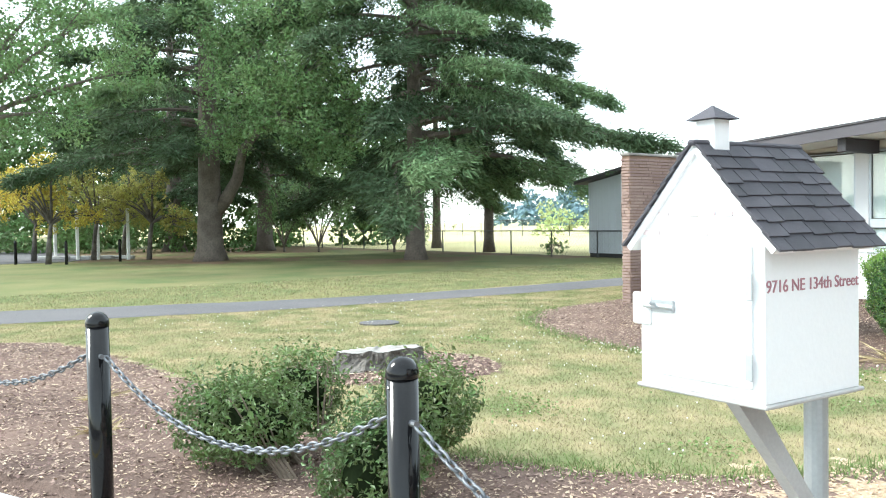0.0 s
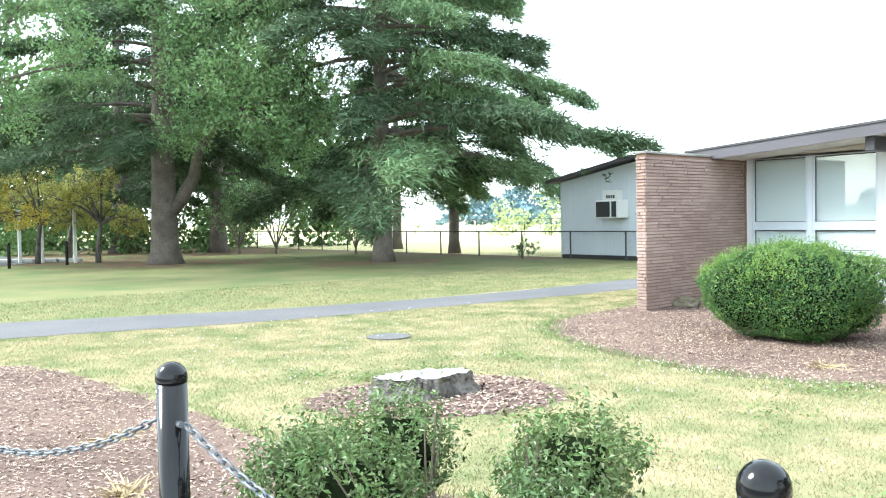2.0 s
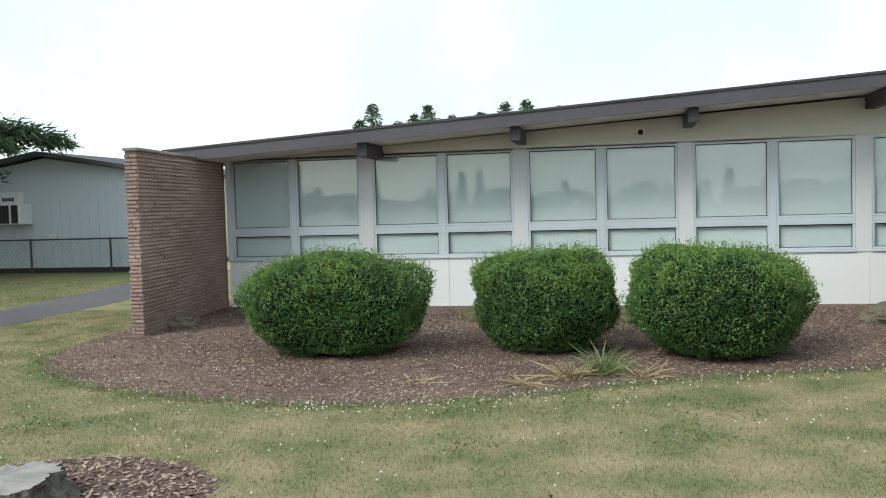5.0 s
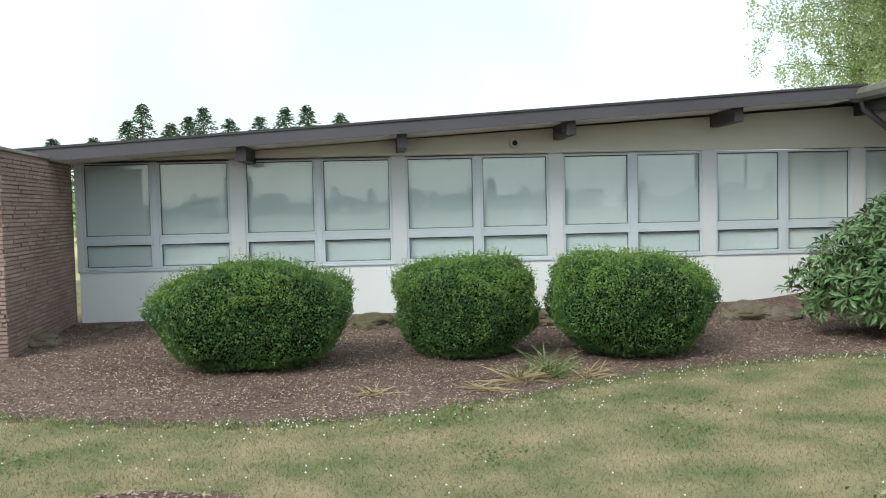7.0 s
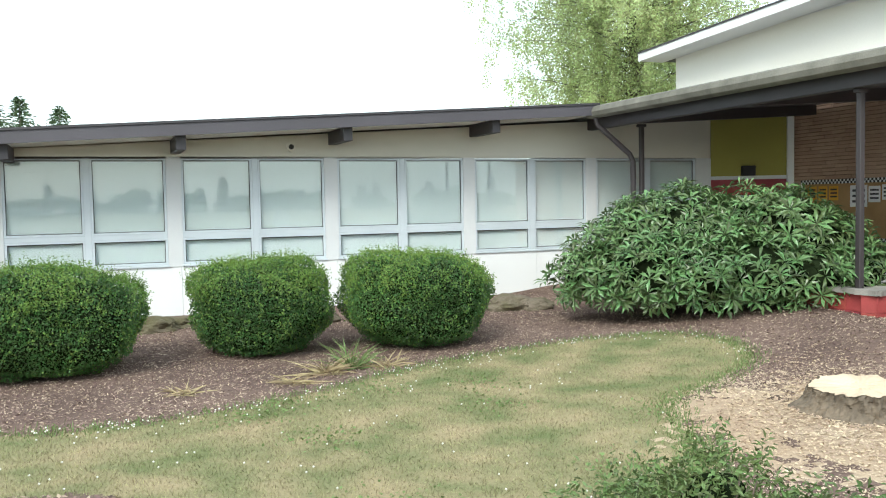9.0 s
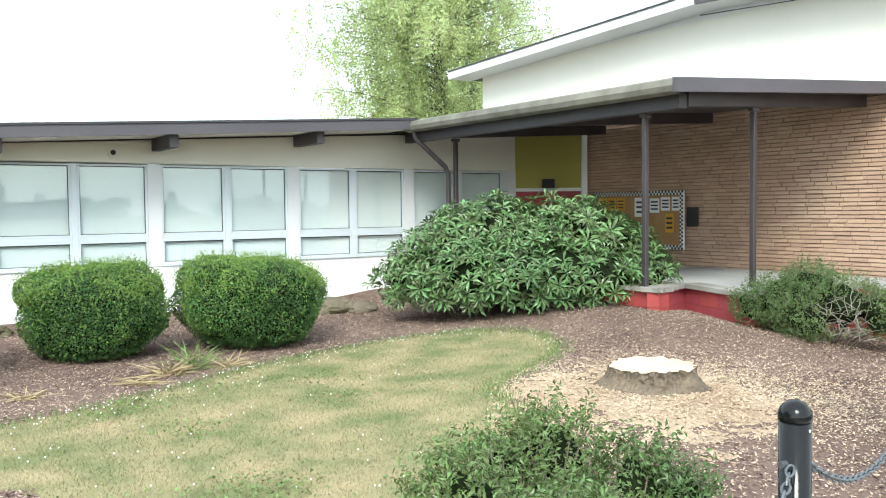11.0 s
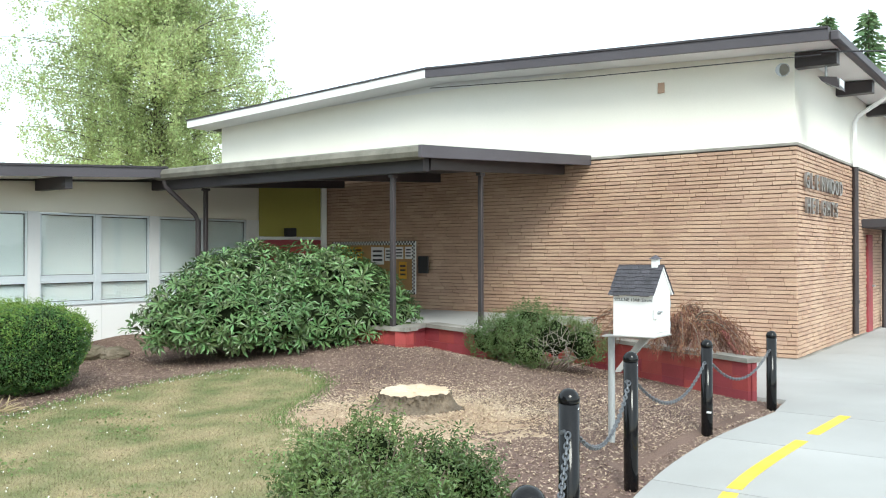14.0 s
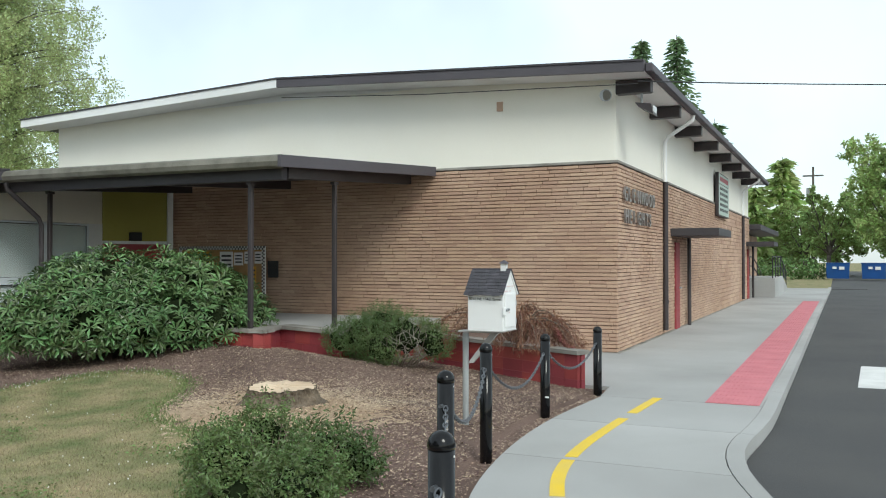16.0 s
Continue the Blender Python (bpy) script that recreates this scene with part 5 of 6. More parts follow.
def rhododendron(x, y):
    s = thing("rhododendron", "large spreading rhododendron with whorls of glossy leaves", "shrub", at=(x, y, float(gz(x, y))))
    # along the porch front, towards the lawn, height, radius
    rows = [(-1.9, 0.25, 0.36, 0.48), (-1.55, 0.1, 0.66, 0.58), (-1.0, 0.0, 1.0, 0.66), (-0.45, 0.0, 1.14, 0.66), (0.1, 0.1, 0.92, 0.62), (0.55, 0.0, 1.25, 0.56), (1.05, 0.05, 1.08, 0.66), (1.55, 0.1, 0.84, 0.58), (1.95, 0.2, 0.56, 0.48),
            (-1.35, 0.5, 0.42, 0.52), (-0.7, 0.6, 0.5, 0.58), (0.0, 0.65, 0.52, 0.6), (0.75, 0.6, 0.54, 0.58), (1.4, 0.5, 0.5, 0.52), (-0.6, -0.5, 0.9, 0.6), (0.6, -0.5, 0.95, 0.6)]
    blobs = [(0.63 * u - 0.69 * w, -0.6 * u - 0.72 * w, z * 0.9, r * 0.95) for u, w, z, r in rows]
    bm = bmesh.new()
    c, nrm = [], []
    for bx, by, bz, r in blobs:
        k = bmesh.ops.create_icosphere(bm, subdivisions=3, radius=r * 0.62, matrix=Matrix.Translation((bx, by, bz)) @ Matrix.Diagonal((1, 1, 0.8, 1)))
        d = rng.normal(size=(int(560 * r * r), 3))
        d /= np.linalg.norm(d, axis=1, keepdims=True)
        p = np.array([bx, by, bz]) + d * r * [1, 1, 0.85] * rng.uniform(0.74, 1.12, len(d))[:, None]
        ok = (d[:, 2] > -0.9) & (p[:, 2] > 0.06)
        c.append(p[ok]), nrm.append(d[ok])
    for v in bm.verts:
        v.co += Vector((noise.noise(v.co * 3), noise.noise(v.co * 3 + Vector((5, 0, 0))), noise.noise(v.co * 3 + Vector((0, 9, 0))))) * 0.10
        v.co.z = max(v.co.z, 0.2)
    # added near-black core stands in for shade deep in the bush
    part("core", bm, "dark_hull", s, "near-black core with the inner shade in its colour", kind="stuff")
    c, nrm = np.concatenate(c), np.concatenate(nrm)
    # whorls of long leaves round each shoot tip
    v, f = [], []
    for p, d in zip(c, nrm):
        axis = Vector(d * 0.7 + np.array([0, 0, 0.55]) + rng.normal(size=3) * 0.2).normalized()
        a = axis.orthogonal().normalized()
        b = axis.cross(a)
        k = random.randint(6, 9)
        size = random.uniform(0.115, 0.19)
        for i in range(k):
            t = 2 * math.pi * (i + random.uniform(-0.2, 0.2)) / k
            o = a * math.cos(t) + b * math.sin(t)
            up = random.uniform(0.0, 0.8)
            side = axis.cross(o) * size * 0.135
            base = Vector(p) + o * 0.012
            mid = base + (o + axis * up) * size * 0.55
            tip = base + (o + axis * (up - 0.25)) * size
            j = len(v)
            v += [base, mid + side - axis * -0.006, tip, mid - side - axis * -0.006, mid - axis * 0.004]
            f += [(j, j + 4, j + 1), (j + 4, j + 2, j + 1), (j, j + 3, j + 4), (j + 4, j + 3, j + 2)]
    raw("leaf_whorl", [tuple(q) for q in v], f, "rhodo_leaf", s, kind="stuff")
    bm = bmesh.new()
    for k in range(12):
        a = k * 0.9
        e = blobs[k % len(blobs)]
        tube(bm, [(0.15 * math.cos(a), 0.3 * math.sin(a), -0.05), (e[0] * 0.5, e[1] * 0.5, e[2] * 0.4), (e[0] * 0.9, e[1] * 0.9, e[2])], [0.03, 0.022, 0.012], 6)
    part("stem_mass", bm, "twig", s)


rhododendron(11.28, -4.45)


def loose_shrub(name, x, y, blobs, n, leaf, label, stems=26, material="shrub_leaf", bare=None):
    s = thing(name, label, "shrub", at=(x, y, float(gz(x, y))))
    bm = bmesh.new()
    c, nn = [], []
    for bx, by, bz, r in blobs:
        d = rng.normal(size=(int(n * r * r), 3))
        d /= np.linalg.norm(d, axis=1, keepdims=True)
        p = np.array([bx, by, bz]) + d * r * [1, 1, 0.85] * (0.55 + 0.5 * rng.random(len(d)) ** 0.6)[:, None]
        ok = p[:, 2] > 0.03
        c.append(p[ok]), nn.append(d[ok])
    # near-black cores added inside each blob to imitate inner shade
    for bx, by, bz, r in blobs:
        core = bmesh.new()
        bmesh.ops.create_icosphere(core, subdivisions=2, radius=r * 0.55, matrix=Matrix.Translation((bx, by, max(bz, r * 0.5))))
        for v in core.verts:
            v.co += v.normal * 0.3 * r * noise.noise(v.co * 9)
        part("core", core, "dark_hull", s, "near-black core with the inner shade in its colour")
    c, nn = np.concatenate(c), np.concatenate(nn)
    gap = np.sin(c[:, 0] * 17 + 2 * np.sin(c[:, 1] * 9)) * np.sin(c[:, 1] * 15 + c[:, 2] * 8) * np.sin(c[:, 2] * 19 + 1)
    ok = gap > -0.08 - 0.25 * rng.random(len(c))
    if bare:
        hole = np.linalg.norm(c - bare[:3], axis=1) < bare[3] * rng.uniform(0.7, 1.1, len(c))
        ok &= ~hole | (rng.random(len(c)) < 0.06)
        for i in range(70):
            d = Vector((random.uniform(-1, 1), random.uniform(-1, 1), random.uniform(-0.1, 1.2))).normalized() * bare[3]
            o = Vector(bare[:3]) + Vector((random.uniform(-0.7, 0.7), random.uniform(-0.7, 0.7), random.uniform(-0.8, 0.3))) * bare[3]
            tw = bmesh.new()
            bend = Vector((random.uniform(-0.1, 0.1), random.uniform(-0.1, 0.1), 0.03))
            tube(tw, [o, o + d * 0.4 + bend, o + d * random.uniform(0.6, 0.95)], [0.005, 0.0035, 0.0015], 4)
            part("bare_twig", tw, "grey_twig", s)
    c, nn = c[ok], nn[ok]
    # shoots with leaves set along them
    k = rng.choice(len(c), len(c) // 5, replace=False)
    way = nn[k] * 0.55 + [0, 0, 0.6] + rng.normal(size=(len(k), 3)) * 0.25
    pts = [c]
    nrm = [nn]
    for q in np.linspace(0.1, 1.0, 6):
        pts.append(c[k] + way * leaf * 3.0 * q + rng.normal(size=(len(k), 3)) * leaf * 0.25)
        nrm.append(way)
    pts, nrm = np.concatenate(pts), np.concatenate(nrm)
    leaves("leaf_mass", pts, leaf, material, s, aspect=0.42, normals=nrm, spread=1.6, kind="stuff")
    for i in range(stems):
        bx, by, bz, r = blobs[i % len(blobs)]
        a = i * 2.4
        e = Vector((bx + 0.8 * r * math.cos(a), by + 0.8 * r * math.sin(a), bz + r * random.uniform(0.1, 0.8)))
        tube(bm, [(bx * 0.3 + 0.06 * math.cos(a), by * 0.5 + 0.06 * math.sin(a), -0.05), (bx * 0.7 + 0.3 * r * math.cos(a), by * 0.8 + 0.3 * r * math.sin(a), bz * 0.55), e], [0.011, 0.008, 0.003], 5)
    part("stem_mass", bm, "twig", s)
    return s


loose_shrub("pavement_shrub", 5.85, -11.2, [(-0.55, 0.1, 0.36, 0.27), (-0.6, -0.4, 0.24, 0.28), (-0.3, -0.3, 0.28, 0.27), (-0.85, -0.15, 0.25, 0.25), (0.3, 0.45, 0.38, 0.28), (0.5, 0.05, 0.24, 0.27), (0.64, -0.1, 0.17, 0.24), (0.05, 0.6, 0.26, 0.26)], 25000, 0.036, "low loose evergreen shrub in two clumps with bare patches", 40)
loose_shrub("porch_shrub", 12.4, -8.4, [(-0.15, 0.3, 0.42, 0.42), (-0.05, -0.35, 0.42, 0.42), (-0.1, 0.0, 0.58, 0.36), (-0.3, -0.1, 0.32, 0.42), (0.1, -0.7, 0.35, 0.34), (-0.2, 0.65, 0.34, 0.32)], 26000, 0.03, "clipped shrub with bare grey twigs showing", 40, bare=(-0.22, -0.5, 0.34, 0.36))


def dry_maple():
    s = thing("dwarf_maple", "drooping laceleaf maple with dry red-brown leaves", "shrub", at=(12.95, -10.3, 0.40))
    base, way = [], []
    for i in range(30):
        a = i * 2.399
        r = random.uniform(0.35, 0.95)
        ex, ey = r * math.cos(a) * 0.7 - 0.45, r * math.sin(a) * 0.8 - 0.45
        h = random.uniform(0.30, 0.62)
        if i % 6 == 0:
            ex, ey = -0.2 + 0.3 * math.cos(a), 1.1 + 0.3 * math.sin(a)
        pts = [(0, 0, -0.1), (ex * 0.35, ey * 0.35, h), (ex * 0.75, ey * 0.75, h * 0.95), (ex, ey, h * 0.25)]
        c = catmull(pts, 5)
        bm = bmesh.new()
        tube(bm, [tuple(p) for p in c], list(np.linspace(0.014, 0.003, len(c))), 5)
        part("branch", bm, "twig", s)
        for p in c[8:]:
            for _ in range(34):
                base.append(p + rng.normal(size=3) * 0.045)
                w = np.array([ex * 0.7, ey * 0.7, -0.7]) + rng.normal(size=3) * 0.6
                way.append(w / np.linalg.norm(w))
    strips("leaf_fringe", base, way, 0.05, 0.007, 0.3, "maple_dry", s, kind="stuff")


dry_maple()


def rock(x, y, r, seed, label):
    bm = bmesh.new()
    bmesh.ops.create_icosphere(bm, subdivisions=4, radius=1)
    for v in bm.verts:
        d = v.co.copy()
        k = 1 + 0.28 * noise.noise(d * 1.6 + Vector((seed, 0, 0))) + 0.10 * noise.noise(d * 5 + Vector((0, seed, 0)))
        v.co = Vector((d.x * r * k * 1.3, d.y * r * k * 0.9, d.z * r * k * 0.62))
    ob = part("garden_rock", bm, "rock", None, label, smooth=False)
    ob.location = (x, y, float(gz(x, y)) + r * 0.22)
    tagged(ob, label, "rock", "rocks in the bed")
    ob["category"] = "rock"


for i, (x, y, r) in enumerate(((0.3, -2.1, 0.20), (0.75, -0.9, 0.13), (4.45, -1.4, 0.24), (4.75, -1.2, 0.2), (6.6, -1.7, 0.26), (9.6, -1.85, 0.28), (9.98, -2.05, 0.2))):
    rock(x, y, r, i * 3.1, "mossy brown garden rock" if i > 1 else "dark reddish lava rock beside the fin wall")


# ---- grass, chips and small growth ----
def scatter(n, poly, x0, x1, y0, y1, sign=True):
    x, y = rng.uniform(x0, x1, n), rng.uniform(y0, y1, n)
    k = inside(poly, x, y) == sign
    return x[k], y[k]


def lawn_cover():
    n = 900000
    x = rng.uniform(-4.8, 11, n)
    y = rng.uniform(-12.5, 0, n)
    wob = 0.05 * np.sin(9 * x + 3 * y)
    k = ~inside(BED, x + wob, y + wob) & ~inside(MOUND, x, y) & ~inside(DUST, x, y) & (x > np.interp(y, (-16, -11.7, -7.6, -4.5, -1, 1.2), (-4.9, -4.1, -3.15, -2.85, -2.7, -2.8)) + 0.02) & (y > edge_y(x) + 0.2)
    x, y = x[k], y[k]
    near = len(x)
    # far side of the path
    x2, y2 = rng.uniform(-10, -4.2, 50000), rng.uniform(-12, 6, 50000)
    k = x2 < np.interp(y2, (-16, -11.4, -7.3, -4.5, -1, 2.6, 5, 8.2), (-7, -6.3, -4.9, -4.35, -4.25, -4.5, -4.9, -5.6)) - 0.02
    x2, y2 = x2[k], y2[k]
    x, y = np.concatenate([x, x2]), np.concatenate([y, y2])
    base = np.stack([x, y, gz(x, y) - 0.004], 1)
    way = rng.normal(size=(len(x), 3)) * 0.75 + [0, 0, 0.6]
    way[:, 2] = np.abs(way[:, 2]) + 0.12
    way /= np.linalg.norm(way, axis=1, keepdims=True)
    ln = rng.uniform(0.014, 0.04, len(x)) * np.where(np.arange(len(x)) < near, 1, 1.3)
    wd = np.where(np.arange(len(x)) < near, 0.0055, 0.016)
    blades("grass", base[:near], way[:near], ln[:near], wd[:near], "blade", None, "short dry mown grass")
    blades("path_grass", base[near:], way[near:], ln[near:], wd[near:], "blade", None, "mown grass beyond the footpath")
    # lush edge along the bed, tufts
    e = BED[:110]
    i = rng.integers(0, len(e) - 1, 12000)
    t = rng.random(12000)[:, None]
    p = e[i] * (1 - t) + e[i + 1] * t + rng.normal(size=(12000, 2)) * 0.09
    k = (p[:, 1] > -10.9) & (p[:, 0] > -0.3)
    p = p[k]
    way = rng.normal(size=(len(p), 3)) * 0.4 + [0, 0, 0.9]
    strips("edge_grass", np.c_[p, gz(p[:, 0], p[:, 1])], way, rng.uniform(0.02, 0.055, len(p)), 0.006, 0.25, "green_blade", None, "greener uncut grass along the bed edge", kind="stuff")
    # weeds and clover heads
    c, s = [], []
    for _ in range(22):
        cx, cy = random.uniform(0, 8), random.uniform(-9.5, -5)
        m = rng.normal(size=(150, 2)) * 0.17 + [cx, cy]
        c.append(m)
    c = np.concatenate(c)
    k = ~inside(BED, c[:, 0], c[:, 1]) & ~inside(MOUND, c[:, 0], c[:, 1])
    c = c[k]
    leaves("weeds", np.c_[c, gz(c[:, 0], c[:, 1]) + rng.uniform(0.01, 0.045, len(c))], 0.028, "green_blade", None, "flat green weed patches", aspect=0.8, normals=np.tile([0, 0, 1.0], (len(c), 1)), kind="stuff")
    i = rng.integers(20, 60, 260)
    p = np.concatenate([e[i] + rng.normal(size=(260, 2)) * [0.35, 0.16] + [0, -0.15], np.stack([rng.uniform(-2.8, 8, 420), rng.uniform(-10, -4, 420)], 1)])
    k = ~inside(BED, p[:, 0], p[:, 1]) & ~inside(MOUND, p[:, 0], p[:, 1])
    p = p[k]
    q = np.c_[p, gz(p[:, 0], p[:, 1]) + rng.uniform(0.035, 0.065, len(p))]
    o = np.array([(1, 0, 0), (0, 1, 0), (-1, 0, 0), (0, -1, 0), (0, 0, 1), (0, 0, -1)]) * 0.0085
    v = (q[:, None] + o[None]).reshape(-1, 3)
    j = np.arange(len(q))[:, None] * 6
    f = np.concatenate([j + t for t in ((0, 1, 4), (1, 2, 4), (2, 3, 4), (3, 0, 4), (1, 0, 5), (2, 1, 5), (3, 2, 5), (0, 3, 5))])
    raw("clover_flowers", v, f, "clover", None, "small white clover flower heads in the grass", kind="stuff")


def flakes(name, x, y, size, material, label):
    n = len(x)
    c = np.stack([x, y, gz(x, y) + rng.uniform(0.002, 0.014, n)], 1)
    a = rng.uniform(0, 6.3, n)
    u = np.stack([np.cos(a), np.sin(a), rng.normal(size=n) * 0.25], 1)
    w = np.stack([-np.sin(a), np.cos(a), rng.normal(size=n) * 0.3], 1)
    s = rng.uniform(0.5, 1.5, n)[:, None] * size
    v = np.stack([c - u * s, c + w * s * 0.4, c + u * s, c - w * s * 0.4], 1).reshape(-1, 3)
    i = np.arange(n)[:, None] * 4
    raw(name, v, np.concatenate([i + [0, 1, 2], i + [0, 2, 3]]), material, None, label, kind="stuff")


lawn_cover()
hx, hy = scatter(300000, BED, -2.2, 14, -15.4, -0.1)
k = (hy > edge_y(hx) + 0.05) & ~inside(DUST, hx, hy)
flakes("bark_mulch", hx[k], hy[k], 0.014, "chip", "reddish brown bark mulch")
k &= rng.random(len(hx)) < 0.16 + 0.4 * np.clip((hx - 6.0) / 3, 0, 1) * np.clip((-4 - hy) / 3, 0, 1)
flakes("pale_mulch", hx[k] + 0.02, hy[k] + 0.01, 0.0115, "pale_chip", "scattered pale chips on the mulch")
hx, hy = scatter(9000, MOUND, 2, 4.5, -10.4, -7.8)
flakes("stump_chips", hx, hy, 0.02, "chip", "brown wood chips round the old stump")
hx, hy = rng.normal(9.15, 0.85, 34000), rng.normal(-9.0, 0.85, 34000)
k = inside(BED, hx, hy)
flakes("sawdust_chips", hx[k], hy[k], 0.013, "pale_chip", "pale fresh chips and sawdust round the cut stump")


def tuft(x, y, n, ln, material, label, low=0.5):
    s = thing("grass_tuft", label, "grass tuft", at=(x, y, float(gz(x, y))))
    a = rng.uniform(0, 6.3, n)
    way = np.stack([np.cos(a), np.sin(a), rng.uniform(0.15, 1.6, n) * low * 2], 1)
    way /= np.linalg.norm(way, axis=1, keepdims=True)
    strips("blade_mass", rng.normal(size=(n, 3)) * [0.05, 0.05, 0.0], way, rng.uniform(0.5, 1.1, n) * ln, 0.013, min(0.45, low * 0.55), material, s, kind="stuff")


tuft(6.15, -5.12, 90, 0.55, "green_blade", "long drooping green grass tuft at the bed edge")
tuft(5.85, -5.25, 110, 0.42, "straw", "dry straw-coloured grass tuft", 0.25)
tuft(4.43, -5.48, 36, 0.28, "straw", "dead pale grass clump on the mulch", 0.15)
tuft(5.5, -5.55, 70, 0.34, "straw", "dead pale grass clump on the mulch", 0.1)
tuft(6.5, -5.2, 60, 0.4, "straw", "dry straw-coloured grass tuft", 0.2)
tuft(2.6, -11.7, 30, 0.3, "straw", "dead straw clump on the mulch", 0.1)
tuft(3.9, -12.0, 40, 0.25, "straw", "dead straw clump on the mulch", 0.3)


# ---- trees ----
def trunk_mesh(bm, pts, radii, seg=14, flare=0.35):
    """A trunk with a root flare and uneven girth."""
    n0 = len(bm.verts)
    tube(bm, pts, radii, seg)
    bm.verts.ensure_lookup_table()
    for v in bm.verts[n0:]:
        a = math.atan2(v.co.y - pts[0][1], v.co.x - pts[0][0])
        k = 1 + flare * max(0, 1 - (v.co.z - pts[0][2]) / 0.9) ** 2 * (0.6 + 0.5 * math.sin(a * 4 + 1)) + 0.05 * noise.noise(v.co * 1.7)
        c = Vector((pts[0][0], pts[0][1], v.co.z))
        if v.co.z < pts[0][2] + 2.5:
            v.co = Vector((c.x + (v.co.x - c.x) * k, c.y + (v.co.y - c.y) * k, v.co.z))


def cedar(x, y, height, r, low, reach, label, n_branch=70, pale=0.35, density=1.0, skip=None, seed=3):
    """A large conifer: tiers of limbs that rise, level out and droop at the tips, hung with needle sprays."""
    s = thing("conifer_tree", label, "tree", at=(x, y, -0.05))
    rnd = random.Random(seed)
    bm = bmesh.new()
    trunk_mesh(bm, [(0, 0, 0), (0, 0, 0.6), (0.05, 0, 3), (0, 0.05, height * 0.5), (0, 0, height)], [r, r * 0.85, r * 0.72, r * 0.45, 0.03])
    part("trunk", bm, "bark", s, smooth=True)
    bm = bmesh.new()
    pts = {0: ([], []), 1: ([], [])}
    for i in range(n_branch):
        f = (i + rnd.random()) / n_branch
        z = low + (height - low - 0.6) * f ** 1.25
        a = i * 2.399 + rnd.uniform(-0.3, 0.3)
        if skip and skip(a % (2 * math.pi), z):
            continue
        L = reach * (1 - ((z - low) / (height - low)) ** 0.9) * rnd.uniform(0.7, 1.08) + 0.3
        d = Vector((math.cos(a), math.sin(a), 0))
        side = Vector((-d.y, d.x, 0))
        drop = rnd.uniform(0.08, 0.26)
        c = [Vector((0, 0, z)) + d * (L * t) + Vector((0, 0, L * (0.14 * t - (0.14 + drop) * t * t))) + side * (0.12 * L * t * math.sin(3 * t + i)) for t in np.linspace(0.03, 1, 9)]
        tube(bm, c, list(np.linspace(0.02 + 0.012 * L, 0.008, 9)), 5, cap=False)
        n = int(34 * L * density)
        t = np.sqrt(rng.uniform(0.10, 1.0, n))
        k = np.clip(t * 8, 0, 7.999)
        j = k.astype(int)
        cc = np.array([tuple(p) for p in c])
        base = cc[j] + (cc[np.minimum(j + 1, 8)] - cc[j]) * (k - j)[:, None]
        wide = (0.10 + 0.20 * L * (1 - t) * np.minimum(1, t * 3))[:, None]
        off = np.array([side.x, side.y, 0]) * rng.normal(size=(n, 1)) * wide
        base = base + off + rng.normal(size=(n, 3)) * 0.06
        base[:, 2] -= 0.25 * np.abs(rng.normal(size=n)) * np.linalg.norm(off, axis=1)
        which = 1 if rnd.random() < pale else 0
        pts[which][0].append(base)
        w = np.array([d.x, d.y, -0.25]) + np.array([side.x, side.y, 0]) * np.sign(off @ np.array([side.x, side.y, 0]))[:, None] * 0.8 + rng.normal(size=(n, 3)) * 0.35
        pts[which][1].append(w / np.linalg.norm(w, axis=1, keepdims=True))
    part("limb_mass", bm, "bark", s, kind="stuff")
    for which, m in ((0, "needle"), (1, "needle_pale")):
        if pts[which][0]:
            b, w = np.concatenate(pts[which][0]), np.concatenate(pts[which][1])
            # each spray is a small fan of needled twigs
            bb = np.repeat(b, 9, 0) + rng.normal(size=(len(b) * 9, 3)) * 0.11
            ww = np.repeat(w, 9, 0) + rng.normal(size=(len(b) * 9, 3)) * 0.5 - [0, 0, 0.15]
            blades("needle_spray", bb, ww, rng.uniform(0.1, 0.26, len(bb)), 0.06, m, s)
    return s


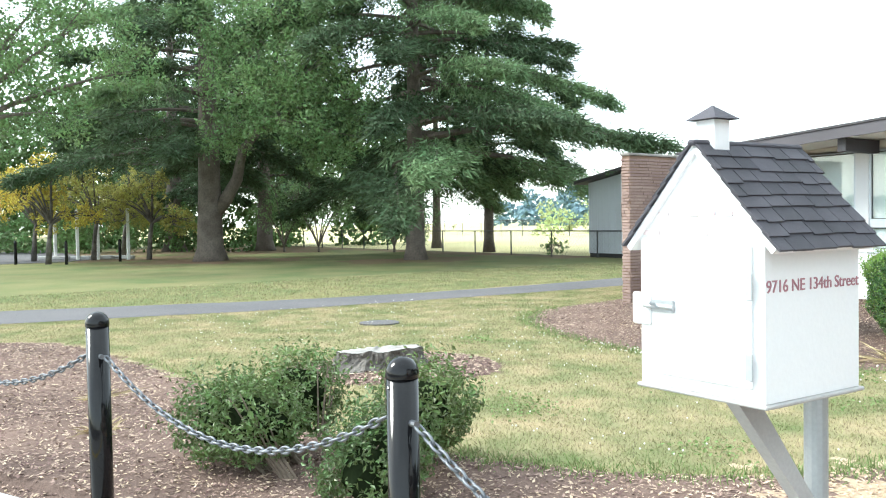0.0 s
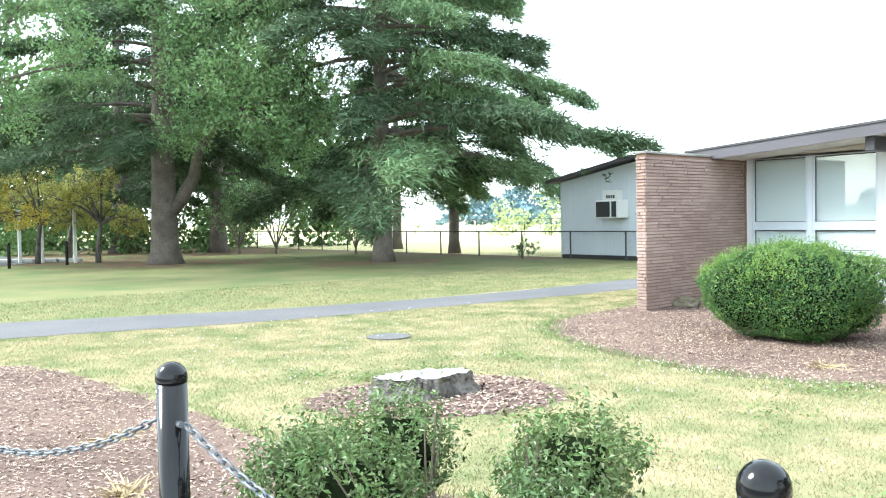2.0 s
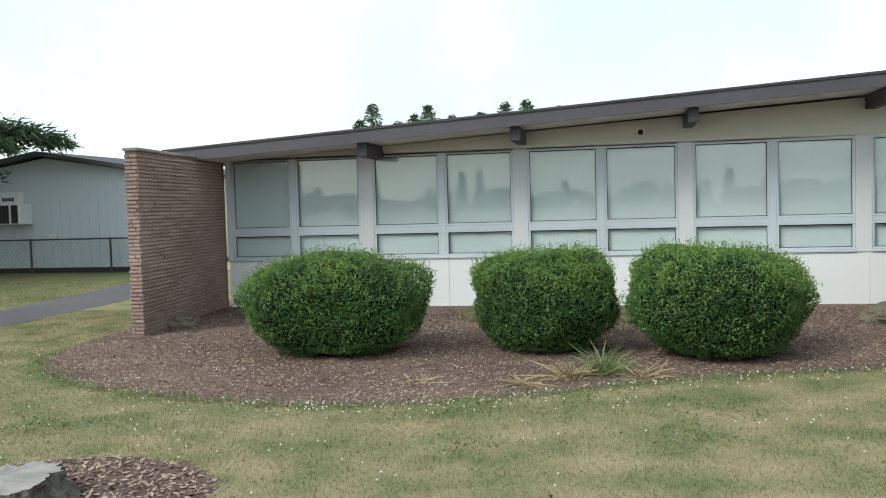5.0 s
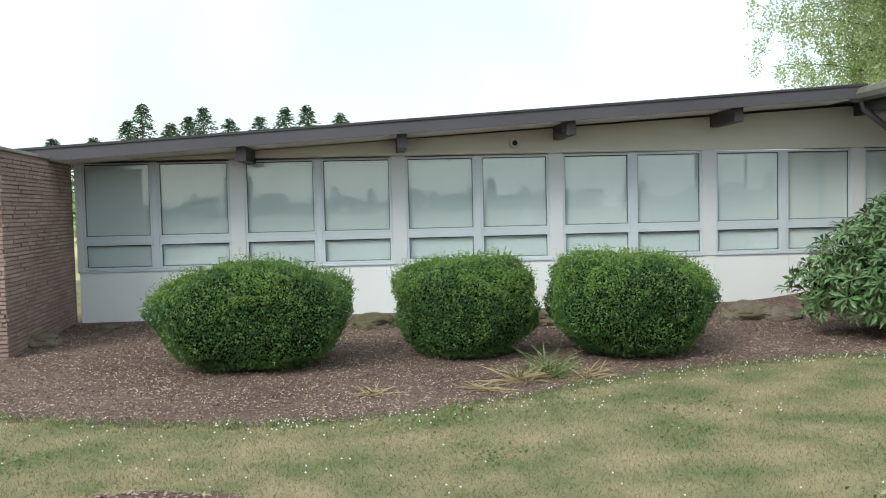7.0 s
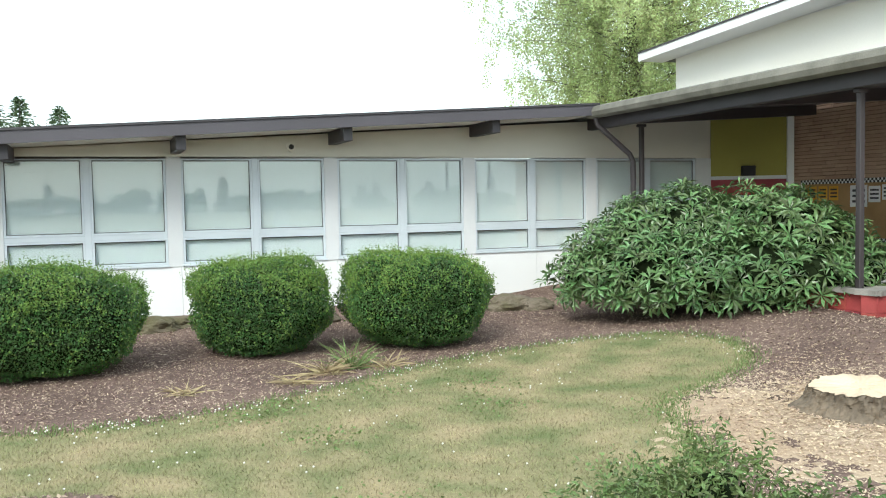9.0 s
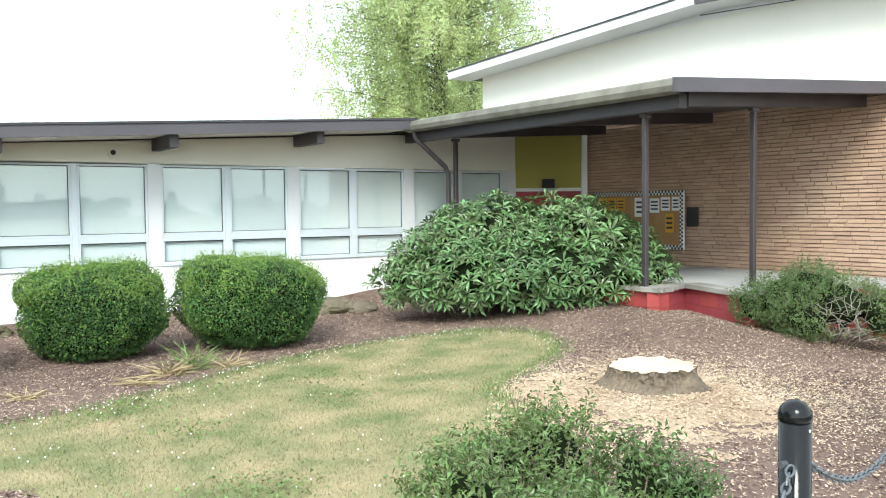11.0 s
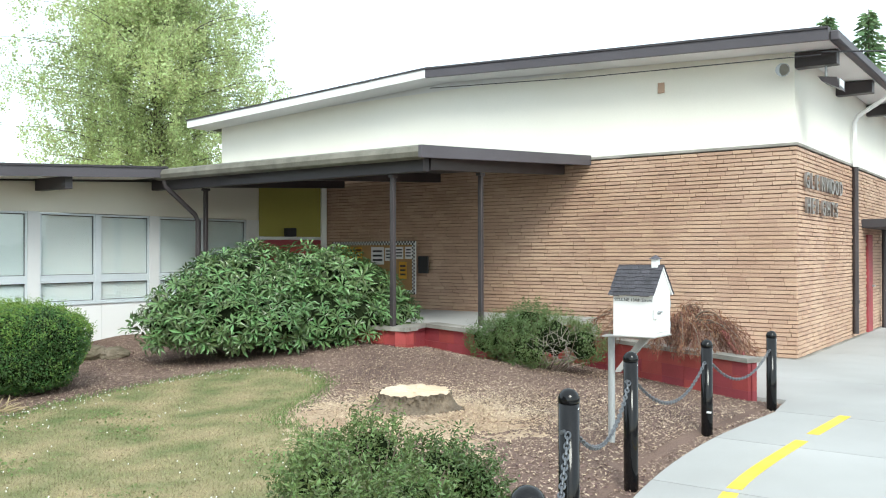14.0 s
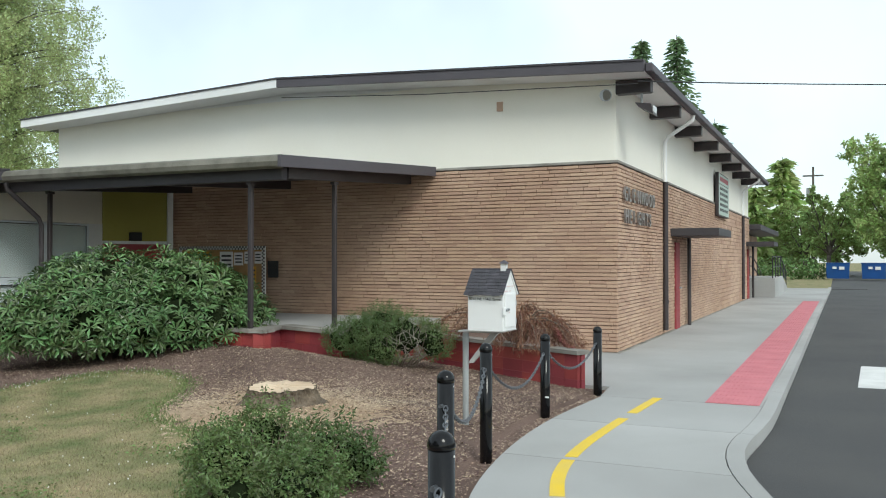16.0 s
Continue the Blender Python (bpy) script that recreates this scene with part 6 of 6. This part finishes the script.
def broadleaf(name, x, y, clumps, n, leaf, material, label, trunk, hang=0.0, limbs=True, bark="bark", cat="tree"):
    """A trunk, limbs to each clump, and leaves in many small bunches with gaps between."""
    s = thing(name, label, cat, at=(x, y, -0.05))
    bm = bmesh.new()
    trunk_mesh(bm, trunk[0], trunk[1], 10, 0.25)
    part("trunk", bm, bark, s, smooth=True)
    top = Vector(trunk[0][-1])
    if limbs:
        bm = bmesh.new()
        for cx, cy, cz, r in clumps:
            e = Vector((cx, cy, cz))
            p = [top.lerp(e, t) + Vector((0, 0, 0.25 * math.sin(math.pi * t))) for t in np.linspace(0, 1, 6)]
            tube(bm, p, list(np.linspace(trunk[1][-1] * 0.7, 0.015, 6)), 6, cap=False)
            for q in range(5):
                o = Vector((random.uniform(-1, 1), random.uniform(-1, 1), random.uniform(-0.3, 1))) * r * 0.8
                tube(bm, [p[4], p[5] + o * 0.5, p[5] + o], [0.02, 0.012, 0.004], 4, cap=False)
        part("limb_mass", bm, bark, s, kind="stuff")
    c = []
    for cx, cy, cz, r in clumps:
        m = max(6, int(n * r * r))
        d = rng.normal(size=(m, 3))
        d /= np.linalg.norm(d, axis=1, keepdims=True)
        bunch = np.array([cx, cy, cz]) + d * r * (0.45 + 0.65 * rng.random(m))[:, None] * [1, 1, 0.8]
        k = 22
        spread = rng.normal(size=(m * k, 3)) * r * 0.11
        if hang:
            spread[:, 2] -= np.abs(rng.normal(size=m * k)) * hang
            spread[:, :2] *= 0.45
        c.append(np.repeat(bunch, k, 0) + spread)
    c = np.concatenate(c)
    c = c[c[:, 2] > 0.15]
    leaves("leaf_mass", c, leaf, material, s, aspect=0.5, kind="stuff")
    return s


cedar(-17.1, 3.75, 20, 0.42, 2.9, 10.0, "tall cedar with drooping blue-green boughs", 110, 0.5, 1.5, seed=5, skip=lambda a, z: (3.4 < a < 5.4 and z < 8) or ((a < 1.35 or a > 6.1) and z < 3.9))
cedar(-23.45, -1.9, 21, 0.6, 4.0, 8.0, "huge dark conifer with a forked trunk", 84, 0.12, 1.5, seed=8, skip=lambda a, z: (a < 1.3 or a > 5.9) and z < 11)
cedar(-20.6, 9.8, 15, 0.27, 3.4, 4.2, "smaller conifer by the fence", 44, 0.2, 1.0, seed=12)
cedar(-27.7, 11.7, 14, 0.28, 4.2, 3.4, "thin conifer by the fence", 36, 0.2, 0.9, seed=14)
cedar(-38.0, 1.0, 16, 0.6, 3.2, 7.5, "old conifer in the shade", 40, 0.05, 1.0, seed=16)
cedar(-33.5, 4.5, 15, 0.5, 3.4, 6.0, "dark conifer among the trees", 40, 0.05, 1.0, seed=18)

OAK = [(5.6, -1.2, 5.9, 1.6), (6.6, -0.3, 5.0, 1.4), (4.6, -0.8, 7.6, 1.7), (7.2, 0.4, 6.6, 1.5), (7.6, 1.0, 4.4, 1.1), (3.4, -1.4, 8.8, 1.6), (6.2, 0.0, 8.6, 1.6), (7.9, 1.8, 5.6, 1.0), (6.4, 1.0, 3.9, 0.9), (5.0, -1.8, 4.6, 1.0)]
broadleaf("oak_tree", -23.2, -1.25, OAK, 50, 0.15, "oak_leaf", "oak with pale green lobed leaves beside the conifer", ([(-0.15, -0.5, 1.9), (0.15, -0.1, 2.5), (0.4, 0.3, 3.3), (0.5, 0.5, 4.4), (1.6, 1.0, 5.4)], [0.24, 0.26, 0.23, 0.2, 0.13]))
LEFT = [(1.2, 5.6, 6.4, 1.3), (1.6, 3.4, 8.6, 1.5), (0.2, 2.0, 4.2, 1.0), (0.5, 1.0, 6.0, 1.7), (2.0, 2.4, 7.0, 1.7), (1.0, 3.6, 5.0, 1.3), (2.6, 4.2, 7.6, 1.5), (-0.8, 0.2, 7.8, 1.8), (1.8, 0.4, 8.8, 1.8)]
broadleaf("maple_tree", -19.5, -11.8, LEFT, 34, 0.14, "oak_leaf", "broad maple reaching over the lawn", ([(0, 0, 0), (0, 0, 2.5), (0.3, 0.4, 4.2)], [0.3, 0.24, 0.18]))
for i, (x, y, h) in enumerate(((-29.8, -7.4, 4.2), (-28.8, -5.2, 4.2), (-27.2, -3.3, 3.7), (-26.3, -7.4, 4.2), (-31.5, -9.6, 4.6), (-32.0, -3.2, 4.2))):
    cl = [((0.5 + 1.25 * ((k * 5 + i) % 7) / 6) * math.cos(k * 2.4 + i), (0.5 + 1.25 * ((k * 5 + i) % 7) / 6) * math.sin(k * 2.4 + i), h * (0.5 + 0.42 * ((k * 3 + i) % 8) / 7 - 0.12 * ((k * 5 + i) % 7) / 6), 0.42 + 0.3 * math.sin(k * 1.7 + i) ** 2) for k in range(16)]
    tone = "gold_leaf" if i in (0, 3, 4) else "olive_leaf"
    broadleaf("golden_tree", x, y, cl, 48, 0.11, tone, "small spreading tree with golden leaves" if tone == "gold_leaf" else "small spreading tree with olive green leaves", ([(0, 0, 0), (0.05, 0.05, 1.0), (0.2, 0.1, 1.6)], [0.11, 0.09, 0.07]), bark="grey_bark")
for x, y, h, r in ((-28.4, 5.2, 4.3, 1.7), (-30.3, 4.2, 3.6, 1.3), (-24.5, 7.2, 2.3, 0.9)):
    cl = [(r * 0.8 * math.cos(k * 1.1), r * 0.8 * math.sin(k * 1.1), h * (0.45 + 0.4 * (k % 3) / 2), r * 0.6) for k in range(8)]
    broadleaf("lawn_bush", x, y, cl, 30, 0.11, "oak_leaf", "loose many-stemmed green bush on the lawn", ([(0, 0, 0), (0, 0, 0.3)], [0.06, 0.05]), cat="bush")
broadleaf("fence_bush", -14.3, 8.0, [(0, 0, 0.45, 0.4), (0.35, 0.1, 0.4, 0.35), (-0.3, 0, 0.35, 0.3)], 60, 0.09, "far_leaf", "small leafy bush beside the fence", ([(0, 0, 0), (0, 0, 0.2)], [0.03, 0.02]), cat="bush")


def thicket(name, spots, n, leaf, material, label, lumps=7):
    """A far belt of trees: many uneven crowns in one mass."""
    c = []
    for x, y, h, w in spots:
        for k in range(lumps):
            q = k / (lumps - 1)
            r = w * (0.35 + 0.35 * math.sin(math.pi * (0.15 + 0.8 * q)))
            m = int(n * r * r)
            d = rng.normal(size=(m, 3))
            d /= np.linalg.norm(d, axis=1, keepdims=True)
            c.append(np.array([x + rng.normal() * w * 0.3, y + rng.normal() * w * 0.3, h * (0.08 + 0.84 * q)]) + d * np.array([r, r, h / lumps * 0.9]) * (0.6 + 0.5 * rng.random(m))[:, None])
    c = np.concatenate(c)
    c = c[c[:, 2] > 0]
    ob = leaves(name, c, leaf, material, None, label, aspect=0.7, kind="stuff")
    return ob


thicket("far_woods", [(-62 + 2.3 * k, -16 + 2.9 * k, 13 + 3 * math.sin(k * 1.7), 4.0) for k in range(11)], 110, 0.42, "far_leaf", "dense dark woods beyond the lawn")
thicket("hedge", [(-48 + 1.6 * k, -12 + 1.9 * k, 2.6 + 0.5 * math.sin(k * 1.3), 1.9) for k in range(9)], 220, 0.24, "far_leaf", "green hedge and undergrowth", 4)
thicket("field_bushes", [(-44 + 3.4 * k, 34 + 0.4 * k + 2 * math.sin(k), 2.6 + 0.9 * math.sin(k * 2.2), 2.3) for k in range(14)], 70, 0.34, "birch_leaf", "bright green bushes across the field", 4)
# the pale blue leaf colour carries the haze of distance
thicket("far_tree_line", [(-150 + 7 * k, 112 + 3 * math.sin(k * 1.1), 6.5 + 2.5 * math.sin(k * 2.6), 5) for k in range(24)], 14, 1.1, "far_blue", "distant tree line with haze put into its colour", 5)


def spire(name, x, y, h, w, label, material="needle", tiers=26, size=0.6, z0=0.0):
    """A far conifer: a straight trunk with tiers of short boughs."""
    s = thing(name, label, "tree", at=(x, y, z0))
    bm = bmesh.new()
    tube(bm, [(0, 0, 0), (0, 0, h * 0.6), (0, 0, h)], [h * 0.016, h * 0.010, 0.02], 6)
    part("trunk", bm, "bark", s)
    b, wy, ln = [], [], []
    for i in range(tiers):
        q = i / tiers
        z = h * (0.12 + 0.87 * q)
        L = w * (1 - q) ** 0.85 * random.uniform(0.75, 1.1) + 0.15
        for k in range(11):
            a = random.uniform(0, 6.3)
            for t in np.linspace(0.1, 1, 4):
                b.append((L * t * math.cos(a), L * t * math.sin(a), z - 0.22 * L * t + random.uniform(-0.2, 0.2)))
                wy.append((math.cos(a) + random.uniform(-0.6, 0.6), math.sin(a) + random.uniform(-0.6, 0.6), random.uniform(-0.5, 0.35)))
    strips("bough_mass", b, wy, size * 1.2, size * 0.5, 0.25, material, s, kind="stuff")
    return s


for k, (x, y, h) in enumerate(((-25.4, 82, 9.6), (-21.8, 82, 10.8), (-20, 81, 11.8), (-17.1, 81, 10.9), (-13.6, 81, 12.0), (-10.7, 80, 10.0), (-7.5, 80, 11.4), (-4.8, 79, 11.6), (-2.5, 79, 11.2), (1.0, 79, 11.5), (-30, 83, 9.0), (-15.4, 82, 10.6))):
    spire("far_conifer", x, y, h + 0.4 + 0.6 * (k % 3), 5.0, "dark conifer far behind the classroom roof", "needle", tiers=60, size=0.25)
# across the drive, behind the path walked
for k in range(26):
    x = -150 + k * 13 + random.uniform(-5, 5)
    spire("far_conifer", x, -260 + random.uniform(-15, 15), random.choice((8, 9, 11, 13, 7)), random.uniform(1.3, 2.0), "tall conifer far across the drive", tiers=18, size=0.8)
thicket("roadside_woods", [(-210 + 16 * k, -270 + 6 * math.sin(k), 5.5 + 1.2 * math.sin(k * 1.9), 9) for k in range(28)], 9, 1.6, "far_leaf", "belt of trees across the drive", 5)
spire("conifer_tree", 61.0, -2.25, 17.0, 3.4, "conifer rising behind the hall roof", "needle_pale", 80, 0.3)
spire("conifer_tree", 62.5, -4.4, 17.4, 3.6, "conifer rising behind the hall roof", "needle_pale", 80, 0.3)
spire("conifer_tree", 65.3, -6.6, 11.8, 1.8, "conifer rising behind the hall roof", "needle_pale", 24, 0.5)
spire("conifer_tree", 103, -9.1, 13.0, 3.2, "grey-green conifer beyond the yard", "yard_leaf", 26, 0.8)
spire("conifer_tree", 101, -6.4, 9.8, 3.0, "grey-green conifer beyond the yard", "yard_leaf", 22, 0.8)


def birch(x, y):
    """A weeping birch: pale limbs with long hanging curtains of small leaves."""
    s = thing("weeping_birch", "tall weeping birch with yellow-green hanging foliage", "tree", at=(x, y, 0))
    bm = bmesh.new()
    trunk_mesh(bm, [(0, 0, 0), (0, 0, 4), (0.3, 0, 9), (0.2, 0.3, 16)], [0.35, 0.28, 0.18, 0.04])
    part("trunk", bm, "grey_bark", s)
    bm = bmesh.new()
    c = []
    for i in range(120):
        a, q = i * 2.399, i / 120
        z = 4.5 + 11.5 * q
        L = (7.4 * math.sin(math.pi * (0.26 + 0.62 * q)) + 0.6) * random.uniform(0.45, 1.08)
        d = np.array([math.cos(a), math.sin(a), 0])
        p = [np.array([0, 0, z]) + d * L * t + np.array([0, 0, L * (0.55 * t - 0.35 * t * t)]) for t in np.linspace(0, 1, 6)]
        tube(bm, [tuple(v) for v in p], list(np.linspace(0.05, 0.008, 6)), 4, cap=False)
        for t in np.linspace(0.25, 1.0, 18):
            base = np.array([0, 0, z]) + d * L * t + np.array([0, 0, L * (0.55 * t - 0.35 * t * t)]) + rng.normal(size=3) * [0.5, 0.5, 0.25]
            ln = random.uniform(0.5, 1.9)
            m = int(64 * ln)
            u = rng.random(m)
            c.append(base + np.stack([rng.normal(size=m) * 0.17, rng.normal(size=m) * 0.17, -u * ln], 1))
    part("limb_mass", bm, "grey_bark", s, kind="stuff")
    leaves("leaf_curtain", np.concatenate(c), 0.15, "birch_leaf", s, aspect=0.55, kind="stuff")


birch(29.6, 24.2)
for x, y, h, w in ((90, -19.5, 12.5, 5), (97, -24, 12, 5), (94.0, -13.8, 8.5, 3.2), (99, -11.5, 7.5, 3.2), (104, -14.5, 7, 3.5), (112, -20, 12, 5), (86, -25.5, 11, 4.5)):
    cl = [(w * 0.55 * math.cos(k * 2.4) * (0.5 + 0.5 * ((k * 7) % 5) / 4), w * 0.55 * math.sin(k * 2.4), h * (0.28 + 0.66 * k / 11), w * 0.36) for k in range(12)]
    broadleaf("yard_tree", x, y, cl, 12, 0.42, "yard_leaf", "full green tree beyond the yard", ([(0, 0, 0), (0, 0, h * 0.25)], [0.25, 0.18]))
thicket("yard_hedge", [(76 + 0.8 * k, -7.5 - 0.75 * k, 1.5, 1.5) for k in range(8)], 160, 0.25, "far_leaf", "low hedge along the yard", 3)


# ---- fence, shed, yard ----
def fence(y, x0, x1, step, h, label):
    fe = thing("chain_link_fence", label, "fence")
    x = x0
    while x < x1:
        bm = bmesh.new()
        tube(bm, [(x, y, -0.05), (x, y, h)], 0.03, 8)
        part("post", bm, "fence_wire", fe)
        x += step
    bm = bmesh.new()
    tube(bm, [(x0, y, h - 0.03), (x1, y, h - 0.03)], 0.022, 6)
    part("rail", bm, "fence_wire", fe)
    v, f = [], []
    for sgn in (1, -1):
        for q in np.arange(x0 - h, x1 + h, 0.16):
            a, b = max(q, x0), min(q + h, x1)
            if b > a:
                za, zb = (a - q), (b - q)
                if sgn < 0:
                    za, zb = h - za, h - zb
                j = len(v)
                v += [(a, y, za), (b, y, zb), (b, y, zb + 0.008), (a, y, za + 0.008)]
                f.append((j, j + 1, j + 2, j + 3))
    raw("mesh_wire", v, f, "fence_wire", fe, kind="stuff")


fence(8.6, -45, -6.2, 2.5, 1.0, "dark chain-link fence along the lawn")
fence(34, -90, -4, 3.0, 1.4, "grey chain-link fence across the field")


def shed():
    sh = thing("portable_classroom", "pale blue-grey portable classroom with low gable roof", "shed", at=(-13.3, 8.95, 0))
    w, d, ze, zp = 7.2, 9.0, 2.72, 3.36
    bm = bmesh.new()
    pts = [(0, 0.15), (w, 0.15), (w, ze), (w / 2, zp - 0.06), (0, ze)]
    a = [bm.verts.new((x, 0, z)) for x, z in pts]
    b = [bm.verts.new((x, d, z)) for x, z in pts]
    bm.faces.new(a), bm.faces.new(b[::-1])
    for i in range(5):
        bm.faces.new((a[i], b[i], b[(i + 1) % 5], a[(i + 1) % 5]))
    bmesh.ops.recalc_face_normals(bm, faces=bm.faces)
    part("wall", bm, "siding", sh)
    for k in range(24):
        x = 0.3 * k + 0.15
        part("batten", boxes((x - 0.012, -0.012, 0.16, x + 0.012, -0.001, ze - 0.02)), "siding", sh)
    for x0, x1, z0, z1 in ((-0.35, w / 2, ze - 0.04, zp), (w / 2, w + 0.35, zp, ze - 0.04)):
        bm = bmesh.new()
        hexa(bm, [(x0, -0.4, z0), (x1, -0.4, z1), (x1, d + 0.3, z1), (x0, d + 0.3, z0), (x0, -0.4, z0 + 0.12), (x1, -0.4, z1 + 0.12), (x1, d + 0.3, z1 + 0.12), (x0, d + 0.3, z0 + 0.12)])
        part("roof_slope", bm, "trim", sh)
    part("skirt", boxes((0.02, 0.03, 0, w - 0.02, d, 0.149)), "dark_void", sh)
    ac = thing("air_conditioner", "white wall-mounted air conditioner unit", "air conditioner", at=(-11.15, 8.945, 0))
    part("case", boxes((0, -0.55, 1.42, 1.0, -0.001, 2.02), bevel=0.02), "ac_metal", ac)
    part("grille", boxes((0.06, -0.575, 1.46, 0.66, -0.551, 1.97), bevel=0.005), "dark_void", ac)
    part("grille", boxes((0.74, -0.575, 1.46, 0.94, -0.551, 1.97), bevel=0.005), "dark_void", ac)
    part("panel", boxes((0.02, -0.2, 2.03, 0.75, -0.002, 2.35), bevel=0.01), "ac_metal", ac)
    for k in range(4):
        part("louvre", boxes((0.2 + k * 0.1, -0.212, 2.09, 0.27 + k * 0.1, -0.201, 2.19)), "dark_void", ac)
    mt = thing("wall_meter", "small pale meter box with pipes", "meter", at=(-9.6, 8.95, 0))
    part("case", boxes((0, -0.06, 1.0, 0.22, -0.002, 1.14), bevel=0.01), "ac_metal", mt)


shed()


def far_bits():
    for x, y in ((-27.4, -8.4), (-25.4, -6.9), (-26.3, -4.7)):
        b = thing("bollard", "black bollard at the edge of the car park", "bollard", "bollards by the car park", at=(x, y, 0))
        bm = bmesh.new()
        tube(bm, [(0, 0, -0.05), (0, 0, 0.86), (0, 0, 0.93)], [0.06, 0.06, 0.03], 12)
        part("post", bm, "black_gloss", b)
    bm = bmesh.new()
    prism(bm, [(-48, -22), (-28.6, -16), (-27.9, -6.6), (-30, -4.6), (-48, -4)], -0.2, 0.018)
    part("car_park", bm, "path", None, "grey asphalt car park beyond the lawn", kind="structure")
    for k in range(4):
        w = thing("wheel_stop", "pale concrete wheel stop", "wheel stop", "wheel stops in the car park", at=(-31.0 + 0.7 * k, -6.4 + 0.75 * k, 0.015), rz=40)
        part("block", boxes((-0.8, -0.08, 0, 0.8, 0.08, 0.16), bevel=0.03), "concrete", w)
    for x, y in ((-30.0, -5.6), (-29.3, -4.9), (-28.2, -3.9), (-31.2, -6.3)):
        p = thing("sign_post", "pale square post at the car park edge", "post", "posts by the car park", at=(x, y, 0))
        part("post", boxes((-0.06, -0.06, -0.05, 0.06, 0.06, 2.2), bevel=0.01), "paper", p)
    for y in (-14.6, -17.3):
        bn = thing("skip_bin", "blue steel wheeled rubbish skip", "skip", "skips in the yard", at=(80.8, y, -0.09), rz=0)
        bm = bmesh.new()
        hexa(bm, [(-0.6, -0.85, 0.15), (0.6, -0.85, 0.15), (0.6, 0.85, 0.15), (-0.6, 0.85, 0.15), (-0.85, -0.9, 1.4), (0.85, -0.9, 1.4), (0.85, 0.9, 1.4), (-0.85, 0.9, 1.4)])
        part("body", bm, "bin_blue", bn)
        part("rim", boxes((-0.9, -0.95, 1.401, 0.9, 0.95, 1.47), bevel=0.02), "bin_blue", bn)
        part("notice", boxes((-0.84, -0.5, 0.9, -0.79, -0.1, 1.15)), "paper", bn)
        part("notice", boxes((-0.84, 0.1, 0.95, -0.79, 0.4, 1.15)), "paper", bn)
    po = thing("utility_pole", "weathered wooden utility pole with crossarm", "utility pole", at=(98.6, -12.3, 0))
    bm = bmesh.new()
    tube(bm, [(0, 0, -0.2), (0, 0, 11.3)], [0.17, 0.11], 8)
    part("pole", bm, "grey_bark", po)
    part("crossarm", boxes((-0.08, -1.0, 10.3, 0.08, 1.0, 10.45)), "grey_bark", po)
    part("transformer", boxes((-0.3, 0.15, 8.2, 0.3, 0.65, 9.1), bevel=0.05), "galvanised", po)
    wi = thing("overhead_cable", "thin black overhead cable from the hall roof", "cable")
    bm = bmesh.new()
    a, b = Vector((15.7, -11.5, 4.75)), Vector((60, -42, 12.5))
    tube(bm, [a.lerp(b, t) - Vector((0, 0, 3 * t * (1 - t))) for t in np.linspace(0, 1, 24)], 0.012, 5)
    part("wire", bm, "ink", wi)
    wi2 = thing("service_wire", "black wire along the eaves", "cable")
    bm = bmesh.new()
    tube(bm, [(15.66, -11.5, 4.70), (15.62, -7.5, 4.83), (15.62, -4.2, 5.02)], 0.009, 5)
    part("wire", bm, "ink", wi2)
    # lower wing, ramp and railings past the hall
    wg = thing("low_wing", "lower brick wing past the hall", "building", kind="structure")
    part("wall", boxes((40.4, -10.5, -0.1, 52, 2, 2.9)), "brick", wg)
    part("roof", boxes((40.3, -11.6, 2.95, 52.5, 2.2, 3.2), bevel=0.02), "trim", wg)
    rp = thing("ramp", "concrete ramp with black steel handrails", "ramp", kind="structure")
    part("landing", boxes((41.2, -12.1, -0.1, 47, -10.6, 0.85), bevel=0.01), "concrete", rp)
    bm = bmesh.new()
    hexa(bm, [(47, -12.1, -0.1), (52, -12.1, -0.1), (52, -10.6, -0.1), (47, -10.6, -0.1), (47, -12.1, 0.85), (52, -12.1, 0.02), (52, -10.6, 0.02), (47, -10.6, 0.85)])
    part("slope", bm, "concrete", rp)
    for y in (-12.0, -10.7):
        for z in (0.5, 0.95):
            bm = bmesh.new()
            tube(bm, [(41.3, y, 0.85 + z), (47, y, 0.85 + z), (52, y, 0.05 + z)], 0.03, 6)
            part("handrail", bm, "ink", rp)
        for x in (41.3, 43.2, 45.1, 47, 49.5, 52):
            zb = 0.85 if x <= 47 else 0.85 - 0.166 * (x - 47)
            bm = bmesh.new()
            tube(bm, [(x, y, zb - 0.05), (x, y, zb + 0.95)], 0.028, 6)
            part("rail_post", bm, "ink", rp)
    ho = thing("far_house", "white house with grey roof among trees", "house", at=(138, -7.5, 0))
    part("wall", boxes((-4, -4, 0, 4, 4, 3.0)), "white_wall", ho)
    bm = bmesh.new()
    v = [bm.verts.new(q) for q in ((-4.5, -4.6, 3.0), (-4.5, 4.6, 3.0), (4.5, 4.6, 3.0), (4.5, -4.6, 3.0), (-4.5, 0, 5.4), (4.5, 0, 5.4))]
    for q in ((0, 1, 4), (2, 3, 5), (0, 4, 5, 3), (1, 2, 5, 4), (0, 3, 2, 1)):
        bm.faces.new([v[i] for i in q])
    part("roof", bm, "roofing", ho)
    part("window", boxes((-4.06, -1.5, 1.0, -4.001, -0.3, 2.2)), "dark_void", ho)


far_bits()
# dark disc added to stand for a bare patch of earth
dr = thing("earth_patch", "flat dark disc for a bare patch of earth in the lawn", "drain", at=(-0.35, -7.35, 0.004))
bm = bmesh.new()
tube(bm, [(0, 0, -0.03), (0, 0, 0.016)], 0.28, 24)
part("earth_disc", bm, "path", dr)
